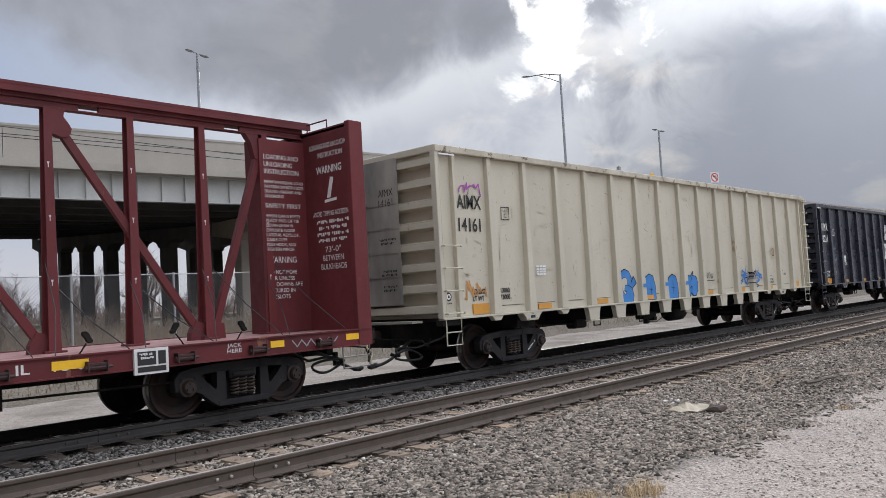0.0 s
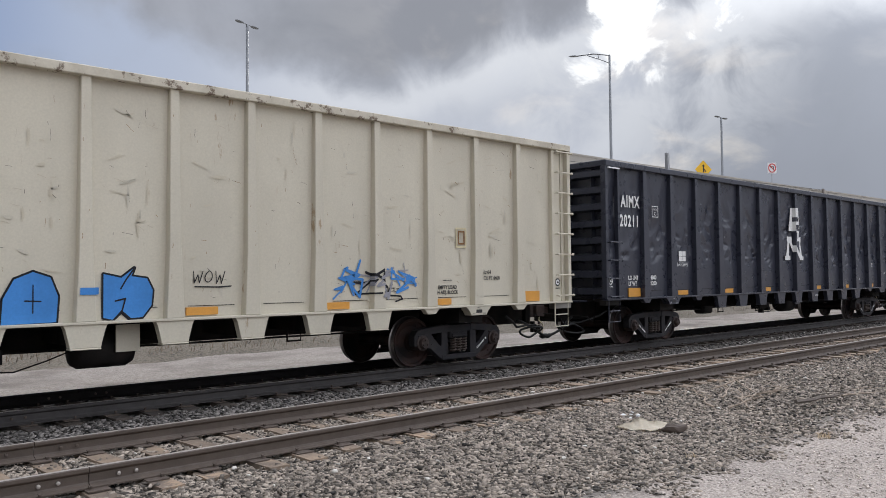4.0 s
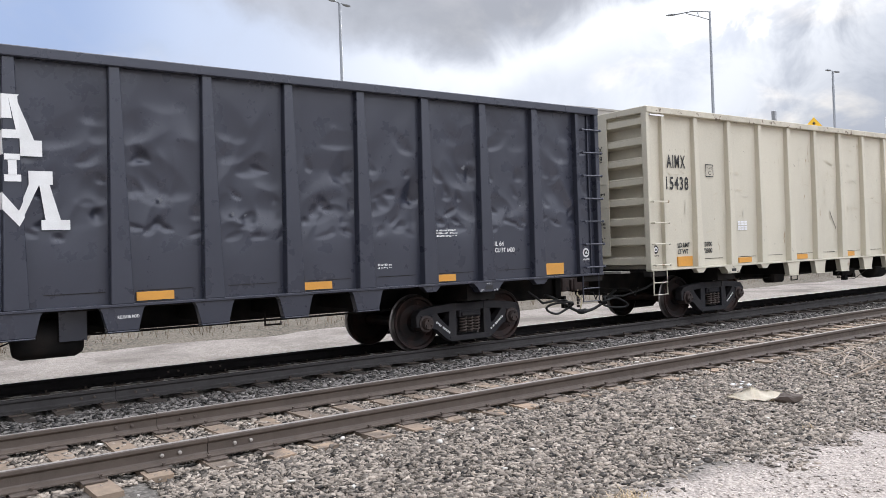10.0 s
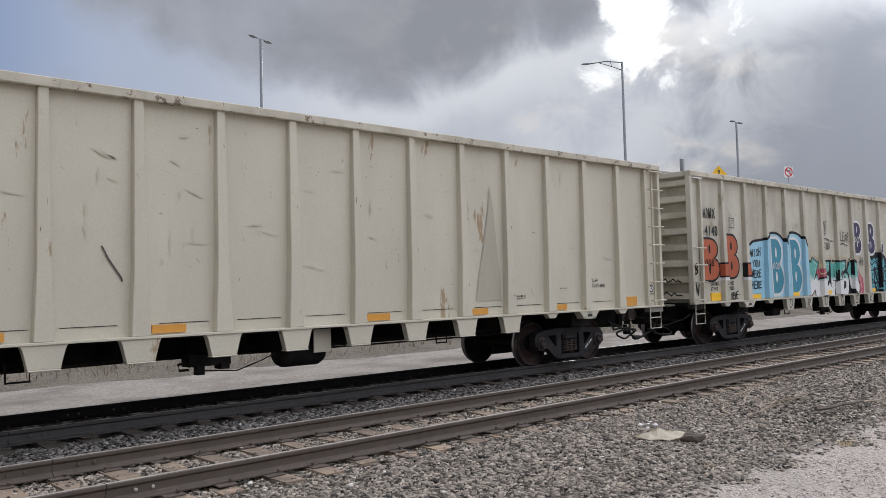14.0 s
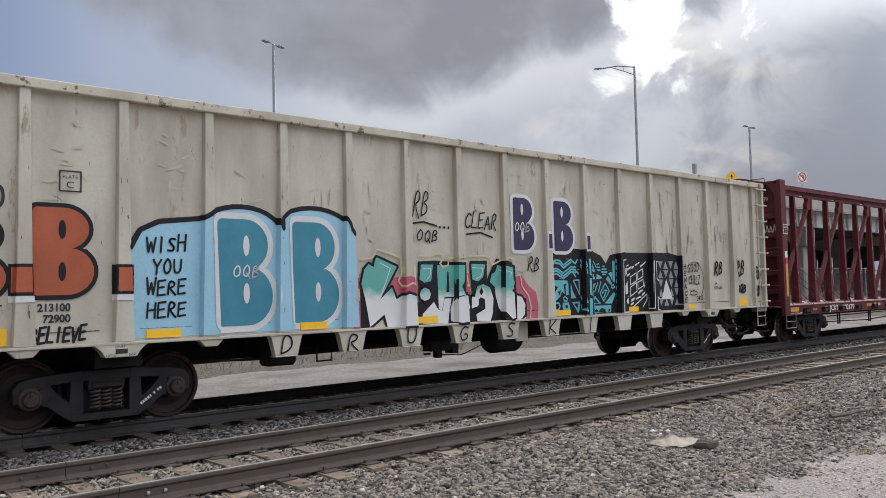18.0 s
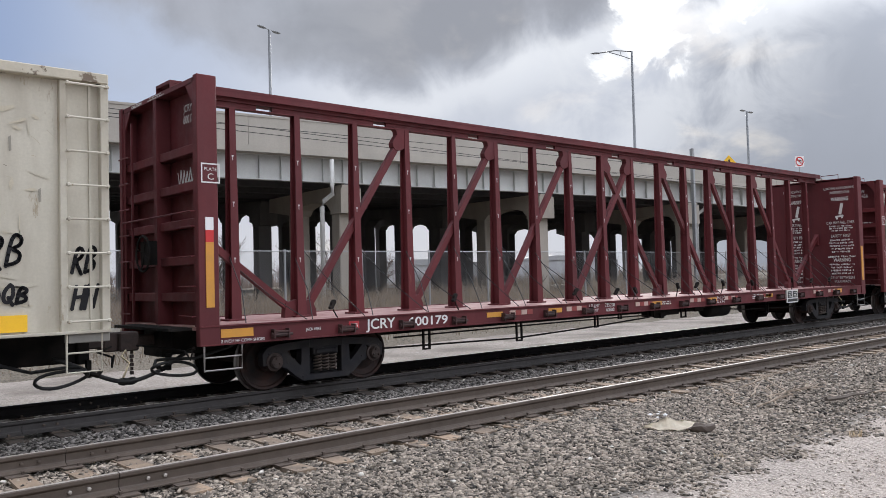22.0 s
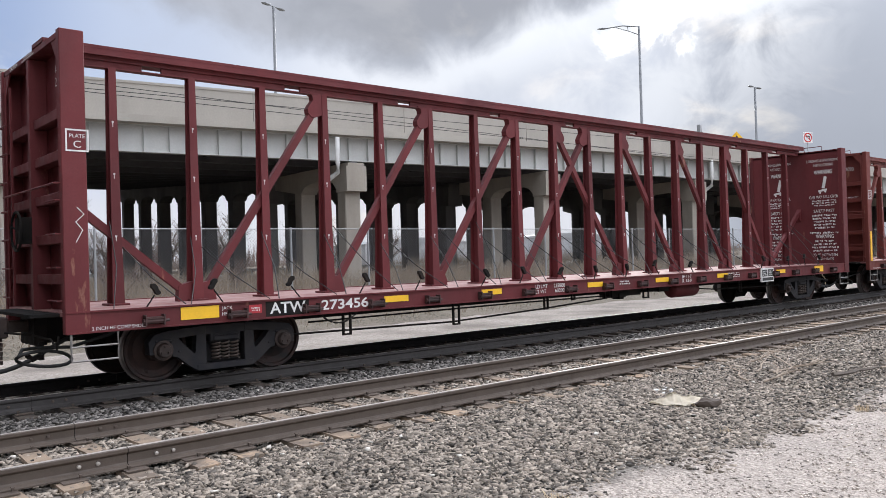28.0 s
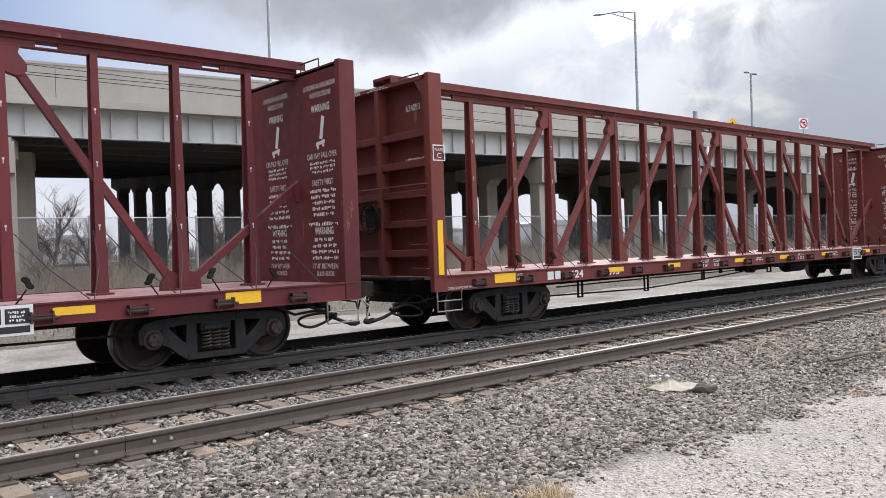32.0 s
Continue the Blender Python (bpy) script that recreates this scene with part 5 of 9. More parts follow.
def centerbeam(label, x, paint, seed, reflect, pitch=1.202, shift=0.0):
    car = root("centerbeam_car", label, "railway car", "freight cars of the train", x, TRACK_Y, 0)
    rng = random.Random(seed)
    zf, zs, zt = 1.07, 0.82, 4.59
    half = 1.475
    part("deck", boxed(-C_HALF, C_HALF, -half + 0.02, half - 0.02, zf - 0.05, zf), M["deck"], car, "scuffed steel deck")
    for s in (-1, 1):
        bm = bmesh.new()
        rim, lip = half + 0.033, half - 0.11
        profile_x(bm, [(s * y, z) for y, z in ((lip, zs - 0.015), (rim, zs - 0.015), (rim, zs + 0.003), (half, zs + 0.003), (half, zf - 0.006), (rim, zf - 0.006), (rim, zf + 0.014), (half - 0.05, zf + 0.014),
                                               (half - 0.05, zf - 0.006), (half - 0.02, zf - 0.006), (half - 0.02, zs + 0.003), (lip, zs + 0.003))], -C_HALF, C_HALF)
        part("side_sill", bm, paint, car)
    part("centre_sill", boxed(-10.4, 10.4, -0.32, 0.32, 0.66, 1.02), M["under"], car)
    for k in range(-8, 9):
        part("crossbearer", boxed(k * 1.2 - 0.05, k * 1.2 + 0.05, -half + 0.03, half - 0.03, 0.84, 1.02), M["under"], car)
    # posts of the centre partition: rolled H sections that narrow upwards on a base plate
    levels = [(zf + 0.03, 0.085, 0.130), (zf + 1.0, 0.070, 0.108), (zt - 0.08, 0.052, 0.074)]
    ym = -0.12
    bm = bmesh.new()
    rolled_post(bm, levels)
    post = mesh_of("post", bm, paint)
    base_plate = mesh_of("base_plate", boxed(-0.15, 0.15, -0.16, 0.16, zf, zf + 0.03), paint, bevel=0.006)
    # key-shaped strap holes down the post's face: solid pale shapes painted as sky showing through
    xs = [shift + pitch * (k - 8.5) for k in range(18)]
    bm = bmesh.new()
    prism(bm, [(0.002, -0.055), (0.012, -0.055), (0.012, -0.006), (0.022, 0.008), (0.022, 0.026), (-0.008, 0.026), (-0.008, 0.008), (0.002, -0.006)], -0.004, 0.012)
    hole = mesh_of("strap_hole", bm, M["key_sky"])
    slot = mesh_of("bolt_slot", boxed(-0.007, 0.007, -0.003, 0.010, -0.03, 0.03), M["under"])
    for n, px in enumerate(xs):
        p = place("post", post, car, px, ym)
        place("base_plate", base_plate, p)
        for k, z in enumerate((2.05, 2.95, 3.7)):
            d = 0.108 + (zf + 1.0 - z) * (0.022 if z < zf + 1.0 else 0.0140)
            place("strap_hole", hole, p, -0.018, -d, z)
            if (n + k) % 2:
                place("bolt_slot", slot, p, 0.022, -d + 0.004, z - 0.34)
    # diagonals with rounded gusset plates, mirrored about the middle
    for s in (-1, 1):
        deep = 0.052 if s < 0 else 0.046
        for i in (1, 3, 5, 7):
            lo, hi = (xs[i], xs[i + 2]) if s < 0 else (xs[17 - i], xs[15 - i])
            d = 1 if hi > lo else -1
            bm = bmesh.new()
            strut(bm, (lo + d * 0.10, zf + 0.06), (hi - d * 0.19, zt - 0.38), 0.115, ym - deep, ym + deep)
            part("diagonal", bm, paint, car)
            bm = bmesh.new()
            outline = [(-0.05, -0.07), (-0.30, -0.07), (-0.235, -0.13), (-0.225, -0.20), (-0.295, -0.29), (-0.335, -0.36), (-0.325, -0.43), (-0.275, -0.485), (-0.20, -0.50), (-0.05, -0.45)]
            prism(bm, [(hi + d * a, zt + b) for a, b in outline], ym - 0.066, ym + 0.066)
            part("gusset", bm, paint, car)
            bm = bmesh.new()
            prism(bm, [(lo + d * 0.06, zf), (lo + d * 0.32, zf), (lo + d * 0.31, zf + 0.12), (lo + d * 0.22, zf + 0.30), (lo + d * 0.06, zf + 0.26)], ym - 0.066, ym + 0.066)
            part("gusset", bm, paint, car)
        # brace from the bulkhead down to the second post, or up to the web plate of the older car
        lo = xs[1] if s < 0 else xs[16]
        top = (s * 10.16, zt - 0.42) if seed == 11 else (s * (C_HALF - 0.30), zf + 1.62)
        bm = bmesh.new()
        strut(bm, (lo + s * 0.12, zf + 0.10), top, 0.115, ym - 0.05, ym + 0.05)
        part("diagonal", bm, paint, car)
        bm = bmesh.new()
        prism(bm, [(lo + s * 0.06, zf), (lo + s * 0.30, zf), (lo + s * 0.28, zf + 0.24), (lo + s * 0.06, zf + 0.30)], ym - 0.066, ym + 0.066)
        part("gusset", bm, paint, car)
        bm = bmesh.new()
        if seed == 11:
            prism(bm, [(s * 10.13, zt - 0.08), (s * 9.86, zt - 0.08), (s * 9.98, zt - 0.24), (s * 10.06, zt - 0.52), (s * 10.13, zt - 0.56)], ym - 0.066, ym + 0.066)
        else:
            prism(bm, [(s * (C_HALF - 0.24), zf + 1.75), (s * (C_HALF - 0.38), zf + 1.60), (s * (C_HALF - 0.34), zf + 1.38), (s * (C_HALF - 0.24), zf + 1.34)], ym - 0.066, ym + 0.066)
        part("gusset", bm, paint, car)
    # top chord: a wide plate with turned-down edges
    bm = bmesh.new()
    box(bm, -C_HALF + 0.12, C_HALF - 0.12, -0.27, 0.27, 4.735, 4.785)
    for s in (-1, 1):
        box(bm, -C_HALF + 0.12, C_HALF - 0.12, min(s * 0.27, s * 0.25), max(s * 0.27, s * 0.25), 4.65, 4.74)
    box(bm, -C_HALF + 0.24, C_HALF - 0.24, -0.18, 0.07, 4.595, 4.736)
    # the lower lip is broken by slots between each pair of posts
    slots = [p + 0.6 for p in xs[:-1]][::2]
    ends = [-C_HALF + 0.24] + [q for p in slots for q in (p - 0.15, p + 0.15)] + [C_HALF - 0.24]
    for p, q in zip(ends[::2], ends[1::2]):
        box(bm, p, q, -0.145, -0.095, 4.505, 4.596)
    box(bm, -C_HALF + 0.24, C_HALF - 0.24, -0.19, -0.05, 4.49, 4.506)
    part("top_chord", bm, paint, car)
    # bulkheads
    for s in (-1, 1):
        xo, xi = s * C_HALF, s * (C_HALF - 0.26)
        lo_x, hi_x = min(xo, xi), max(xo, xi)
        part("bulkhead_sheet", boxed(min(xi, xi + s * 0.03), max(xi, xi + s * 0.03), -half + 0.01, half - 0.01, zf, zt - 0.03), paint, car)
        for y in (-1, 1):
            ya, yb = sorted((y * (half + 0.02), y * (half - 0.10)))
            bm = bmesh.new()
            box(bm, lo_x - 0.02, hi_x + 0.02, ya, yb, zs - 0.02, zt + 0.02)
            box(bm, min(xo, xo - s * 0.02) - 0.0, max(xo, xo - s * 0.02), min(y * (half - 0.10), y * (half - 0.18)), max(y * (half - 0.10), y * (half - 0.18)), zf, zt)
            part("corner_post", bm, paint, car, bevel=0.015)
        part("bulkhead_cap", boxed(lo_x, hi_x, -half + 0.1, half - 0.1, zt - 0.07, zt), paint, car)
        for y in (0.05,):
            part("bulkhead_rib", boxed(min(xo, xi + s * 0.03), max(xo, xi + s * 0.03), y - 0.06, y + 0.06, zf, zt - 0.07), paint, car, bevel=0.008)
        for k in range(5):
            z = zf + 0.35 + k * 0.53
            part("bulkhead_rib", boxed(min(xi + s * 0.03, xo - s * 0.05), max(xi + s * 0.03, xo - s * 0.05), -half + 0.1, half - 0.1, z, z + 0.13), paint, car, bevel=0.008)
        for y in (-1, 1):
            bm = bmesh.new()
            vs = [[bm.verts.new((xx, y * a, z)) for a, z in ((half - 0.10, zt - 0.06), (half - 0.42, zt - 0.06), (half - 0.10, zt - 0.46))] for xx in (xo - s * 0.01, xo - s * 0.03)]
            bm.faces.new(vs[0]), bm.faces.new(vs[1][::-1])
            for k in range(3):
                bm.faces.new((vs[0][k], vs[1][k], vs[1][(k + 1) % 3], vs[0][(k + 1) % 3]))
            part("corner_gusset", bm, paint, car)
        for y in (1.38, 0.95):
            part("ladder_stile", boxed(min(xo, xo + s * 0.03), max(xo, xo + s * 0.03), y - 0.02, y + 0.02, zf + 0.02, zt - 0.3), paint, car)
        # rungs on the end near the corner
        for k in range(7):
            z = zf + 0.15 + 0.42 * k
            if k < 4:
                bm = bmesh.new()
                tube(bm, [(xo, -1.38, z), (xo + s * 0.07, -1.38, z), (xo + s * 0.07, -0.95, z), (xo, -0.95, z)], 0.012, 6)
                part("ladder_rung", bm, paint, car)
            bm = bmesh.new()
            tube(bm, [(xo, 1.38, z), (xo + s * 0.07, 1.38, z), (xo + s * 0.07, 0.95, z), (xo, 0.95, z)], 0.012, 6)
            part("ladder_rung", bm, paint, car)
        bm = bmesh.new()
        tube(bm, [(xo, -1.40, zf + 1.62), (xo + s * 0.08, -1.40, zf + 1.62), (xo + s * 0.08, 1.2, zf + 1.62)], 0.014, 6)
        part("grab_rail", bm, paint, car)
        bm = bmesh.new()
        tube(bm, [(xi, -0.9, zt), (xi, -0.9, zt + 0.13), (xi, -0.35, zt + 0.13), (xi, -0.35, zt)], 0.013, 6)
        part("grab_rail", bm, paint, car)
        coupling(car, C_HALF - 0.05, s, paint, 9.4)
        part("end_step", boxed(min(xo, xo + s * 0.34), max(xo, xo + s * 0.34), -1.2, 0.9, 1.02, 1.06), M["under"], car)
        stirrup(car, s * (C_HALF - 0.05), s * (C_HALF - 0.62), -half + 0.0, zs, 0.46, M["worn_steel"])
        # handbrake wheel on the leading end
        if s < 0:
            bm = bmesh.new()
            pts = [(xo - 0.16, 0.15 + 0.27 * math.cos(a), 2.15 + 0.27 * math.sin(a)) for a in (k * math.tau / 20 for k in range(21))]
            tube(bm, pts, 0.018, 6)
            for k in range(4):
                a = k * math.pi / 2 + 0.3
                tube(bm, [(xo - 0.13, 0.15, 2.15), (xo - 0.16, 0.15 + 0.27 * math.cos(a), 2.15 + 0.27 * math.sin(a))], 0.012, 5)
            box(bm, xo - 0.14, xo, 0.0, 0.30, 1.98, 2.34)
            part("handbrake", bm, M["under"], car, "black handbrake wheel")
    # winches along the sill, with their straps up to the posts
    winch = bmesh.new()
    box(winch, -0.13, 0.13, -half - 0.10, -half - 0.0, 0.93, 0.955)
    for sx in (-0.13, 0.115):
        box(winch, sx, sx + 0.018, -half - 0.11, -half, 0.845, 0.985)
    tube(winch, [(-0.15, -half - 0.06, 0.90), (0.15, -half - 0.06, 0.90)], 0.036, 8)
    tube(winch, [(0.10, -half - 0.06, 0.90), (0.20, -half - 0.06, 0.90)], 0.022, 6)
    winch = mesh_of("winch", winch, M["winch"])
    # a bent claw hook on each loose cable, with a short chain down to the deck
    hook = bmesh.new()
    prism(hook, [(-0.060, 0.005), (-0.015, -0.005), (0.020, 0.020), (0.030, 0.075), (0.075, 0.100), (0.070, 0.150), (0.020, 0.155), (-0.020, 0.115), (-0.025, 0.060), (-0.065, 0.040)], -0.03, 0.03)
    hook = mesh_of("strap_hook", hook, M["under"], bevel=0.008)
    chain = bmesh.new()
    for k in range(6):
        tube(chain, [(0.02 + 0.022 * k, 0.0 if k % 2 else -0.008, -0.004 - 0.030 * k), (0.048 + 0.022 * k, 0.0 if k % 2 else 0.008, -0.042 - 0.030 * k)], 0.011, 5)
    chain = mesh_of("chain", chain, M["under"])
    for i in range(18):
        wx = xs[i] + 0.02 + rng.uniform(-0.03, 0.03)
        place("winch", winch, car, wx)
        if rng.random() < 0.8:
            o = place("strap_hook", hook, car, wx + rng.uniform(-0.25, 0.35), -half + rng.uniform(0.22, 0.34), zf + rng.uniform(0.12, 0.20), rng.choice((0, 180)) + rng.uniform(-25, 25))
            place("chain", chain, o)
        # the loose cables run from mid-post down to the winch and hook
        for d in (-1, 1):
            bm = bmesh.new()
            z1 = zf + rng.uniform(0.8, 1.25)
            foot = wx + d * rng.uniform(0.42, 0.62)
            if abs(foot) > C_HALF - 0.4:
                part("tie_down_cable", boxed(xs[i] - 0.004, xs[i] + 0.004, -0.19, -0.182, zf + 0.3, z1), M["hose"], car)
                continue
            mid = Vector(((xs[i] + foot) / 2, -0.85, zf + (z1 - zf) * 0.46))
            tube(bm, [(xs[i] + d * 0.09, -0.20, z1), mid, (foot, -half + 0.10, zf + 0.02)], 0.008, 5)
            part("tie_down_cable", bm, M["hose"], car)
    # brake rods slung low below the sill, with their hangers
    bm = bmesh.new()
    tube(bm, [(-8.2, -1.0, 0.50), (-4.6, -1.0, 0.44), (-2.1, -1.0, 0.52), (0.0, -1.0, 0.62)], 0.018, 6)
    tube(bm, [(-7.6, -1.0, 0.66), (-2.9, -1.0, 0.68), (-0.1, -1.0, 0.67)], 0.016, 6)
    tube(bm, [(1.2, -1.0, 0.72), (2.4, -1.0, 0.74), (4.4, -1.0, 0.60), (8.2, -1.0, 0.54)], 0.018, 6)
    part("brake_rod", bm, M["under"], car)
    for hx, z0, w in ((-6.9, 0.42, 0.07), (-4.5, 0.40, 0.07), (-2.05, 0.52, 0.05), (-1.2, 0.66, 0.045), (-0.05, 0.64, 0.08), (1.38, 0.56, 0.10), (5.6, 0.48, 0.07)):
        bm = bmesh.new()
        for dx in (-w, w):
            box(bm, hx + dx - 0.018, hx + dx + 0.018, -1.06, -1.03, z0, 0.84)
        box(bm, hx - w - 0.018, hx + w + 0.018, -1.06, -1.03, z0 - 0.02, z0 + 0.01)
        part("rod_hanger", bm, M["under"], car)
    bm = bmesh.new()
    lathe(bm, [(0.02, -0.55), (0.17, -0.52), (0.21, -0.45), (0.21, 0.45), (0.17, 0.52), (0.02, 0.55)], 16, "x")
    o = part("air_reservoir", bm, paint if seed == 7 else M["under"], car, "air reservoir tank", smooth=True)
    o.location = (3.0, -0.95, 0.69)
    bm = bmesh.new()
    box(bm, 0.05, 0.55, -1.10, -0.75, 0.62, 0.80)
    box(bm, 0.55, 1.10, -1.10, -0.80, 0.64, 0.84)
    box(bm, 0.25, 0.40, -1.15, -0.95, 0.58, 0.70)
    box(bm, 1.9, 2.3, -1.05, -0.85, 0.66, 0.84)
    tube(bm, [(1.1, -1.0, 0.70), (1.7, -1.0, 0.70), (2.4, -0.98, 0.74)], 0.03, 6)
    part("brake_valve", bm, M["under"], car)
    for s in (-1, 1):
        truck(car, s * 9.05)
    for rx, w, h, mat in reflect:
        part("reflector", boxed(rx - w / 2, rx + w / 2, -half - 0.012, -half + 0.0, (zs + zf) / 2 + 0.02 - h / 2, (zs + zf) / 2 + 0.02 + h / 2), M[mat], car)
    return car


std = [(-9.6, 0.55, 0.17), (-6.2, 0.5, 0.1), (-4.0, 0.5, 0.1), (-1.0, 0.5, 0.1), (1.4, 0.5, 0.1), (4.0, 0.5, 0.1), (7.0, 0.5, 0.1), (9.3, 0.55, 0.17)]
orange = [(x, w, h, "reflector_bright") for x, w, h in std]
dull = [(x, w, h, "reflector") for x, w, h in ((-10.78, 0.5, 0.12), (-5.6, 0.4, 0.09), (-3.9, 0.4, 0.09), (-0.4, 0.4, 0.09), (2.0, 0.4, 0.09), (4.9, 0.4, 0.09), (9.3, 0.5, 0.12))]
early = [(6.335, 0.45, 0.11, "reflector_bright"), (9.42, 0.25, 0.10, "reflector_bright"), (11.01, 0.46, 0.10, "reflector_bright"), (1.4, 0.45, 0.10, "reflector_bright"), (3.6, 0.45, 0.10, "reflector_bright")]
CARS = []
CARS.append((-59.05, centerbeam("maroon centerbeam lumber car, empty, with white-lettered bulkhead", 0, M["maroon"], 11, early, 1.2, 0.05)))
CARS.append((-36.25, gondola("high-sided beige steel gondola with blue sprayed letters along its sill", 0, 4.37, M["beige"], 0.026, 2, M["beige"])))
CARS.append((-15.41, gondola("high-sided black steel gondola with dented panels and a white emblem", 0, 4.20, M["black"], 0.14, 3, M["black"])))
CARS.append((5.56, gondola("plain high-sided beige steel gondola, scratched, with one dark stain", 0, 4.37, M["beige"], 0.026, 4, M["beige"])))
CARS.append((26.47, gondola("weathered beige steel gondola covered in colourful graffiti", 0, 4.37, M["beige_old"], 0.034, 5, M["beige_old"])))
CARS.append((48.86, centerbeam("dark maroon centerbeam lumber car, empty, with red and white reflectors", 0, M["maroon_dark"], 6, dull, shift=0.065)))
CARS.append((73.12, centerbeam("maroon centerbeam lumber car, empty, with yellow reflectors", 0, M["maroon"], 7, orange, shift=-0.05)))
CARS.append((97.36, centerbeam("brick-red centerbeam lumber car, empty, with a yellow-striped corner", 0, M["maroon_red"], 8, orange, shift=-0.10)))
CARS.append((121.6, centerbeam("maroon centerbeam lumber car at the train's tail, empty", 0, M["maroon"], 9, orange)))
# ---- lettering, emblems and sprayed paint ----
LETTERS = []


def letter(car, text, x, z, height, mat, width=None, face="side", depth=0.008, bold=0.0, wrap=False, split=None, name="lettering", tilt=0.0, label=""):
    """Queue a line of letters: x, z is its lower left corner (x runs over y on the end faces)."""
    LETTERS.append((car, text, x, z, height, mat, width, face, depth, bold, wrap, split, name, tilt, label))


def to_face(bm, face, depth):
    """Carry a flat drawing (x along, z up) on to a face of the car."""
    if face == "side":
        m = Matrix.Translation((0, PANEL_Y - depth, 0))
    elif face == "sill":
        m = Matrix.Translation((0, -1.475 - depth, 0))
    elif face == "corner":
        m = Matrix.Translation((0, -1.495 - depth, 0))
    elif face == "foot":
        m = Matrix.Translation((0, RIB_Y - depth, 0))
    elif face == "web":
        m = Matrix.Translation((0, -0.215 - depth, 0))
    else:
        # end faces that look towards -x; the drawing's x runs towards -y
        px = {"end": -G_HALF - depth, "bulk_in": C_HALF - 0.26 - depth, "bulk_out": -C_HALF + 0.225 - depth}[face]
        m = Matrix(((0, 1, 0, px), (-1, 0, 0, 0), (0, 0, 1, 0), (0, 0, 0, 1)))
    bmesh.ops.transform(bm, matrix=m, verts=bm.verts[:])


def over_ribs(bm, depth):
    """Wrap a drawing round the tapered ribs: over the near flank, the face and the far flank."""
    for a, b in rib_edges():
        for e in (a - 0.004, a, b, b + 0.004):
            bmesh.ops.bisect_plane(bm, geom=bm.verts[:] + bm.edges[:] + bm.faces[:], plane_co=(e, 0, 0), plane_no=(1, 0, 0))
    for v in bm.verts:
        for a, b in rib_edges():
            c = (a + b) / 2
            if a - 0.005 < v.co.x < b + 0.005:
                z = v.co.z
                half = 0.085 - (z - 2.03) * 0.0103 if z > 2.03 else 0.085 + (2.03 - z) * 0.0444
                s = 1 if v.co.x > c else -1
                front = a - 0.001 < v.co.x < b + 0.001
                if abs(abs(v.co.x - c) - (b - a) / 2) < 0.005:
                    v.co.x = c + s * (half + 0.25 * depth + 0.001 if front else half * 1.04 + 0.25 * depth + 0.003)
                else:
                    v.co.x = c + (v.co.x - c) * half / ((b - a) / 2)
                if front:
                    v.co.y += RIB_Y - PANEL_Y + (0.03 * min(1.0, (z - 2.03) / 2.24) if z > 2.03 else -0.0112 * (2.03 - z)) - 0.002


def flat(outline, bm=None):
    bm = bm or bmesh.new()
    bm.faces.new([bm.verts.new((x, 0, z)) for x, z in outline])
    return bm


def rect(x0, x1, z0, z1, bm=None):
    return flat([(x0, z0), (x1, z0), (x1, z1), (x0, z1)], bm)


def stroke(points, w, bm=None):
    """A painted line of even width along points."""
    bm = bm or bmesh.new()
    for (x0, z0), (x1, z1) in zip(points, points[1:]):
        d = math.hypot(x1 - x0, z1 - z0) or 1
        cap = w * 0.4 if w <= 0.012 else 0.0
        ex, ez = (x1 - x0) / d * cap, (z1 - z0) / d * cap
        nx, nz = -(z1 - z0) / d * w / 2, (x1 - x0) / d * w / 2
        f = [bm.verts.new((px, -0.0004 * (len(bm.faces) % 8), pz)) for px, pz in ((x0 - ex - nx, z0 - ez - nz), (x1 + ex - nx, z1 + ez - nz), (x1 + ex + nx, z1 + ez + nz), (x0 - ex + nx, z0 - ez + nz))]
        bm.faces.new(f)
    if w > 0.012:
        for x, z in points:
            k = len(bm.faces) % 8
            bm.faces.new([bm.verts.new((x + w * 0.5 * math.cos(a), -0.0004 * k, z + w * 0.5 * math.sin(a))) for a in (j * math.tau / 14 for j in range(14))])
    return bm


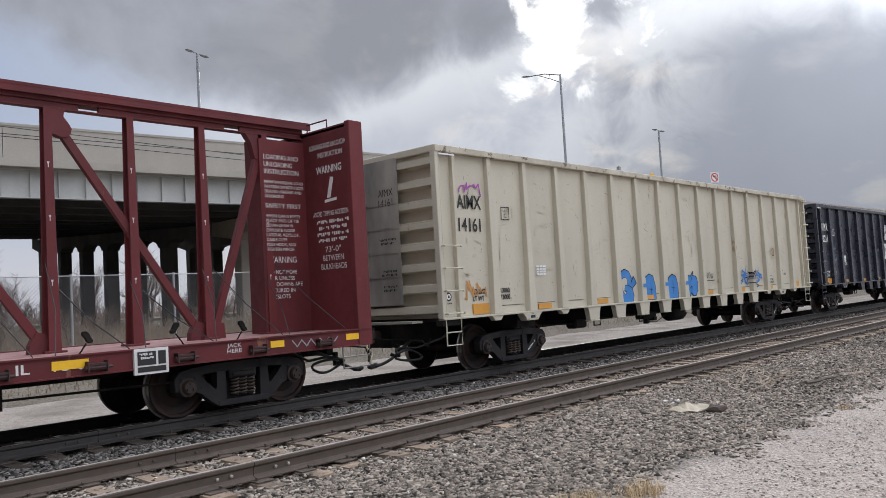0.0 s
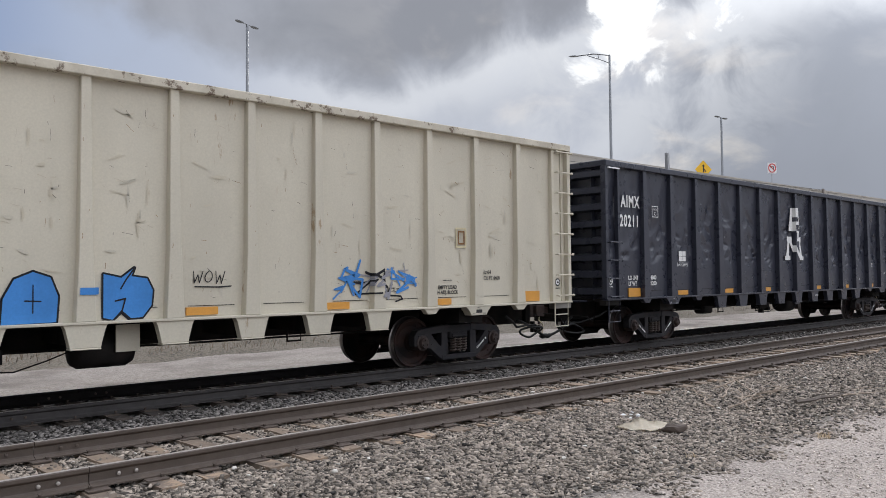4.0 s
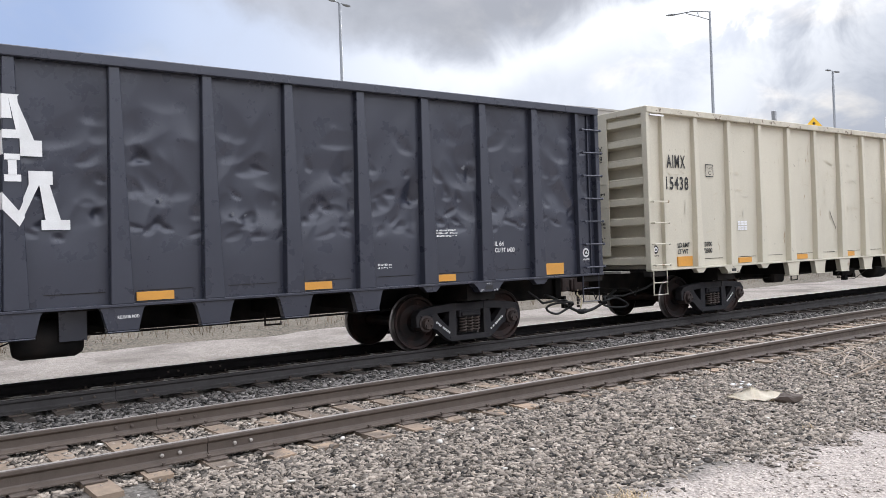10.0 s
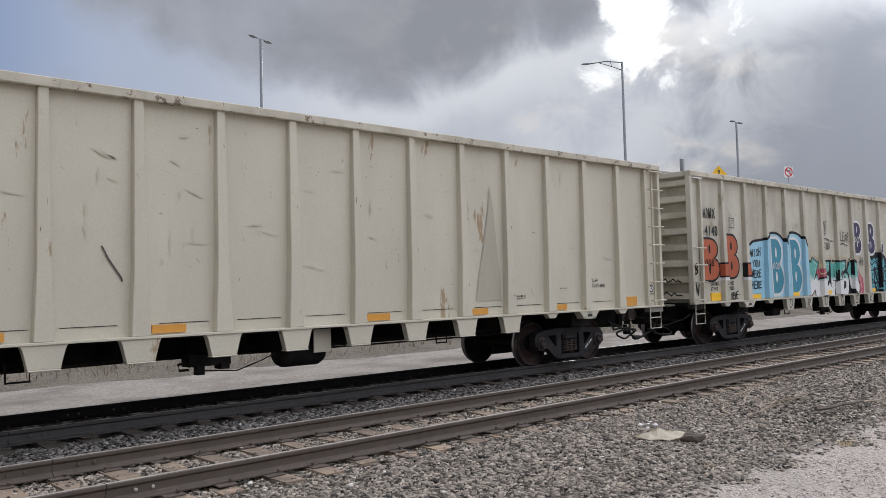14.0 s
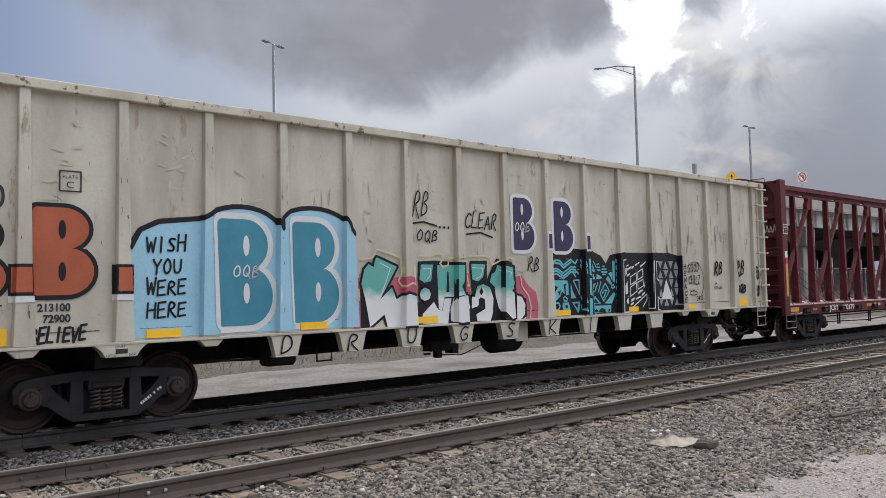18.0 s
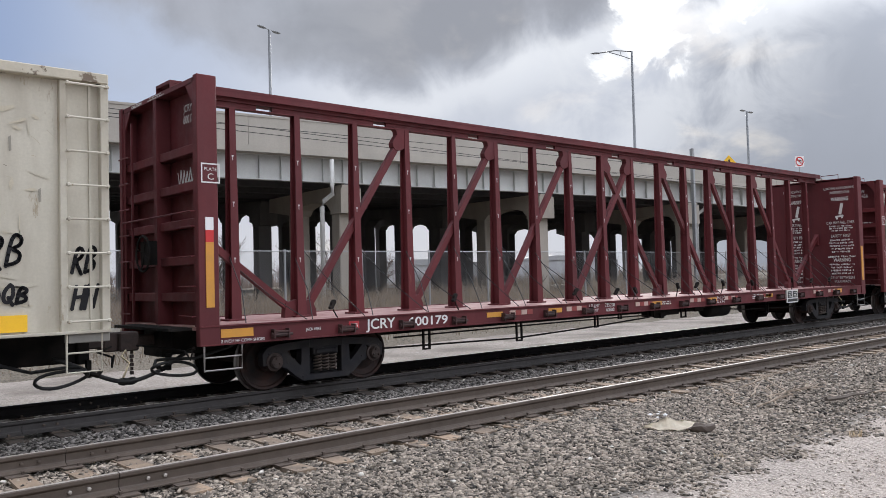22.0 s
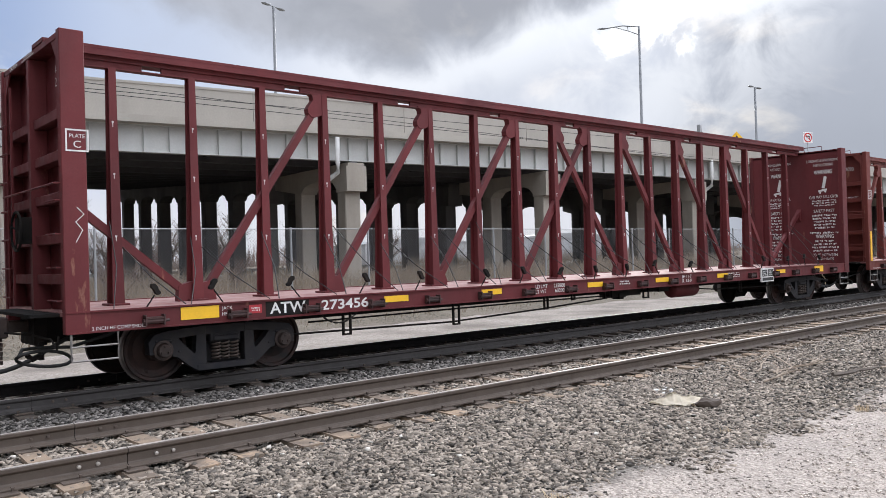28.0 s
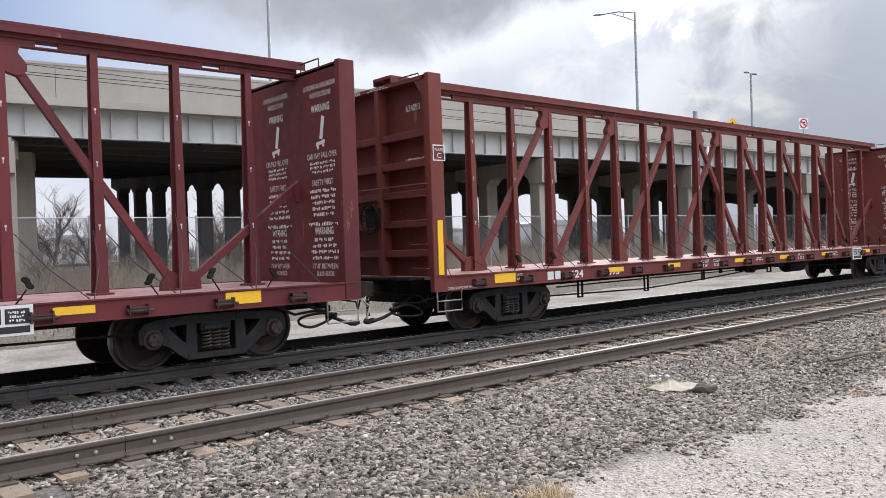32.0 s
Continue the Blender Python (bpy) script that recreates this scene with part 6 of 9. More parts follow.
# hand-drawn capitals, as lines in a unit box
HAND = {"A": (((0, 0), (0.45, 1), (0.95, 0)), ((0.15, 0.38), (0.85, 0.42))), "B": (((0.1, 0), (0.15, 1), (0.75, 0.9), (0.8, 0.65), (0.2, 0.52), (0.85, 0.42), (0.85, 0.12), (0.1, 0.02)),),
        "C": (((0.95, 0.85), (0.5, 1), (0.08, 0.6), (0.15, 0.15), (0.55, 0), (0.95, 0.18)),), "D": (((0.1, 0), (0.15, 1), (0.7, 0.85), (0.9, 0.45), (0.65, 0.1), (0.1, 0)),),
        "E": (((0.9, 1), (0.1, 0.95), (0.05, 0), (0.9, 0.05)), ((0.1, 0.5), (0.75, 0.55))), "F": (((0.9, 1), (0.1, 0.95), (0.05, 0)), ((0.1, 0.5), (0.7, 0.55))),
        "G": (((0.9, 0.85), (0.5, 1), (0.08, 0.55), (0.3, 0.02), (0.85, 0.1), (0.9, 0.45), (0.55, 0.45)),), "H": (((0.1, 1), (0.05, 0)), ((0.95, 1), (0.9, 0)), ((0.08, 0.5), (0.92, 0.55))),
        "I": (((0.5, 1), (0.45, 0)),), "K": (((0.1, 1), (0.08, 0)), ((0.9, 1), (0.12, 0.45), (0.95, 0))), "L": (((0.15, 1), (0.05, 0.04), (0.9, 0.02)),),
        "N": (((0.05, 0), (0.1, 1), (0.85, 0.05), (0.95, 1)),), "O": (((0.5, 1), (0.08, 0.65), (0.15, 0.15), (0.55, 0), (0.92, 0.35), (0.8, 0.85), (0.5, 1)),),
        "Q": (((0.5, 1), (0.08, 0.65), (0.15, 0.15), (0.55, 0), (0.92, 0.35), (0.8, 0.85), (0.5, 1)), ((0.55, 0.3), (1.0, -0.1))), "R": (((0.08, 0), (0.15, 1), (0.8, 0.9), (0.75, 0.58), (0.18, 0.48), (0.95, -0.05)),),
        "S": (((0.9, 0.9), (0.45, 1), (0.12, 0.75), (0.8, 0.4), (0.7, 0.05), (0.08, 0.1)),), "U": (((0.08, 1), (0.12, 0.15), (0.5, 0), (0.88, 0.2), (0.92, 1)),), "V": (((0.05, 1), (0.45, 0), (0.95, 1)),),
        "W": (((0, 1), (0.22, 0), (0.5, 0.7), (0.75, 0), (1.0, 1)),), "Y": (((0.05, 1), (0.5, 0.5), (0.95, 1)), ((0.5, 0.5), (0.45, 0))), "Z": (((0.05, 0.95), (0.9, 1), (0.08, 0.03), (0.95, 0.05)),),
        "0": (((0.5, 1), (0.1, 0.5), (0.5, 0), (0.9, 0.5), (0.5, 1)),), "1": (((0.5, 1), (0.5, 0)),), "2": (((0.1, 0.8), (0.5, 1), (0.85, 0.75), (0.1, 0.02), (0.95, 0.05)),), "6": (((0.8, 0.95), (0.3, 0.8), (0.1, 0.3), (0.4, 0), (0.85, 0.15), (0.75, 0.45), (0.15, 0.3)),), "4": (((0.7, 0), (0.7, 1), (0.05, 0.35), (0.95, 0.35)),)}


def rounded(line):
    """Cut the corners of a line, keeping its ends."""
    pts = [line[0]]
    for (xa, za), (xb, zb) in zip(line, line[1:]):
        pts += [(xa * 0.75 + xb * 0.25, za * 0.75 + zb * 0.25), (xa * 0.25 + xb * 0.75, za * 0.25 + zb * 0.75)]
    return pts + [line[-1]]


def hand(car, text, x, z, height, mat, width, thick, depth=0.008, face="side", lean=0.12, seed=0, wrap=False, name="sprayed_tag"):
    """A sprayed word in uneven hand-drawn capitals."""
    rng = random.Random(seed + len(text))
    bm = bmesh.new()
    step = width / len(text)
    for k, ch in enumerate(text):
        h, dz = height * rng.uniform(0.9, 1.12), rng.uniform(-0.08, 0.08) * height
        for line in HAND[ch]:
            if ch in "BCDGOQRSU026":
                line = rounded(rounded(line))
            stroke([(x + step * (k + 0.84 * a) + lean * b * h, z + dz + b * h) for a, b in line], thick, bm)
    return paint_on(car, bm, mat, face, depth, wrap, name)


def bubble_b(x0, x1, z0, z1, grow=0.0):
    """A fat two-lobed letter with rounded corners."""
    w, h = x1 - x0, z1 - z0
    waist = z0 + h * 0.53
    rl, ru = h * 0.28 + grow, h * 0.25 + grow
    low = oval(x0 + w * 0.55, z0 + h * 0.28, w * 0.45 + grow, rl, 14, -math.pi / 2, math.asin(min(0.98, (waist - 0.004 - z0 - h * 0.28) / rl)))
    up = oval(x0 + w * 0.50, z0 + h * 0.75, w * 0.42 + grow, ru, 14, -math.asin(min(0.98, (z0 + h * 0.75 - waist) / ru)), math.pi / 2)
    return flat(low + up + oval(x0 + w * 0.10, z1 - w * 0.10, w * 0.10 + grow, w * 0.10 + grow, 4, math.pi / 2, math.pi) + oval(x0 + w * 0.10, z0 + w * 0.10, w * 0.10 + grow, w * 0.10 + grow, 4, math.pi, math.pi * 1.5))


def fade(name, low, high, z0, z1):
    """Two sprayed colours that run into each other between two heights."""
    m = material(name, high, 0.55, other=tuple(c * 0.9 for c in high), amount=0.5, scale=3, grain=30, bump=0.0)
    nt = m.node_tree
    N, L = nt.nodes.new, nt.links.new
    bs = nt.nodes["Principled BSDF"]
    inward = bs.inputs["Base Color"].links[0].from_socket
    tc = N("ShaderNodeTexCoord").outputs["Object"]
    sep, no, add, mr, mx = N("ShaderNodeSeparateXYZ"), N("ShaderNodeTexNoise"), N("ShaderNodeMath"), N("ShaderNodeMapRange"), N("ShaderNodeMix")
    L(tc, sep.inputs[0]), L(tc, no.inputs["Vector"])
    no.inputs["Scale"].default_value, no.inputs["Detail"].default_value = 5.0, 5.0
    add.operation = "MULTIPLY_ADD"
    L(no.outputs["Fac"], add.inputs[0])
    add.inputs[1].default_value = 0.35
    L(sep.outputs[2], add.inputs[2])
    mr.inputs[1].default_value, mr.inputs[2].default_value = z0 + 0.17, z1 + 0.17
    L(add.outputs[0], mr.inputs[0])
    mx.data_type = "RGBA"
    L(mr.outputs[0], mx.inputs[0])
    mx.inputs[6].default_value = (*low, 1)
    L(inward, mx.inputs[7])
    L(mx.outputs[2], bs.inputs["Base Color"])
    return m


def oval(cx, cz, rx, rz, n=20, a0=0.0, a1=math.tau):
    return [(cx + rx * math.cos(a0 + (a1 - a0) * k / n), cz + rz * math.sin(a0 + (a1 - a0) * k / n)) for k in range(n + (a1 - a0 < 6))]


def paint_on(car, bm, mat, face="side", depth=0.008, wrap=False, name="paint", label=""):
    for f in bm.faces:
        f.normal_update()
        if f.normal.y > 0:
            f.normal_flip()
    to_face(bm, face, depth)
    if wrap:
        over_ribs(bm, depth)
    me = bpy.data.meshes.new(name)
    bm.to_mesh(me)
    bm.free()
    me.materials.append(mat)
    return part(name, me, mat, car, label)


def bars(car, x0, x1, z_top, lines, height, mat, face, seed, depth=0.008, gap=1.6, ragged=0.3):
    """Small print that nobody can read: broken bars in place of its lines."""
    rng = random.Random(seed)
    bm = bmesh.new()
    for k in range(lines):
        z1 = z_top - k * height * gap
        w = (x1 - x0) * (1 - ragged * rng.random())
        a = (x0 + x1 - w) / 2
        x, left = a, rng.randint(2, 7)
        while x < a + w:
            l = height * rng.uniform(0.45, 0.78)
            rect(x, x + l, z1 - height * rng.choice((1.0, 1.0, 0.62)), z1 - height * rng.choice((0.0, 0.0, 0.3)), bm)
            left -= 1
            x += l + height * (0.24 if left else 0.9)
            left = left or rng.randint(2, 7)
    paint_on(car, bm, mat, face, depth, name="small_print")["kind"] = "stuff"


def set_letters():
    """Turn the queued lines into meshes in one go, with the built-in font."""
    made = []
    for spec in LETTERS:
        cu = bpy.data.curves.new("letters", "FONT")
        cu.body, cu.size, cu.offset = spec[1], spec[4] / 0.72, spec[9]
        cu.space_character = 1.22 if spec[4] > 0.25 and spec[7] == "side" and spec[0] in (C_CAR, D_CAR, E_CAR) and spec[2] in (-9.12, -9.08) else 1.0
        ob = bpy.data.objects.new("letters", cu)
        scene.collection.objects.link(ob)
        made.append(ob)
    dg = bpy.context.evaluated_depsgraph_get()
    dg.update()
    meshes = [bpy.data.meshes.new_from_object(ob.evaluated_get(dg)) for ob in made]
    for ob in made:
        cu = ob.data
        bpy.data.objects.remove(ob)
        bpy.data.curves.remove(cu)
    for spec, me in zip(LETTERS, meshes):
        car, text, x, z, height, mat, width, face, depth, bold, wrap, split, name, tilt, label = spec
        bm = bmesh.new()
        bm.from_mesh(me)
        bpy.data.meshes.remove(me)
        lo, hi = min(v.co.x for v in bm.verts), max(v.co.x for v in bm.verts)
        k = width / (hi - lo) if width else 1.0
        for v in bm.verts:
            v.co = (x + (v.co.x - lo) * k + v.co.y * tilt, 0, z + v.co.y)
        if split is None:
            paint_on(car, bm, mat, face, depth, wrap, name, label)
            continue
        # two-tone letters: the part above split takes the second colour
        height_at, second = split
        for keep, colour in ((1, mat), (-1, second)):
            half = bm.copy()
            bmesh.ops.bisect_plane(half, geom=half.verts[:] + half.edges[:] + half.faces[:], plane_co=(0, 0, height_at), plane_no=(0, 0, keep), clear_outer=True)
            paint_on(car, half, colour, face, depth, wrap, name, label)
        bm.free()


def ring(bm, x0, x1, z0, z1, w):
    rect(x0, x1, z0, z0 + w, bm), rect(x0, x1, z1 - w, z1, bm)
    rect(x0, x0 + w, z0 + w, z1 - w, bm), rect(x1 - w, x1, z0 + w, z1 - w, bm)


def plate_c(car, x, z, size, mat, face="side"):
    bm = bmesh.new()
    ring(bm, x, x + size, z, z + size, size * 0.07)
    paint_on(car, bm, mat, face, name="plate_mark")
    letter(car, "PLATE", x + size * 0.17, z + size * 0.62, size * 0.17, mat, size * 0.66, face)
    letter(car, "C", x + size * 0.34, z + size * 0.18, size * 0.32, mat, size * 0.32, face)


def spray(name, base, dark=0.75):
    return material(name, base, 0.55, other=tuple(c * dark for c in base), amount=0.8, scale=2.2, streak=1.5, grain=30, bump=0.0, spec=0.3)


A_CAR, B_CAR, C_CAR, D_CAR, E_CAR, F_CAR, G_CAR, H_CAR, I_CAR = [c for _, c in CARS]
INK, WHT = M["dark_ink"], M["white"]
S = {"orange": spray("sprayed_rust_orange", (0.48, 0.125, 0.06)), "black": spray("sprayed_black", (0.011, 0.011, 0.014)),
     "sky": spray("sprayed_light_blue", (0.36, 0.62, 0.76), 0.9), "teal": spray("sprayed_petrol_blue", (0.07, 0.28, 0.38)),
     "white": spray("sprayed_white", (0.74, 0.74, 0.73), 0.88), "mint": spray("sprayed_mint_green", (0.10, 0.48, 0.40)),
     "pink": spray("sprayed_pink", (0.56, 0.13, 0.19)), "violet": spray("sprayed_dark_violet", (0.055, 0.045, 0.10)),
     "blue": spray("sprayed_blue", (0.06, 0.25, 0.63)), "aqua": spray("sprayed_aqua", (0.17, 0.53, 0.61)),
     "magenta": spray("sprayed_magenta", (0.42, 0.10, 0.45)), "amber": spray("sprayed_amber", (0.66, 0.30, 0.08)),
     "cream": spray("sprayed_cream", (0.70, 0.62, 0.40)), "grey": spray("sprayed_grey", (0.33, 0.33, 0.36))}

# gondola marks
for car, mark, number, load, light, ink, dz in ((B_CAR, "AIMX", "14161", "213000", "73000", INK, 0.0), (C_CAR, "AIMX", "20211", "214800", "71200", WHT, 0.0),
                                                (D_CAR, "AIMX", "15438", "213700", "72300", INK, -0.03), (E_CAR, "AIMX", "14140", "213100", "72900", INK, 0.03)):
    letter(car, mark, -9.08 if car is not B_CAR else -9.14, 3.21 + dz, 0.27, ink, 0.76 if car is C_CAR else 0.60 if car is not B_CAR else 0.72, bold=0.007 if car is not C_CAR else 0.012)
    letter(car, number, -9.12, 2.77 + dz, 0.26, ink, 0.72 if car is not B_CAR else 0.66, bold=0.008 if car is not C_CAR else 0.012)
    plate_c(car, -7.80, 3.02, 0.27, ink)
    letter(car, "LD LMT", -8.82, 1.545, 0.095, ink, 0.40, bold=0.0045)
    letter(car, "LT WT", -8.82, 1.41, 0.095, ink, 0.34, bold=0.0045)
    letter(car, load, -8.04, 1.545, 0.095, ink, 0.38, bold=0.0045)
    letter(car, light, -7.98, 1.41, 0.095, ink, 0.32, bold=0.0045)
    letter(car, mark, 0.06, 3.55, 0.15, ink, 0.42, face="end", depth=0.02)
    letter(car, number, 0.06, 3.36, 0.14, ink, 0.40, face="end", depth=0.02)
    bars(car, 0.02, 0.5, 2.72, 2, 0.045, ink, "end", 3, depth=0.02)
    bars(car, 0.05, 0.5, 2.1, 2, 0.045, ink, "end", 5, depth=0.02)
    bars(car, 0.05, 0.5, 1.80, 2, 0.045, ink, "end", 6, depth=0.02)
    # small inspection label of white cells, and its print
    if car is C_CAR:
        bm = bmesh.new()
        for r in range(2):
            for c in range(2):
                rect(-6.63 + 0.165 * c, -6.475 + 0.165 * c, 1.98 + 0.13 * r, 2.10 + 0.13 * r, bm)
        paint_on(car, bm, WHT, name="inspection_label")
        bars(car, -6.74, -6.2, 1.95, 3, 0.022, ink, "side", 9, ragged=0.1)
    elif car is not E_CAR:
        for k in range(4):
            for c in range(3):
                paint_on(car, rect(-6.70 + 0.12 * c, -6.60 + 0.12 * c, 1.87 + 0.055 * k, 1.91 + 0.055 * k), M["sign_white"], name="inspection_label")
    if car is C_CAR:
        bars(car, 5.86, 6.5, 1.99, 3, 0.028, ink, "side", 10)
    else:
        bars(car, 6.20, 6.46, 1.60, 1, 0.022, ink, "side", 10)
    bars(car, 4.92, 5.2, 1.48, 2, 0.03, ink, "side", 12)
    # round seal by the ladder
    for sx in (-9.52, 9.46) if car is not E_CAR else ():
        paint_on(car, flat(oval(sx, 1.52, 0.085, 0.085)), ink if ink is INK else WHT, name="round_seal")
        paint_on(car, flat(oval(sx, 1.52, 0.055, 0.055)), M["sign_white"] if ink is INK else M["sign_black"], depth=0.012, name="round_seal")
        paint_on(car, flat([(sx - 0.04, 1.50), (sx + 0.04, 1.50), (sx, 1.56)]), ink, depth=0.016, name="round_seal")
        bars(car, sx - 0.1, sx + 0.1, 1.41, 1, 0.03, ink, "side", 13)
    letter(car, "IL 64", 7.27, 1.70, 0.075, ink, 0.20, bold=0.002)
    letter(car, "CU FT 6400", 7.27, 1.59, 0.075, ink, 0.44, bold=0.002)
    # bright drip edge under the top corner
    part("corner_plate", boxed(-9.72, -9.30, RIB_Y - 0.03, RIB_Y, 4.18 if car is not C_CAR else 4.02, 4.21 if car is not C_CAR else 4.05), M["sign_white"], car)
    # jacking pads at the bolsters
    for x in (-7.08, 7.02):
        bm = bmesh.new()
        prism(bm, [(x - 0.36, 1.11), (x + 0.36, 1.11), (x + 0.24, 1.03), (x + 0.20, 0.94), (x - 0.20, 0.94), (x - 0.24, 1.03)], RIB_Y - 0.005, RIB_Y + 0.18)
        part("jacking_pad", bm, M["black"] if car is C_CAR else M["beige_old"] if car is E_CAR else M["beige"], car, bevel=0.008)
        part("pad_slot", boxed(x - 0.075, x + 0.075, RIB_Y - 0.011, RIB_Y, 0.985, 1.045), M["sign_black"], car)
        letter(car, "PULL", x - 0.05, 1.065, 0.026, ink, 0.10, face="foot", depth=0.010)
        letter(car, "LIFT", x - 0.19, 0.955, 0.03, ink, 0.08, face="foot", depth=0.010)
        letter(car, "JACK", x + 0.09, 0.955, 0.03, ink, 0.09, face="foot", depth=0.010)
letter(B_CAR, "EMPTY LOAD", 6.10, 1.435, 0.065, INK, 0.46, bold=0.003)
letter(B_CAR, "1/4 ADJ. BLOCK", 6.05, 1.345, 0.065, INK, 0.55, bold=0.003)

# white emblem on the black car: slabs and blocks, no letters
def emblem_at(x, z):
    return (x * 0.9 + 0.09 if z > 2.92 and abs(x) > 0.09 or z > 2.95 or x == 0.0 else x + 0.005 if z > 2.61 and abs(x) < 0.10 else x * 0.93 + 0.075, z)


bm = bmesh.new()
for pts in ([(-0.455, 3.12), (-0.26, 3.12), (-0.20, 3.63), (-0.35, 3.63)], [(-0.02, 3.12), (0.19, 3.12), (0.01, 3.63), (-0.12, 3.63)], [(-0.233, 3.35), (-0.079, 3.35), (-0.12, 3.63), (-0.20, 3.63)],
            [(-0.26, 3.12), (-0.02, 3.12), (-0.04, 3.22), (-0.248, 3.22)], [(-0.70, 2.18), (-0.50, 2.18), (-0.46, 2.60), (-0.58, 2.60)], [(0.30, 2.18), (0.48, 2.18), (0.36, 2.60), (0.24, 2.60)],
            [(-0.46, 2.60), (-0.28, 2.60), (-0.02, 2.28), (-0.02, 2.10)], [(-0.02, 2.10), (-0.02, 2.28), (0.12, 2.60), (0.24, 2.60)]):
    flat([emblem_at(*p) for p in pts], bm)
for x0, x1, z0, z1 in ((-0.50, -0.20, 2.93, 3.12), (0.0, 0.28, 2.93, 3.12), (-0.045, 0.045, 2.69, 2.88), (-0.088, 0.088, 2.62, 2.70), (-0.082, 0.082, 2.87, 2.94), (-0.79, -0.40, 2.06, 2.18), (0.25, 0.59, 2.06, 2.18), (-0.62, -0.28, 2.60, 2.76), (0.12, 0.40, 2.60, 2.76)):
    flat([emblem_at(*p) for p in ((x0, z0), (x1, z0), (x1, z1), (x0, z1))], bm)
letter(C_CAR, "RELEASE ROD", G_RIB - 0.07, 0.955, 0.038, WHT, 0.26, face="foot", depth=0.010, bold=0.001)


def over_black_ribs(bm):
    """Wrap the emblem round the tapered ribs, with paint on their flanks too."""
    for a, b in rib_edges():
        for e in (a - 0.004, a, b, b + 0.004):
            bmesh.ops.bisect_plane(bm, geom=bm.verts[:] + bm.edges[:] + bm.faces[:], plane_co=(e, 0, 0), plane_no=(1, 0, 0))
    for v in bm.verts:
        for a, b in rib_edges():
            c = (a + b) / 2
            if a - 0.005 < v.co.x < b + 0.005:
                half = 0.114 - (v.co.z - 2.03) * 0.0232
                s = 1 if v.co.x > c else -1
                front = a - 0.001 < v.co.x < b + 0.001
                if abs(abs(v.co.x - c) - (b - a) / 2) < 0.005:
                    v.co.x = c + s * (half + (0.004 if front else 0.008))
                if front:
                    v.co.y = RIB_Y + 0.03 * min(1.0, max(0.0, (v.co.z - 2.03) / 2.07)) - 0.006 - PANEL_Y


over_black_ribs(bm)
paint_on(C_CAR, bm, M["white"], name="emblem", label="large white slab emblem")

# blue sprayed domes and letters along the first gondola
BLUES = ([(-3.34, 1.74), (-3.25, 1.87), (-3.07, 1.93), (-2.87, 1.87), (-2.77, 1.72), (-2.80, 1.57), (-2.66, 1.74), (-2.54, 1.59), (-2.75, 1.47), (-2.69, 1.28), (-2.75, 1.13), (-3.34, 1.13)],
         [(-2.15, 1.13), (-2.14, 1.48), (-2.03, 1.72), (-1.85, 1.79), (-1.66, 1.73), (-1.57, 1.50), (-1.56, 1.15)],
         [(-0.94, 1.13), (-0.92, 1.44), (-0.80, 1.67), (-0.59, 1.76), (-0.39, 1.69), (-0.30, 1.46), (-0.32, 1.14)], [(0.25, 1.73), (0.48, 1.68), (0.65, 1.81), (0.61, 1.70), (0.82, 1.67), (0.90, 1.51), (0.88, 1.31), (0.76, 1.16), (0.58, 1.15), (0.48, 1.24), (0.37, 1.14), (0.25, 1.17)])
HOLLOW = [(-3.28, 1.61), (-3.20, 1.70), (-3.07, 1.74), (-2.98, 1.69), (-2.98, 1.55), (-3.09, 1.56), (-3.14, 1.42), (-3.07, 1.39), (-3.09, 1.31), (-3.20, 1.42)]
LINES = ([(-3.14, 1.41), (-3.02, 1.38)], [(-2.97, 1.55), (-2.82, 1.50), (-2.73, 1.45)], [(0.47, 1.54), (0.54, 1.66), (0.65, 1.81)], [(0.40, 1.38), (0.53, 1.41), (0.49, 1.26), (0.38, 1.14)], [(0.48, 1.25), (0.59, 1.15)])
for shape in BLUES:
    paint_on(B_CAR, stroke(shape + shape[:1], 0.05), S["black"], depth=0.008, name="sprayed_outline")
    paint_on(B_CAR, flat(shape), S["blue"], depth=0.012, name="sprayed_paint")
paint_on(B_CAR, stroke(HOLLOW + HOLLOW[:1], 0.028), S["black"], depth=0.014, name="sprayed_outline")
paint_on(B_CAR, flat(HOLLOW), M["beige"], depth=0.017, name="bare_paint")
for shape in LINES:
    paint_on(B_CAR, stroke(shape, 0.02), S["black"], depth=0.019, name="sprayed_line")
for cx in (-1.80, -0.59):
    paint_on(B_CAR, stroke([(cx - 0.09, 1.41), (cx + 0.09, 1.40)], 0.016), S["black"], depth=0.016, name="sprayed_line")
    paint_on(B_CAR, stroke([(cx, 1.26), (cx, 1.60)], 0.014), S["black"], depth=0.018, name="sprayed_line")
for x in (-2.42, -1.24, -0.08):
    paint_on(B_CAR, rect(x, x + 0.27, 1.47, 1.56), S["blue"], depth=0.016, wrap=True, name="sprayed_paint")
hand(B_CAR, "WOW", 1.46, 1.60, 0.17, S["black"], 0.50, 0.014)
paint_on(B_CAR, stroke([(1.5, 1.55), (1.85, 1.54), (2.05, 1.55)], 0.02), INK, name="sprayed_paint")
rng = random.Random(21)
for colour, n in (("blue", 7), ("grey", 4), ("black", 3)):
    bm = bmesh.new()
    for _ in range(n):
        cx, cz = rng.uniform(3.95, 5.45), rng.uniform(1.38, 1.82)
        stroke([(cx + rng.uniform(-0.25, 0.25), cz + rng.uniform(-0.16, 0.18)) for _ in range(6)], rng.uniform(0.02, 0.045), bm)
    paint_on(B_CAR, bm, S[colour], depth=0.008 + 0.003 * n / 7, wrap=True, name="sprayed_scribble")
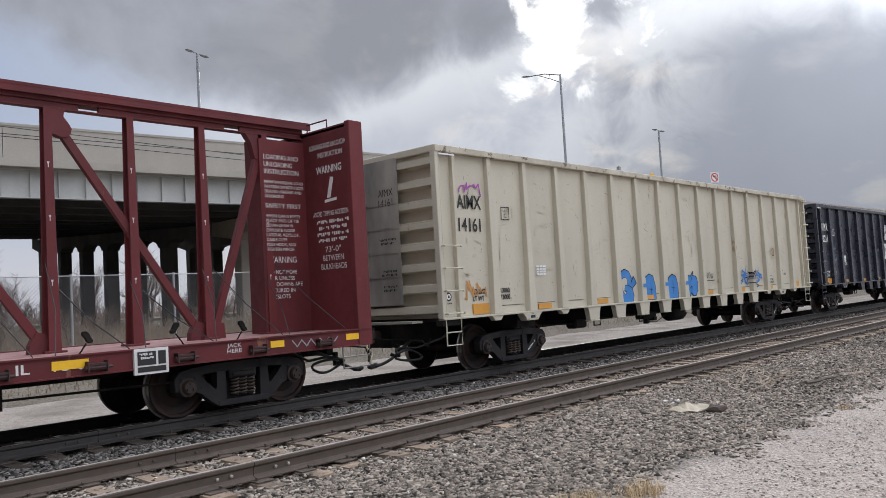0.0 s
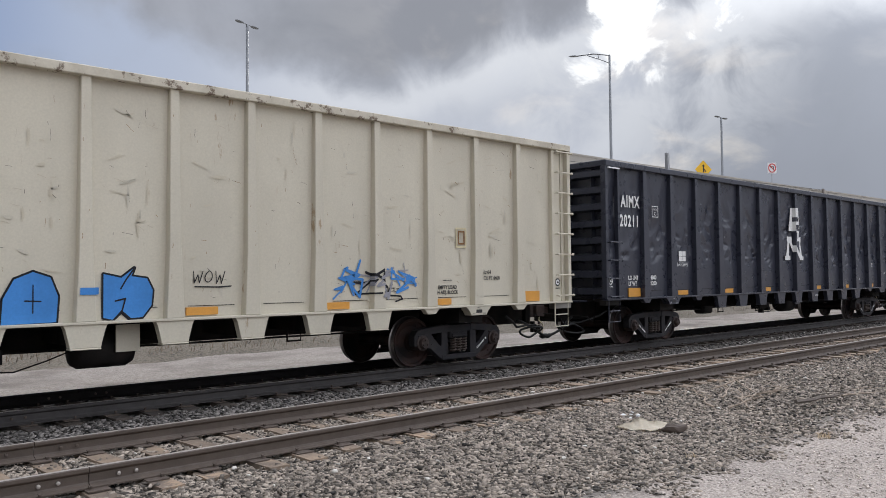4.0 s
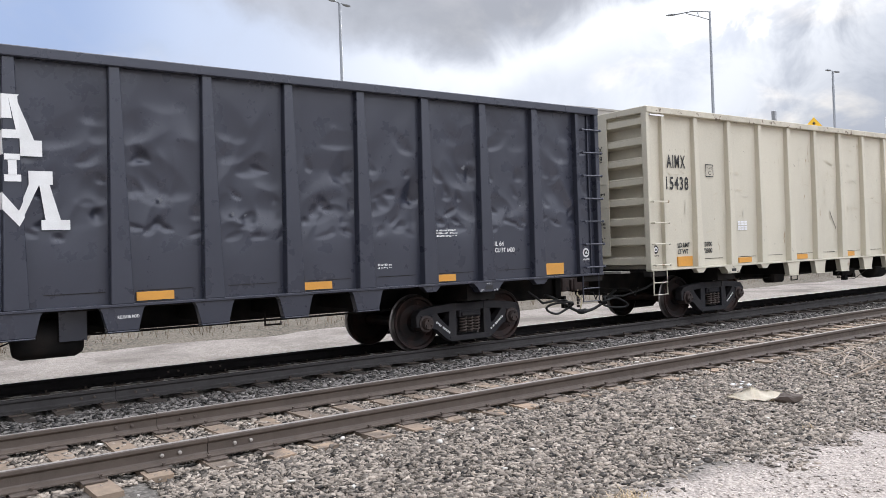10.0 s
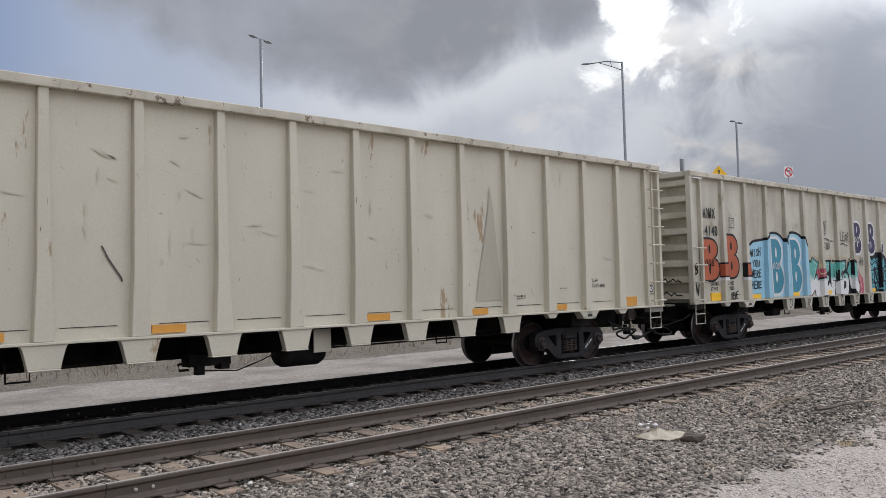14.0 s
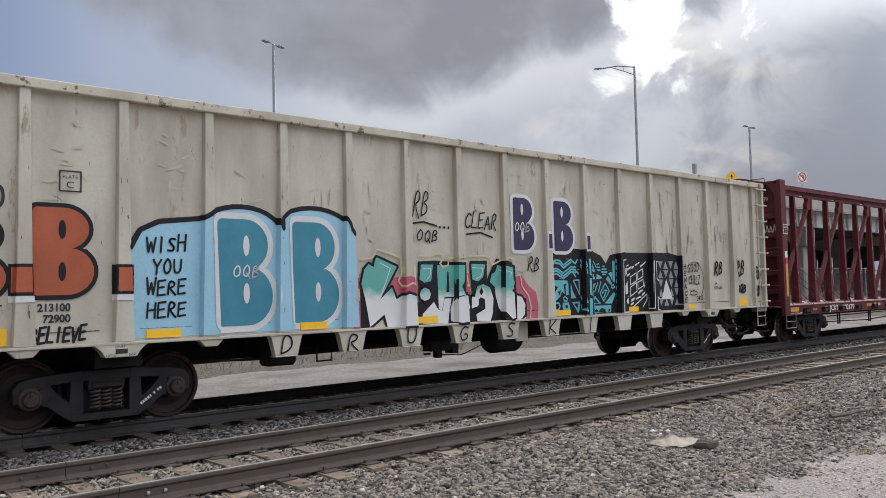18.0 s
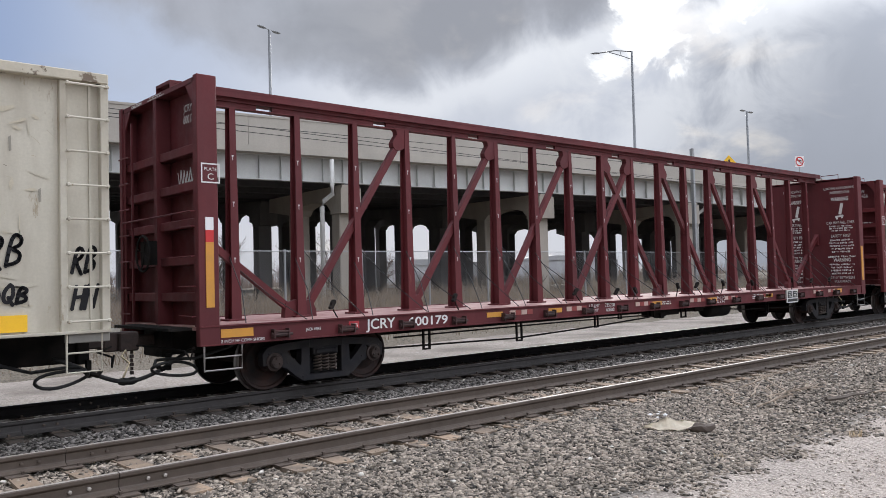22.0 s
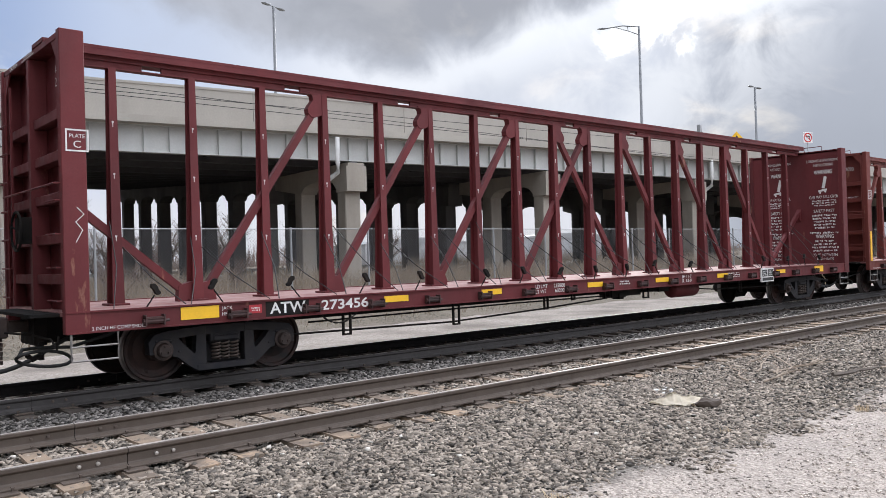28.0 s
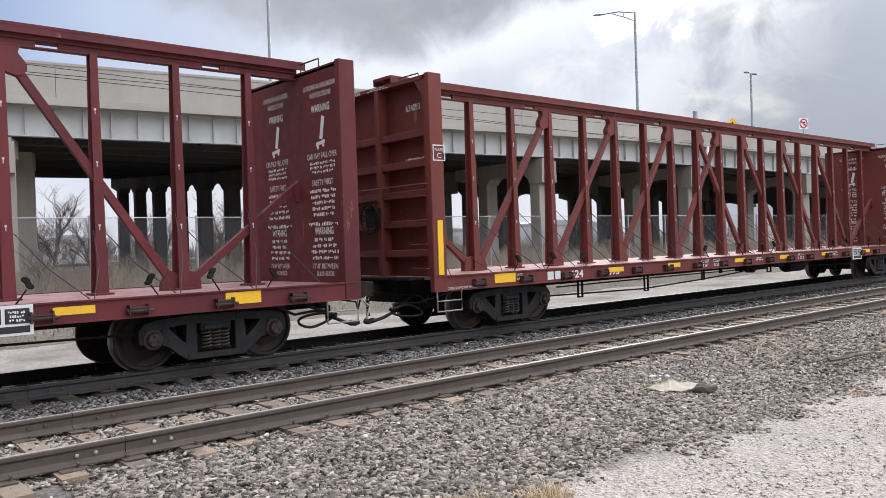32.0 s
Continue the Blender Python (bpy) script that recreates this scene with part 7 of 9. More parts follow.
for colour, x0, x1, z0, z1, n in (("magenta", -9.05, -8.4, 3.47, 3.72, 9), ("amber", -9.05, -8.35, 1.42, 1.82, 8)):
    bm = bmesh.new()
    stroke([(x0 + (x1 - x0) * (k / (n * 2)) + rng.uniform(-0.05, 0.05), z0 + (z1 - z0) * (rng.random())) for k in range(n * 2)], 0.028, bm)
    paint_on(B_CAR, bm, S[colour], depth=0.014, name="sprayed_scribble")
# rust-brown box frame by the trailing truck
bm = bmesh.new()
ring(bm, 6.55, 6.82, 2.18, 2.55, 0.035)
paint_on(B_CAR, bm, S["cream"], name="card_holder")
bm = bmesh.new()
ring(bm, 6.60, 6.77, 2.24, 2.49, 0.03)
paint_on(B_CAR, bm, plain("rust_frame", (0.22, 0.115, 0.045), 0.8), depth=0.012, name="card_holder", label="rusty card holder")

# dark run of dirt on the plain gondola, and its scratches
bm = flat([(3.85, 1.40), (4.52, 1.40), (4.50, 1.9), (4.42, 2.5), (4.36, 3.1), (4.28, 3.55), (4.22, 3.1), (4.12, 2.6), (3.96, 1.95)])
paint_on(D_CAR, bm, material("dirt_run", (0.45, 0.41, 0.325), 0.75, other=(0.37, 0.34, 0.275), scale=2, streak=4, grain=30, bump=0.0), depth=0.006, wrap=True, name="dirt_run", label="long grey-brown dirt run")


def scratches(car, seed, count, tones):
    rng = random.Random(seed)
    for t, tone in enumerate(tones):
        bm = bmesh.new()
        for _ in range(count):
            k = rng.randint(-8, 7)
            x, z = (k + rng.uniform(0.18, 0.82)) * G_RIB, rng.uniform(1.35, 4.05)
            if abs(x) > 9.1:
                continue
            pts = [(x, z)]
            a = rng.choice((rng.uniform(-0.3, 0.3), math.pi / 2 + rng.uniform(-0.15, 0.15), math.pi / 2, rng.uniform(-1.2, 1.2)))
            step = rng.uniform(0.012, 0.05) * (2.0 if rng.random() < 0.12 else 1.0)
            for _ in range(rng.randint(1, 3)):
                pts.append((pts[-1][0] + step * math.cos(a), pts[-1][1] - step * abs(math.sin(a))))
                a += rng.uniform(-0.4, 0.4)
            stroke(pts, rng.uniform(0.0025, 0.007), bm)
        paint_on(car, bm, tone, depth=0.005 + 0.001 * t, name="scratch_mark")["kind"] = "stuff"


def rubs(car, seed, count, tone):
    """Broad faint rub marks with ragged edges on the panels."""
    rng = random.Random(seed)
    bm = bmesh.new()
    for _ in range(count):
        x, z = (rng.randint(-8, 7) + rng.uniform(0.25, 0.75)) * G_RIB, rng.uniform(1.4, 3.9)
        if abs(x) > 9.0:
            continue
        l, h, lean = rng.uniform(0.03, 0.16), rng.uniform(0.008, 0.03), rng.uniform(-0.4, 0.4)
        if rng.random() < 0.35:
            l, h, lean = rng.uniform(0.01, 0.025), rng.uniform(0.05, 0.18), 0.0
        flat([(x + l * rng.uniform(0.6, 1.2) * math.cos(a), z + h * rng.uniform(0.4, 1.3) * math.sin(a) + lean * l * math.cos(a)) for a in (k * math.tau / 10 for k in range(10))], bm)
    paint_on(car, bm, tone, depth=0.004, name="rub_mark")["kind"] = "stuff"


rub_line = plain("worn_rub", (0.46, 0.41, 0.31), 0.8)
rust_line, dark_line = plain("rust_scratch", (0.26, 0.17, 0.09), 0.8), plain("dark_scratch", (0.09, 0.08, 0.07), 0.8)
for car, seed, n in ((B_CAR, 51, 100), (D_CAR, 52, 45), (E_CAR, 53, 170)):
    rubs(car, seed, n, material("faint_rub", (0.56, 0.51, 0.395), 0.7, other=(0.50, 0.455, 0.355), scale=6, bump=0.0))
    rubs(car, seed + 9, n // 2, material("grey_rub", (0.52, 0.488, 0.40), 0.7, other=(0.58, 0.54, 0.43), scale=6, bump=0.0))
scratches(B_CAR, 31, 117, (rub_line, rust_line, rub_line, dark_line))
scratches(D_CAR, 32, 38, (rub_line, rust_line, rub_line, dark_line))
scratches(E_CAR, 33, 120, (rub_line, rub_line, dark_line))
paint_on(D_CAR, stroke([(-2.80, 2.30), (-2.72, 2.14), (-2.66, 2.05), (-2.56, 1.90), (-2.55, 1.86)], 0.025), dark_line, name="scratch_mark")

# chips along the edges of the ribs
def rib_chips(car, seed, count, tone):
    rng = random.Random(seed)
    bm = bmesh.new()
    for _ in range(count):
        x, z = rng.randint(-7, 7) * G_RIB + rng.choice((-0.055, 0.05)) + rng.uniform(-0.012, 0.012), 1.3 + 2.7 * rng.random() ** 0.8
        h, w = rng.uniform(0.015, 0.09), rng.uniform(0.004, 0.012)
        stroke([(x, z), (x + rng.uniform(-0.006, 0.006), z - h / 2), (x + rng.uniform(-0.01, 0.01), z - h)], w, bm)
    paint_on(car, bm, tone, depth=0.005, wrap=True, name="chip_mark")["kind"] = "stuff"


rib_chips(E_CAR, 81, 75, dark_line)
rib_chips(E_CAR, 82, 40, rust_line)
rib_chips(B_CAR, 83, 35, rust_line)
rib_chips(D_CAR, 84, 26, dark_line)

# pale scuffs on the black car's dents
rng = random.Random(77)
for tone, n in ((plain("pale_scuff", (0.17, 0.175, 0.19), 0.6), 6), (plain("dull_scuff", (0.10, 0.105, 0.115), 0.6), 6)):
    bm = bmesh.new()
    for _ in range(n):
        x, z, r = (rng.randint(-7, 6) + rng.uniform(0.2, 0.8)) * G_RIB, rng.choice((rng.uniform(1.9, 2.4), rng.uniform(2.4, 3.6))), rng.uniform(0.010, 0.035)
        flat([(x + r * rng.uniform(0.2, 1.9) * math.cos(a), z + r * rng.uniform(0.3, 1.5) * math.sin(a)) for a in (k * math.tau / 9 for k in range(9))], bm)
    paint_on(C_CAR, bm, tone, depth=0.012, name="scuff_mark")["kind"] = "stuff"
# wire card holder by the leading truck
for car in (B_CAR, D_CAR, C_CAR):
    bm = bmesh.new()
    ring(bm, -7.02, -6.82, 1.33, 1.47, 0.012), rect(-7.02, -6.82, 1.395, 1.405, bm)
    paint_on(car, bm, dark_line, depth=0.014, name="card_holder")

# black scribbles across the end of the painted gondola
for k, (x, z, w, h) in enumerate(((-0.35, 1.72, 0.6, 0.30), (0.10, 1.50, 0.45, 0.22), (0.70, 1.62, 0.6, 0.12), (0.72, 1.30, 0.6, 0.12), (-0.55, 2.05, 0.4, 0.2))):
    r = random.Random(60 + k)
    bm = stroke([(x + w * j / 8, z + h * r.random()) for j in range(9)], 0.03)
    paint_on(E_CAR, bm, S["black"], "end", depth=0.02, name="sprayed_scribble")

# the painted gondola, left to right
for x0, x1, z0, z1 in ((-9.28, -8.36, 1.66, 2.72), (-8.12, -7.36, 1.72, 2.84)):
    paint_on(E_CAR, bubble_b(x0, x1, z0, z1, 0.035), S["black"], depth=0.008, name="sprayed_paint")
    paint_on(E_CAR, bubble_b(x0, x1, z0, z1, -0.02), S["orange"], depth=0.012, name="sprayed_paint")
    cx = (x0 + x1) / 2 - 0.02
    for cz in ((z0 + z1) / 2 + 0.27, (z0 + z1) / 2 - 0.25):
        paint_on(E_CAR, flat(oval(cx, cz, 0.045, 0.12, 12)), S["black"], depth=0.016, name="sprayed_paint")
hand(E_CAR, "OQB", -9.08, 2.04, 0.16, S["black"], 0.46, 0.024, depth=0.020)
for x0 in (-8.36, -7.16):
    paint_on(E_CAR, rect(x0, x0 + 0.28, 1.74, 2.12), S["black"], depth=0.006, wrap=True, name="sprayed_paint")
    paint_on(E_CAR, rect(x0 + 0.03, x0 + 0.25, 1.78, 2.08), S["orange"], depth=0.010, wrap=True, name="sprayed_paint")
    paint_on(E_CAR, rect(x0, x0 + 0.28, 1.66, 1.735), S["white"], depth=0.010, wrap=True, name="sprayed_paint")
hand(E_CAR, "BELIEVE", -8.13, 1.17, 0.19, S["black"], 0.66, 0.032, name="sprayed_tag")
for t, x, z, h, w in (("RB", -9.74, 1.84, 0.30, 0.36), ("HN", -9.74, 1.33, 0.30, 0.36)):
    hand(E_CAR, t, x, z, h, S["black"], w, 0.045)
top_arc = [(-6.92, 2.35), (-6.80, 2.58), (-6.55, 2.70), (-6.0, 2.76)] + oval(-5.35, 2.62, 0.62, 0.34, 10, math.pi * 0.8, 0.12) + oval(-4.15, 2.66, 0.66, 0.34, 10, math.pi * 0.85, 0.08) + [(-3.42, 2.62)]
paint_on(E_CAR, flat([(-6.92, 1.16), (-3.42, 1.16)] + top_arc[::-1]), S["sky"], depth=0.006, wrap=True, name="sprayed_paint", label="light blue sprayed ground")
paint_on(E_CAR, stroke(top_arc, 0.07), S["black"], depth=0.010, wrap=True, name="sprayed_paint")
for x0, w in ((-5.62, 0.78), (-4.42, 0.74)):
    paint_on(E_CAR, bubble_b(x0 - 0.12, x0 + w, 1.24, 2.80, 0.07), S["white"], depth=0.014, wrap=True, name="sprayed_paint")
    paint_on(E_CAR, bubble_b(x0 - 0.12, x0 + w, 1.24, 2.80, -0.02), S["teal"], depth=0.018, wrap=True, name="sprayed_paint")
    for cz in (2.40, 1.72):
        paint_on(E_CAR, flat(oval(x0 + 0.34, cz, 0.05, 0.15, 12)), S["white"], depth=0.022, name="sprayed_paint")
hand(E_CAR, "OQB", -5.50, 1.95, 0.17, S["white"], 0.44, 0.022, depth=0.026)
for k, word in enumerate(("WISH", "YOU", "WERE", "HERE")):
    hand(E_CAR, word, -6.72 + (0.08 if k == 1 else 0), 2.30 - 0.29 * k, 0.20, S["black"], 0.42 if k == 1 else 0.56, 0.028, depth=0.016, lean=0.05, seed=k)

# five chunky letters, mint above and white below, on a pink cloud with a cream line round them
PINK = ([(-3.52, 1.13), (-3.50, 1.39), (-3.46, 1.70), (-3.39, 1.90), (-3.29, 1.94), (-3.27, 1.70), (-3.27, 1.38), (-3.23, 1.13)],
        [(0.28, 1.98), (0.44, 1.97), (0.63, 1.77), (0.85, 1.63), (0.91, 1.37), (0.88, 1.13), (0.55, 1.13), (0.58, 1.44), (0.30, 1.64)],
        [(-2.64, 1.93), (-2.32, 1.95), (-2.09, 1.87), (-2.09, 1.62), (-2.32, 1.69), (-2.55, 1.63), (-2.70, 1.83)], [(-1.08, 2.00), (-0.89, 2.00), (-0.88, 1.63), (-1.10, 1.67)])
DARK = ([(-2.09, 2.20), (-1.75, 2.22), (-1.07, 2.19), (-1.07, 2.00), (-1.10, 1.67), (-0.86, 1.61), (-0.88, 2.22), (-0.46, 2.23), (-0.47, 1.89), (-0.38, 2.03), (-0.22, 2.27), (0.28, 2.15), (0.29, 1.84), (0.30, 1.64), (0.57, 1.51), (0.58, 1.18), (0.44, 1.13), (-2.10, 1.13)],
        [(-3.29, 1.89), (-3.21, 1.59), (-3.12, 1.13), (-3.29, 1.13)])
FILLS = ([(-2.99, 2.22), (-2.96, 2.26), (-2.55, 2.11), (-2.70, 1.88), (-2.91, 1.57), (-2.66, 1.77), (-2.57, 1.57), (-2.39, 1.66), (-2.23, 1.61), (-2.14, 1.47), (-2.14, 1.31), (-2.21, 1.13), (-2.76, 1.13), (-2.82, 1.33), (-3.11, 1.14), (-3.20, 1.59), (-3.27, 1.83), (-3.21, 2.06), (-3.12, 2.15), (-3.02, 2.10)],
         [(-2.03, 2.15), (-1.76, 2.15), (-1.81, 1.87), (-1.96, 1.84), (-2.07, 1.90)],
         [(-1.95, 1.76), (-1.85, 1.72), (-1.82, 1.64), (-1.86, 1.56), (-1.96, 1.53), (-2.04, 1.57), (-2.07, 1.65), (-2.03, 1.72)],
         [(-1.67, 2.14), (-1.10, 2.14), (-1.14, 1.85), (-1.21, 1.77), (-1.12, 1.62), (-1.31, 1.59), (-1.51, 1.59), (-1.58, 1.34), (-1.65, 1.39)],
         [(-2.01, 1.31), (-1.76, 1.51), (-1.67, 1.38), (-1.57, 1.34), (-1.51, 1.56), (-1.35, 1.56), (-1.41, 1.32), (-1.44, 1.13), (-2.01, 1.14)],
         [(-1.12, 1.61), (-0.97, 1.58), (-0.91, 1.40), (-1.00, 1.15), (-1.21, 1.13), (-1.37, 1.17), (-1.38, 1.37), (-1.30, 1.57)],
         [(-0.86, 2.17), (-0.51, 2.16), (-0.57, 1.93), (-0.70, 1.85), (-0.84, 1.89)],
         [(-0.86, 1.58), (-0.79, 1.57), (-0.72, 1.76), (-0.57, 1.80), (-0.40, 1.74), (-0.32, 1.54), (-0.34, 1.28), (-0.41, 1.13), (-0.74, 1.14), (-0.76, 1.26), (-0.64, 1.31), (-0.53, 1.36), (-0.54, 1.53), (-0.65, 1.57), (-0.71, 1.41), (-0.87, 1.37)],
         [(-0.20, 2.15), (0.22, 2.08), (0.12, 1.90), (0.25, 1.86), (0.25, 1.79), (0.05, 1.68), (0.24, 1.50), (0.25, 1.20), (0.04, 1.15), (-0.19, 1.37), (-0.26, 1.59), (-0.28, 1.75), (-0.40, 1.84), (-0.35, 1.98), (-0.26, 2.02)],
         [(0.31, 1.58), (0.44, 1.55), (0.53, 1.41), (0.51, 1.22), (0.41, 1.13), (0.30, 1.14)])
GAPS = ([(-1.44, 2.03), (-1.41, 2.03), (-1.40, 1.67), (-1.47, 1.67)], [(-0.70, 1.54), (-0.61, 1.55), (-0.59, 1.40), (-0.69, 1.35)], [(-0.62, 1.75), (-0.57, 1.66), (-0.63, 1.60), (-0.68, 1.66)])
SHINE = ([(-2.90, 2.17), (-2.69, 2.08), (-2.79, 1.84), (-2.93, 1.57)], [(-1.99, 2.08), (-1.81, 2.08), (-1.84, 1.95), (-1.91, 1.90)], [(-0.83, 2.10), (-0.57, 2.09), (-0.62, 1.95), (-0.74, 1.90)], [(-0.18, 2.06), (0.06, 2.01), (0.02, 1.93)])
CREAM = ([(-3.28, 2.22), (-3.06, 2.25), (-2.96, 2.39), (-2.73, 2.34), (-2.48, 2.26), (-2.46, 2.02), (-2.53, 1.87), (-2.45, 1.78), (-2.32, 1.84), (-2.16, 1.78), (-2.17, 2.11)],
         [(-2.05, 2.30), (-1.85, 2.28), (-1.64, 2.35), (-1.50, 2.28), (-1.61, 2.17), (-1.54, 2.11), (-1.42, 2.14), (-1.40, 2.26), (-1.03, 2.28), (-1.00, 2.06), (-0.93, 1.77), (-1.02, 1.81)],
         [(-0.90, 2.30), (-0.61, 2.32), (-0.38, 2.29), (-0.34, 2.15), (-0.02, 2.28), (0.23, 2.25)], [(0.28, 1.95), (0.40, 1.97), (0.45, 1.74), (0.62, 1.57), (0.68, 1.37), (0.66, 1.13)], [(-3.47, 1.74), (-3.33, 1.73), (-3.32, 1.62), (-3.39, 1.57), (-3.47, 1.61)])
for shape in PINK:
    paint_on(E_CAR, flat(shape), S["pink"], depth=0.005, wrap=True, name="sprayed_paint", label="pink sprayed cloud")
for shape in DARK:
    paint_on(E_CAR, flat(shape), S["black"], depth=0.007, wrap=True, name="sprayed_paint")
mint_fade = fade("mint_fading_to_white", (0.72, 0.72, 0.71), (0.13, 0.44, 0.39), 1.56, 1.74)
for shape in FILLS:
    paint_on(E_CAR, stroke(shape + shape[:1], 0.085), S["black"], depth=0.009, wrap=True, name="sprayed_outline")
for shape in FILLS:
    paint_on(E_CAR, flat(shape), mint_fade, depth=0.014, wrap=True, name="sprayed_paint")
for shape in GAPS:
    paint_on(E_CAR, flat(shape), S["black"], depth=0.017, wrap=True, name="sprayed_paint")
for shape in SHINE:
    paint_on(E_CAR, stroke(shape, 0.013), S["white"], depth=0.018, wrap=True, name="sprayed_line")
for shape in CREAM:
    paint_on(E_CAR, stroke(shape, 0.030), S["cream"], depth=0.020, wrap=True, name="sprayed_line")
for text, x, z, h, w in (("RB", -2.2, 2.95, 0.42, 0.36), ("OQB", -2.12, 2.55, 0.20, 0.50), ("CLEAR", -1.0, 2.80, 0.27, 0.82), ("RB", 0.62, 2.02, 0.30, 0.34), ("IZ", 1.02, 1.20, 0.22, 0.22),
                         ("RB", 7.35, 1.95, 0.34, 0.40), ("RB", 8.40, 1.95, 0.36, 0.42), ("OQB", 8.42, 1.50, 0.20, 0.46), ("HN", 9.36, 1.4, 0.26, 0.3), ("RB", 9.36, 1.85, 0.3, 0.3)):
    hand(E_CAR, text, x, z, h, S["black"], w, 0.024 if x < 6 else 0.045, depth=0.009, lean=0.18, seed=int(10 * x))
paint_on(E_CAR, stroke([(-2.25, 2.84), (-1.95, 2.88), (-1.65, 2.82)], 0.03, stroke([(-0.95, 2.70), (-0.6, 2.74), (-0.3, 2.66)], 0.03)), S["black"], name="sprayed_tag")
for x in (-1.58, -1.48, -1.38):
    paint_on(E_CAR, flat(oval(x, 2.80, 0.025, 0.025, 8)), S["black"], name="sprayed_tag")
for x0 in (0.20, 1.36):
    paint_on(E_CAR, bubble_b(x0 + 0.04, x0 + 0.66, 2.42, 3.46, 0.05), S["white"], depth=0.008, name="sprayed_paint")
    paint_on(E_CAR, bubble_b(x0 + 0.04, x0 + 0.66, 2.42, 3.46, -0.02), S["violet"], depth=0.012, name="sprayed_paint")
    for cz in (3.22, 2.74):
        paint_on(E_CAR, flat(oval(x0 + 0.30, cz, 0.035, 0.11, 10)), S["white"], depth=0.016, name="sprayed_paint")
hand(E_CAR, "OQB", 0.28, 2.80, 0.17, S["white"], 0.44, 0.022, depth=0.020)
for x0 in (1.09, 2.27):
    paint_on(E_CAR, rect(x0, x0 + 0.20, 2.44, 2.82), S["white"], depth=0.008, wrap=True, name="sprayed_paint")
    paint_on(E_CAR, rect(x0 + 0.035, x0 + 0.165, 2.48, 2.76), S["violet"], depth=0.012, wrap=True, name="sprayed_paint")

# black block of cut patterns, aqua then white
edge = [(1.36, 2.40), (2.0, 2.50), (2.6, 2.46), (2.9, 2.36), (3.05, 2.20), (3.2, 2.38), (3.5, 2.44), (5.4, 2.46), (5.78, 2.40)]
paint_on(E_CAR, flat([(1.36, 1.15), (5.78, 1.15)] + edge[::-1]), S["black"], depth=0.005, wrap=True, name="sprayed_paint", label="black sprayed block with cut patterns")
grey = bmesh.new()
for a in range(4):
    for b in range(5):
        x, z = 4.95 + 0.21 * a, 1.25 + 0.21 * b
        flat([(x, z), (x + 0.19, z), (x + 0.095, z + 0.18)] if (a + b) % 2 else [(x, z + 0.18), (x + 0.19, z + 0.18), (x + 0.095, z)], grey)
paint_on(E_CAR, grey, S["grey"], depth=0.010, wrap=True, name="sprayed_pattern", label="grey and white triangles")
paint_on(E_CAR, flat([(5.06, 1.40), (5.50, 1.40), (5.26, 1.86)]), S["white"], depth=0.013, name="sprayed_pattern")
# thick cut shapes in aqua on the black block: waves above, blobs and wedges below, then bars and a lozenge
WAVES = ([(1.44, 2.26), (1.56, 2.25), (1.68, 2.16), (1.80, 2.23), (1.91, 2.28)],
         [(1.44, 2.20), (1.56, 2.19), (1.68, 2.10), (1.80, 2.17), (1.91, 2.22)],
         [(1.36, 2.08), (1.47, 2.09), (1.56, 2.05), (1.66, 2.00), (1.78, 2.06), (1.91, 2.13), (2.04, 2.12)],
         [(1.36, 2.03), (1.47, 2.04), (1.56, 2.00), (1.66, 1.94), (1.78, 2.00), (1.91, 2.08), (2.04, 2.06)],
         [(1.36, 1.98), (1.47, 1.98), (1.56, 1.94), (1.66, 1.89), (1.78, 1.95), (1.91, 2.03), (2.04, 2.01)],
         [(1.92, 2.26), (2.04, 2.19), (2.11, 2.27)],
         [(1.94, 2.03), (2.04, 1.93)],
         [(2.00, 2.08), (2.13, 1.99)],
         [(2.21, 2.27), (2.27, 2.14)],
         [(2.21, 2.17), (2.27, 2.00)],
         [(2.20, 1.53), (2.26, 1.40)],
         [(2.20, 1.34), (2.26, 1.23)])
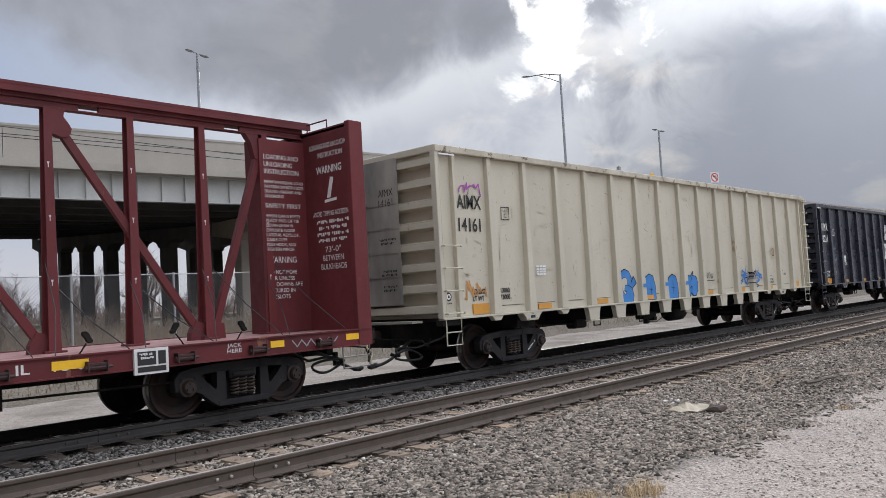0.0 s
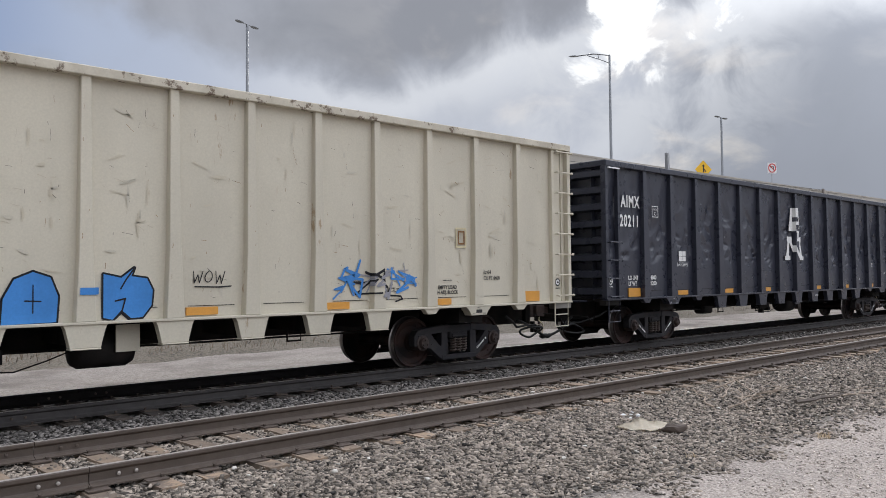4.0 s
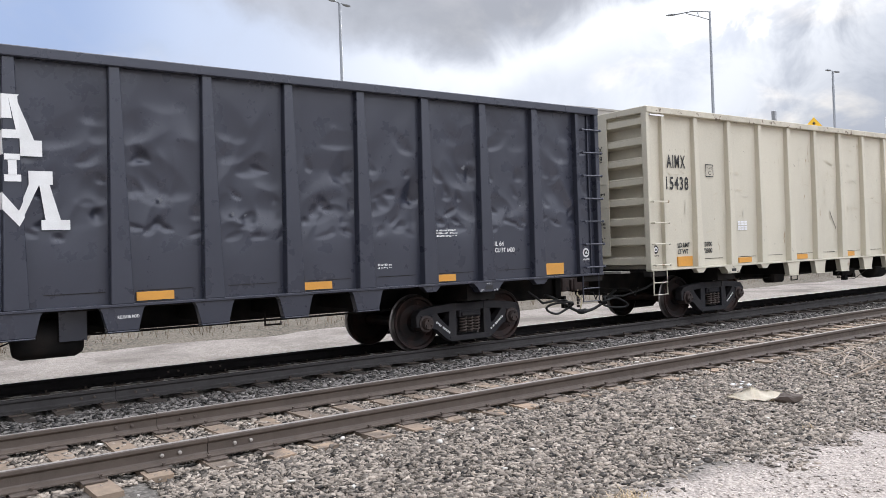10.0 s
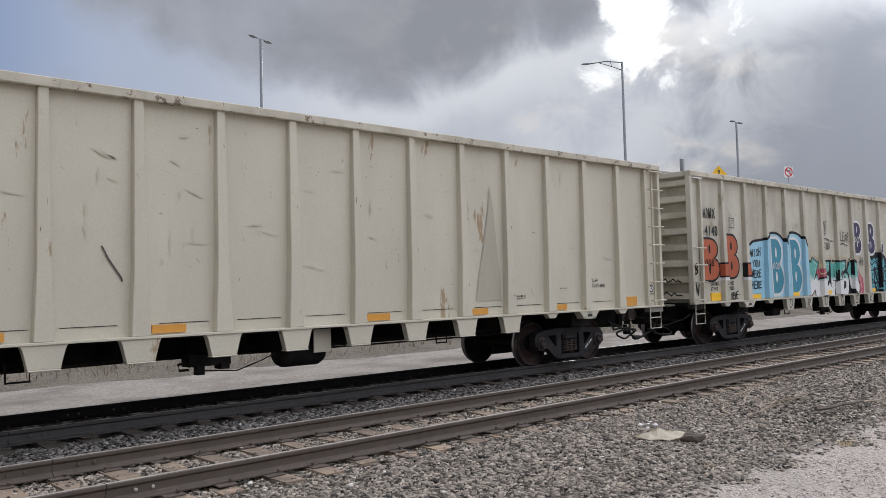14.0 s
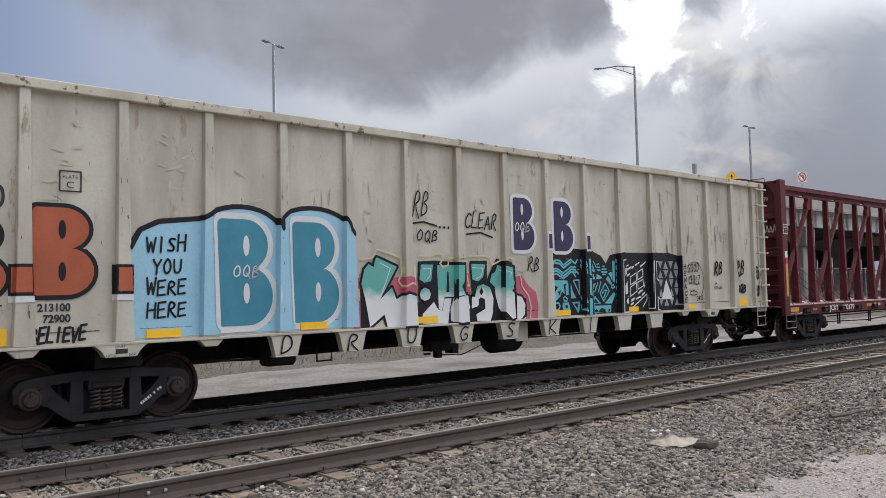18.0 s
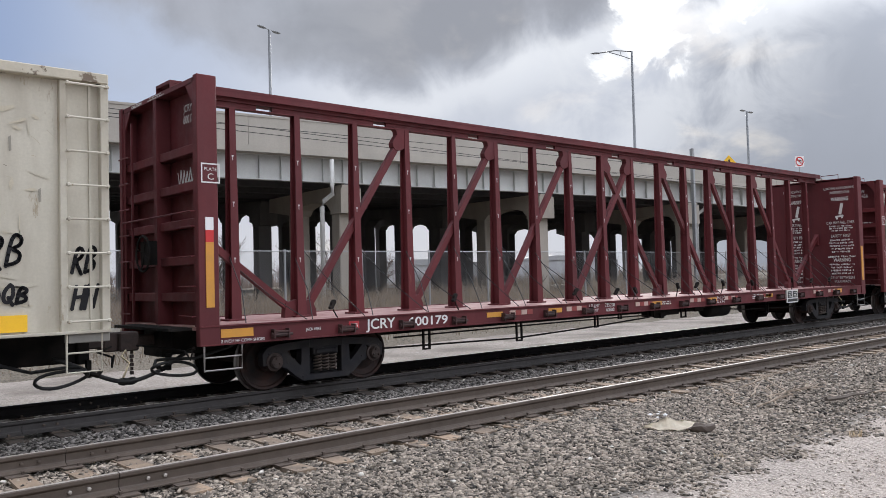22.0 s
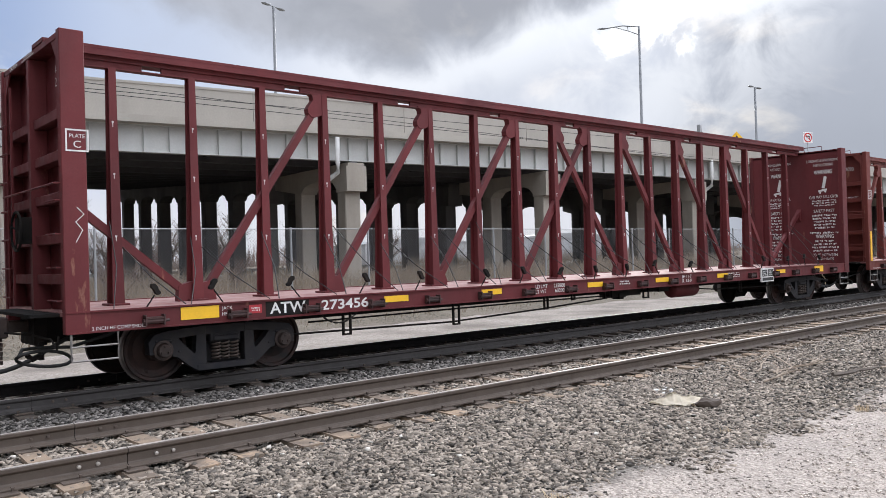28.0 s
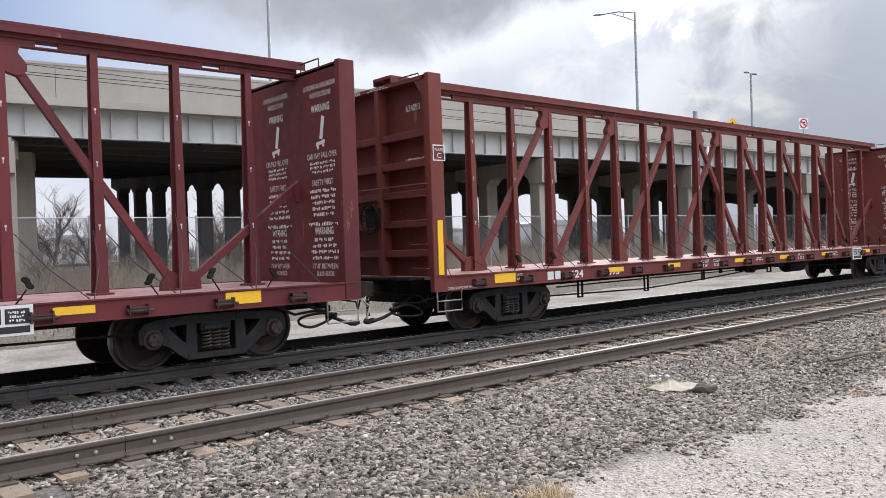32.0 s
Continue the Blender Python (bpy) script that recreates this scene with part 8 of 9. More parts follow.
CUTS = ([(1.36, 1.86), (1.78, 1.85), (1.79, 1.80), (1.66, 1.77), (1.69, 1.58), (1.61, 1.63), (1.55, 1.53), (1.47, 1.48), (1.37, 1.43), (1.40, 1.61), (1.49, 1.72), (1.36, 1.77)],
        [(1.76, 1.79), (1.81, 1.80), (1.81, 1.57), (1.73, 1.55), (1.72, 1.73)],
        [(1.88, 1.80), (1.95, 1.62), (2.04, 1.49), (1.88, 1.49)],
        [(1.36, 2.26), (1.49, 2.28), (1.40, 2.18), (1.36, 2.16)],
        [(1.63, 1.41), (1.81, 1.41), (1.85, 1.28), (1.77, 1.23), (1.64, 1.26), (1.61, 1.34)],
        [(1.91, 1.41), (2.15, 1.42), (2.13, 1.24), (2.09, 1.19)],
        [(2.34, 2.29), (2.42, 2.29), (2.41, 1.99), (2.43, 1.94), (2.35, 1.97)],
        [(2.45, 2.28), (2.51, 2.28), (2.50, 1.69), (2.46, 1.71)],
        [(2.34, 1.89), (2.41, 1.89), (2.41, 1.53), (2.33, 1.56)],
        [(2.44, 1.64), (2.50, 1.61), (2.51, 1.14), (2.44, 1.14)],
        [(2.32, 1.49), (2.41, 1.47), (2.39, 1.14), (2.31, 1.15)],
        [(3.27, 2.26), (3.35, 2.26), (3.34, 1.80), (3.27, 1.82)],
        [(2.54, 1.93), (2.62, 1.98), (2.68, 1.87), (2.54, 1.87)],
        [(2.73, 1.98), (2.85, 1.94), (2.92, 1.89), (2.71, 1.87)],
        [(2.53, 1.76), (2.68, 1.79), (2.58, 1.61), (2.52, 1.61)],
        [(2.96, 1.36), (3.30, 1.60), (3.34, 1.54), (3.21, 1.35)],
        [(2.56, 1.49), (2.66, 1.52), (2.85, 1.36), (2.56, 1.36)],
        [(2.56, 1.32), (3.19, 1.32), (3.17, 1.17), (2.56, 1.16)],
        [(3.03, 1.87), (3.11, 1.94), (3.25, 1.77), (3.20, 1.74)],
        [(3.23, 2.03), (3.26, 2.00), (3.25, 1.84), (3.20, 1.91), (3.12, 1.99)])
HOLES = ([(1.48, 1.63), (1.58, 1.66), (1.53, 1.55)],
         [(1.68, 1.34), (1.74, 1.37), (1.78, 1.32), (1.73, 1.29)],
         [(1.96, 1.38), (2.10, 1.39), (2.07, 1.28)],
         [(2.61, 1.38), (2.61, 1.45), (2.67, 1.46), (2.76, 1.37)],
         [(2.61, 1.19), (2.63, 1.24), (2.70, 1.25), (2.75, 1.18)],
         [(2.75, 1.18), (2.79, 1.25), (2.88, 1.27), (2.97, 1.24), (3.01, 1.16)],
         [(3.07, 1.18), (3.08, 1.23), (3.14, 1.25), (3.15, 1.19)])
BARS = ([(2.75, 1.80), (2.64, 1.61)],
        [(2.85, 1.81), (2.76, 1.61)],
        [(2.81, 1.57), (2.99, 1.78), (3.13, 1.62), (2.93, 1.41), (2.81, 1.57)],
        [(2.88, 1.57), (2.97, 1.64), (3.04, 1.63), (2.93, 1.49)],
        [(2.56, 2.20), (2.65, 2.04)],
        [(2.62, 2.24), (2.72, 2.11)],
        [(2.53, 2.14), (2.62, 2.03)],
        [(1.96, 1.85), (2.14, 1.86), (2.14, 1.57), (1.96, 1.85)],
        [(3.20, 1.72), (3.27, 1.75), (3.32, 1.70), (3.23, 1.67), (3.20, 1.72)],
        [(2.74, 2.18), (2.79, 2.19)],
        [(2.74, 2.12), (2.82, 2.12)],
        [(2.75, 2.06), (2.84, 2.06)],
        [(2.93, 2.14), (2.99, 2.14)],
        [(2.90, 2.08), (3.04, 2.08)],
        [(2.89, 2.02), (3.07, 2.02)],
        [(2.92, 1.97), (3.02, 1.97)],
        [(1.40, 1.40), (1.49, 1.41), (1.53, 1.34), (1.48, 1.27), (1.40, 1.27), (1.38, 1.34), (1.40, 1.40)],
        [(1.64, 1.50), (1.69, 1.53), (1.76, 1.49), (1.74, 1.44), (1.66, 1.44), (1.64, 1.50)])
BRICKS = ([(3.74, 2.15), (3.84, 2.19), (3.84, 2.16), (3.74, 2.12)],
          [(3.79, 2.09), (3.94, 2.15), (3.94, 2.11), (3.79, 2.05)],
          [(3.95, 2.13), (4.03, 2.16), (4.03, 2.12), (3.95, 2.08)],
          [(4.08, 2.19), (4.26, 2.25), (4.25, 2.22), (4.08, 2.15)],
          [(4.27, 2.16), (4.50, 2.27), (4.46, 2.21), (4.27, 2.12)],
          [(3.73, 1.94), (3.89, 2.00), (3.89, 1.96), (3.73, 1.90)],
          [(3.91, 1.43), (4.03, 1.47), (4.02, 1.42), (3.90, 1.36)],
          [(4.08, 1.45), (4.27, 1.50), (4.27, 1.46), (4.08, 1.41)],
          [(4.17, 1.58), (4.34, 1.65), (4.34, 1.61), (4.17, 1.53)],
          [(4.31, 1.54), (4.42, 1.59), (4.42, 1.55), (4.31, 1.49)],
          [(4.40, 1.72), (4.43, 1.81), (4.44, 1.74), (4.41, 1.66)],
          [(3.87, 1.32), (3.99, 1.37), (3.99, 1.32), (3.89, 1.29)])
PANES = ([(3.89, 1.91), (4.11, 2.00), (4.12, 1.83), (3.90, 1.74), (3.89, 1.91)],
         [(4.17, 2.02), (4.35, 2.09), (4.36, 1.92), (4.16, 1.85), (4.17, 2.02)],
         [(3.89, 1.69), (4.11, 1.79), (4.12, 1.60), (3.88, 1.49), (3.89, 1.69)],
         [(4.16, 1.79), (4.36, 1.86), (4.37, 1.72), (4.16, 1.64), (4.16, 1.79)],
         [(3.97, 1.26), (4.18, 1.37), (4.48, 1.53), (4.49, 1.42), (4.34, 1.26)],
         [(3.51, 2.27), (3.71, 2.29), (3.71, 1.16), (3.48, 1.16), (3.51, 2.27)],
         [(4.73, 2.25), (4.88, 2.26), (4.90, 1.16), (4.71, 1.17), (4.72, 1.46), (4.86, 1.36)],
         [(4.73, 2.25), (4.72, 1.86), (4.79, 1.82), (4.87, 2.00)],
         [(4.61, 2.25), (4.63, 2.27), (4.62, 1.22), (4.55, 1.20), (4.61, 2.25)])
LUMPS = ([(3.56, 2.09), (3.66, 2.12), (3.68, 2.03), (3.56, 1.94)], [(3.54, 1.73), (3.62, 1.82), (3.68, 1.70), (3.68, 1.58), (3.53, 1.53)], [(3.57, 1.44), (3.63, 1.46), (3.66, 1.39), (3.60, 1.33), (3.55, 1.37)])
for shape in WAVES:
    paint_on(E_CAR, stroke(shape, 0.036), S["aqua"], depth=0.010, wrap=True, name="sprayed_pattern")
for shape in CUTS:
    paint_on(E_CAR, flat(shape), S["aqua"], depth=0.010, wrap=True, name="sprayed_pattern")
for shape in HOLES:
    paint_on(E_CAR, flat(shape), S["black"], depth=0.014, wrap=True, name="sprayed_pattern")
for shape in BARS:
    paint_on(E_CAR, stroke(shape, 0.030), S["aqua"], depth=0.016, wrap=True, name="sprayed_pattern")
for k in range(8):
    paint_on(E_CAR, rect(3.385, 3.455, 1.20 + 0.145 * k, 1.29 + 0.145 * k), S["aqua"], depth=0.010, name="sprayed_pattern")
for shape in BRICKS + LUMPS:
    paint_on(E_CAR, flat(shape), S["white"], depth=0.010, wrap=True, name="sprayed_pattern")
for shape in PANES:
    paint_on(E_CAR, stroke(shape, 0.024), S["white"], depth=0.012, wrap=True, name="sprayed_pattern")
for k in range(6):
    hand(E_CAR, "HENNCE"[k], 5.81, 2.08 - 0.155 * k, 0.115, S["black"], 0.12, 0.022, wrap=True)
hand(E_CAR, "GOOD", 6.16, 2.02, 0.22, S["black"], 0.52, 0.022)
hand(E_CAR, "CHILZ", 6.20, 1.72, 0.20, S["black"], 0.50, 0.022)
hand(E_CAR, "2016", 6.52, 1.34, 0.12, S["black"], 0.30, 0.016)
paint_on(E_CAR, stroke(oval(6.46, 1.80, 0.40, 0.46, 18, -1.2, 1.9), 0.018), S["black"], name="sprayed_tag")
paint_on(E_CAR, stroke(oval(6.40, 1.52, 0.16, 0.05, 14), 0.018), S["black"], name="sprayed_tag")
for k, ch in ((-4, "D"), (-3, "R"), (-2, "U"), (-1, "G"), (0, "S"), (1, "K"), (2, "I")):
    hand(E_CAR, ch, k * G_RIB - 0.13, 0.82, 0.26, S["black"], 0.26, 0.026, depth=0.006, face="foot", lean=0.15, seed=k + 9)
# grey vertical smears near the trailing end
rng = random.Random(44)
bm = bmesh.new()
for _ in range(26):
    x, z = rng.choice((5.4, 6.4, 7.5, 8.6)) + rng.uniform(-0.32, 0.42), rng.uniform(2.5, 3.9)
    l = rng.uniform(0.12, 0.45)
    flat([(x, z), (x + 0.03, z + 0.02), (x + 0.035, z - l), (x + 0.008, z - l * 1.1)], bm)
paint_on(E_CAR, bm, material("grey_smear", (0.33, 0.31, 0.26), 0.75, scale=3, streak=4, bump=0.0), depth=0.005, name="grey_smear")["kind"] = "stuff"

# centerbeam marks
for car, mark, number, load, light in ((F_CAR, "JCRY", "600179", "225200", "60800"), (G_CAR, "ATW", "273456", "225800", "60200"), (H_CAR, "", "624093", "222600", "63500")):
    if mark:
        if car is G_CAR:
            paint_on(car, rect(-8.60, -7.87, 0.835, 1.05), M["under"], "sill", depth=0.004, name="patch", label="black painted patch")
        paint_on(car, rect(-8.86, -8.66, 0.90, 1.02), plain("red_label", (0.42, 0.03, 0.04), 0.5), "sill", depth=0.004, name="red_label")
        bars(car, -8.83, -8.69, 0.985, 2, 0.022, WHT, "sill", 21)
        letter(car, mark, -8.53, 0.875, 0.165, WHT, 0.60, face="sill", bold=0.004)
        letter(car, number, -7.65, 0.875, 0.15, WHT, 0.88, face="sill", bold=0.004)
        letter(car, mark, 0.62, 4.22, 0.11, WHT, 0.30, face="bulk_out", depth=0.05)
    else:
        paint_on(car, rect(-8.42, -8.24, 0.86, 1.02, rect(-8.19, -8.03, 0.86, 1.02)), WHT, "sill", name="mark_bars")
        letter(car, "624", -7.72, 0.865, 0.15, WHT, 0.40, face="sill", bold=0.004)
        letter(car, "093", -6.50, 0.865, 0.15, WHT, 0.40, face="sill", bold=0.004)
    letter(car, number, 0.62, 4.05, 0.12, WHT, 0.40, face="bulk_out", depth=0.05)
    bars(car, 0.55, 1.15, 3.2, 3, 0.03, WHT, "bulk_out", 4, depth=0.05)
    letter(car, "LD LMT", -2.82, 0.965, 0.075, WHT, 0.34, face="sill")
    letter(car, "LT WT", -2.82, 0.865, 0.075, WHT, 0.30, face="sill")
    letter(car, load, -2.30, 0.965, 0.075, WHT, 0.34, face="sill")
    letter(car, light, -2.26, 0.865, 0.075, WHT, 0.28, face="sill")
    letter(car, "IH 11-7", 2.22, 0.965, 0.075, WHT, 0.38, face="sill")
    letter(car, "IL 73-0", 2.22, 0.87, 0.075, WHT, 0.38, face="sill")
    bars(car, -0.22, 0.20, 1.0, 2, 0.03, WHT, "sill", 5)
    bars(car, 3.9, 4.9, 1.02, 3, 0.028, WHT, "sill", 6)
    if car is F_CAR:
        letter(car, "JACK HERE", -9.65, 0.92, 0.045, WHT, 0.27, face="sill")
    else:
        letter(car, "JACK", -9.28, 0.98, 0.05, WHT, 0.16, face="sill")
        letter(car, "HERE", -9.28, 0.90, 0.05, WHT, 0.16, face="sill")
    letter(car, "CAUTION", -0.95, 4.525, 0.05, WHT, 0.42, face="bulk_out", depth=0.235, bold=0.002)
    bars(car, -0.30, 0.35, 4.575, 2, 0.02, WHT, "bulk_out", 15, depth=0.235)
    letter(car, "JACK HERE", 9.05, 0.93, 0.05, WHT, 0.34, face="sill")
    letter(car, "2 INCH HF COMP SHOES", -11.03, 0.832, 0.045, WHT, 0.68, face="sill")
    plate_c(car, -11.30, 3.08, 0.28, WHT, "corner")
    if car is G_CAR:
        bm = bmesh.new()
        pts = [Vector((-7.64 + 0.68 * k / 14, -1.44, 0.80 - 0.15 * math.sin(math.pi * k / 14) ** 0.8)) for k in range(15)]
        for k, (p, q) in enumerate(zip(pts, pts[1:])):
            tube(bm, [p, q], 0.016 if k % 2 else 0.010, 5)
        part("hanging_chain", bm, M["under"], car, "slack chain hanging below the sill")
    # framed inspection board on the sill
    part("inspection_board", boxed(5.86, 6.52, -1.52, -1.478, 0.72, 1.08), WHT, car, "white-framed black inspection board")
    bm = bmesh.new()
    rect(5.90, 6.17, 0.86, 1.04, bm), rect(6.21, 6.48, 0.86, 1.04, bm), rect(5.90, 6.48, 0.75, 0.83, bm)
    paint_on(car, bm, M["sign_black"], "sill", depth=0.050, name="board_field")
    for x in (5.93, 6.24):
        bars(car, x, x + 0.2, 1.01, 3, 0.03, WHT, "sill", 8, depth=0.054)
# stacked warning text on the bulkheads that face the load
for n, car in enumerate((F_CAR, G_CAR, H_CAR)):
    for x0, x1 in ((-0.95, -0.10), (0.42, 1.40)):
        w = x1 - x0
        letter(car, "LOADING & UNLOADING", x0, 4.24, 0.085, WHT, w, face="bulk_in")
        letter(car, "INSTRUCTIONS", x0 + w * 0.2, 4.10, 0.085, WHT, w * 0.62, face="bulk_in")
        letter(car, "WARNING", x0 + w * 0.22, 3.86, 0.125, WHT, w * 0.56, face="bulk_in", bold=0.003)
        bm = bmesh.new()
        cx = x0 + w * 0.5
        flat([(cx - 0.05, 3.42), (cx + 0.04, 3.40), (cx + 0.12, 3.76), (cx + 0.03, 3.79)], bm)
        flat([(cx - 0.16, 3.30), (cx + 0.12, 3.34), (cx + 0.10, 3.40), (cx - 0.15, 3.36)], bm)
        flat(oval(cx - 0.10, 3.28, 0.035, 0.035, 8), bm), flat(oval(cx + 0.06, 3.31, 0.035, 0.035, 8), bm)
        paint_on(car, bm, WHT, "bulk_in", name="tilt_symbol")
        letter(car, "CAR MAY FALL OVER", x0 + w * 0.05, 3.10, 0.095, WHT, w * 0.9, face="bulk_in")
        bars(car, x0 + w * 0.08, x1 - w * 0.08, 3.05, 3, 0.045, WHT, "bulk_in", 11 + n)
        letter(car, "SAFETY FIRST", x0 + w * 0.18, 2.66, 0.10, WHT, w * 0.64, face="bulk_in")
        bars(car, x0 + w * 0.08, x1 - w * 0.08, 2.60, 5, 0.055, WHT, "bulk_in", 12 + n, gap=1.75)
        bars(car, x0 + w * 0.02, x1 - w * 0.02, 2.06, 1, 0.06, WHT, "bulk_in", 13 + n)
        letter(car, "WARNING", x0 + w * 0.22, 1.86, 0.12, WHT, w * 0.56, face="bulk_in", bold=0.003)
        bars(car, x0 + w * 0.08, x1 - w * 0.08, 1.80, 4, 0.055, WHT, "bulk_in", 14 + n, gap=1.8)
        letter(car, "73'-0\" BETWEEN", x0 + w * 0.12, 1.30, 0.085, WHT, w * 0.76, face="bulk_in")
        letter(car, "BULKHEADS", x0 + w * 0.24, 1.18, 0.08, WHT, w * 0.52, face="bulk_in")
# the first car: text on its bulkhead and on the web plate beside it
part("web_plate", boxed(10.12, C_HALF - 0.25, -0.215, 0.215, 1.08, 4.42), M["maroon"], A_CAR)
letter(A_CAR, "LOADING AND UNLOADING", 0.40, 4.24, 0.09, WHT, 1.05, face="bulk_in")
letter(A_CAR, "INSTRUCTION", 0.62, 4.08, 0.09, WHT, 0.66, face="bulk_in")
letter(A_CAR, "WARNING", 0.56, 3.80, 0.13, WHT, 0.68, face="bulk_in", bold=0.003)
bm = flat([(0.82, 3.36), (0.92, 3.36), (1.02, 3.70), (0.93, 3.72)])
flat([(0.76, 3.28), (1.08, 3.30), (1.08, 3.35), (0.76, 3.33)], bm)
paint_on(A_CAR, bm, WHT, "bulk_in", name="tilt_symbol")
letter(A_CAR, "AVOID TIPPING ACCIDENT", 0.42, 3.05, 0.09, WHT, 1.0, face="bulk_in")
bars(A_CAR, 0.45, 1.4, 2.98, 4, 0.06, WHT, "bulk_in", 40, gap=1.8)
for k, (t, w) in enumerate((("73'-0\"", 0.42), ("BETWEEN", 0.55), ("BULKHEADS", 0.68))):
    letter(A_CAR, t, 0.92 - w / 2, 2.42 - 0.15 * k, 0.10, WHT, w, face="bulk_in")
z = 4.16
for size, words in ((0.085, ("LOADING AND", "UNLOADING", "INSTRUCTION")), (0.055, ("MAINTAIN EQUAL LOAD", "PATTERN ON BOTH SIDES", "DURING LOADING AND", "UNLOADING")), (0.08, ("SAFETY FIRST",)),
                    (0.055, ("WHEN CAR IS EMPTY", "PLACE END OF TIE", "DOWN CHAIN IN", "OPPOSITE FLOOR", "LATERAL KEYSLOT,", "CABLE OVER", "POST HOOK, AND", "TIGHTEN WINCH")), (0.11, ("WARNING",)),
                    (0.07, ("DO NOT MOVE", "CAR UNLESS", "TIE DOWNS ARE", "SECURED IN", "KEYSLOTS"))):
    for t in words:
        letter(A_CAR, t, 10.20, z - size, size, WHT, min(0.82, len(t) * size * 0.78), face="web")
        z -= size * 1.5
    z -= 0.07
letter(A_CAR, "75-0", 6.12, 0.90, 0.12, WHT, 0.40, face="sill", bold=0.003)
letter(A_CAR, "IL", 5.70, 0.90, 0.12, WHT, 0.16, face="sill", bold=0.003)
part("inspection_board", boxed(7.14, 7.62, -1.52, -1.478, 0.74, 1.08), M["cream_paint"] if "cream_paint" in M else WHT, A_CAR, "cream-framed black inspection board")
bm = bmesh.new()
rect(7.18, 7.44, 0.86, 1.04, bm), rect(7.47, 7.58, 0.86, 1.04, bm), rect(7.18, 7.58, 0.77, 0.84, bm)
paint_on(A_CAR, bm, M["sign_black"], "sill", depth=0.050, name="board_field")
bars(A_CAR, 7.2, 7.42, 1.02, 2, 0.03, WHT, "sill", 8, depth=0.054)
letter(A_CAR, "JACK", 8.55, 0.98, 0.06, WHT, 0.24, face="sill")
letter(A_CAR, "HERE", 8.55, 0.90, 0.06, WHT, 0.24, face="sill")
paint_on(A_CAR, stroke([(9.7 + 0.09 * k, 0.94 + 0.05 * (-1) ** k) for k in range(11)], 0.02), S["grey"], "sill", name="chalk_scribble")
# chalk-white tag on the leading bulkhead of the dark car
paint_on(F_CAR, stroke([(0.42 + 0.055 * k, 3.22 + 0.11 * (-1) ** k + 0.02 * (k % 3)) for k in range(16)], 0.026), S["white"], "bulk_out", depth=0.06, name="sprayed_tag")
paint_on(G_CAR, stroke([(-11.2, 1.95), (-11.12, 2.1), (-11.2, 2.2), (-11.1, 2.3), (-11.18, 2.38)], 0.010), S["white"], "corner", name="sprayed_tag")
# tall yellow markers on the leading corner posts
for car, z0, z1, mat in ((F_CAR, 1.34, 2.25, "reflector"), (H_CAR, 1.10, 2.05, "reflector_bright")):
    part("corner_marker", boxed(-11.25, -11.13, -1.51, -1.495, z0, z1), M[mat], car)
part("corner_marker", boxed(-11.25, -11.13, -1.51, -1.495, 2.25, 2.42), M["sign_red"], F_CAR)
part("corner_marker", boxed(-11.25, -11.13, -1.51, -1.495, 2.42, 2.60), M["sign_white"], F_CAR)
part("corner_marker", boxed(11.10, 11.24, -1.51, -1.495, 1.25, 2.35), M["reflector"], F_CAR)
# faded red and white strips along the dark car's sill
faded_red, faded_white = plain("faded_red_strip", (0.26, 0.05, 0.045), 0.6), plain("faded_white_strip", (0.50, 0.36, 0.31), 0.6)
for k, x in enumerate((-5.2, -2.95 - 0.6, -1.2, 1.0, 2.6, 4.4, 7.6, 8.6)):
    for j in range(4):
        part("strip_reflector", boxed(x + 0.16 * j, x + 0.16 * j + 0.15, -1.487, -1.476, 0.93, 1.02), faded_red if j % 2 else faded_white, F_CAR)
set_letters()
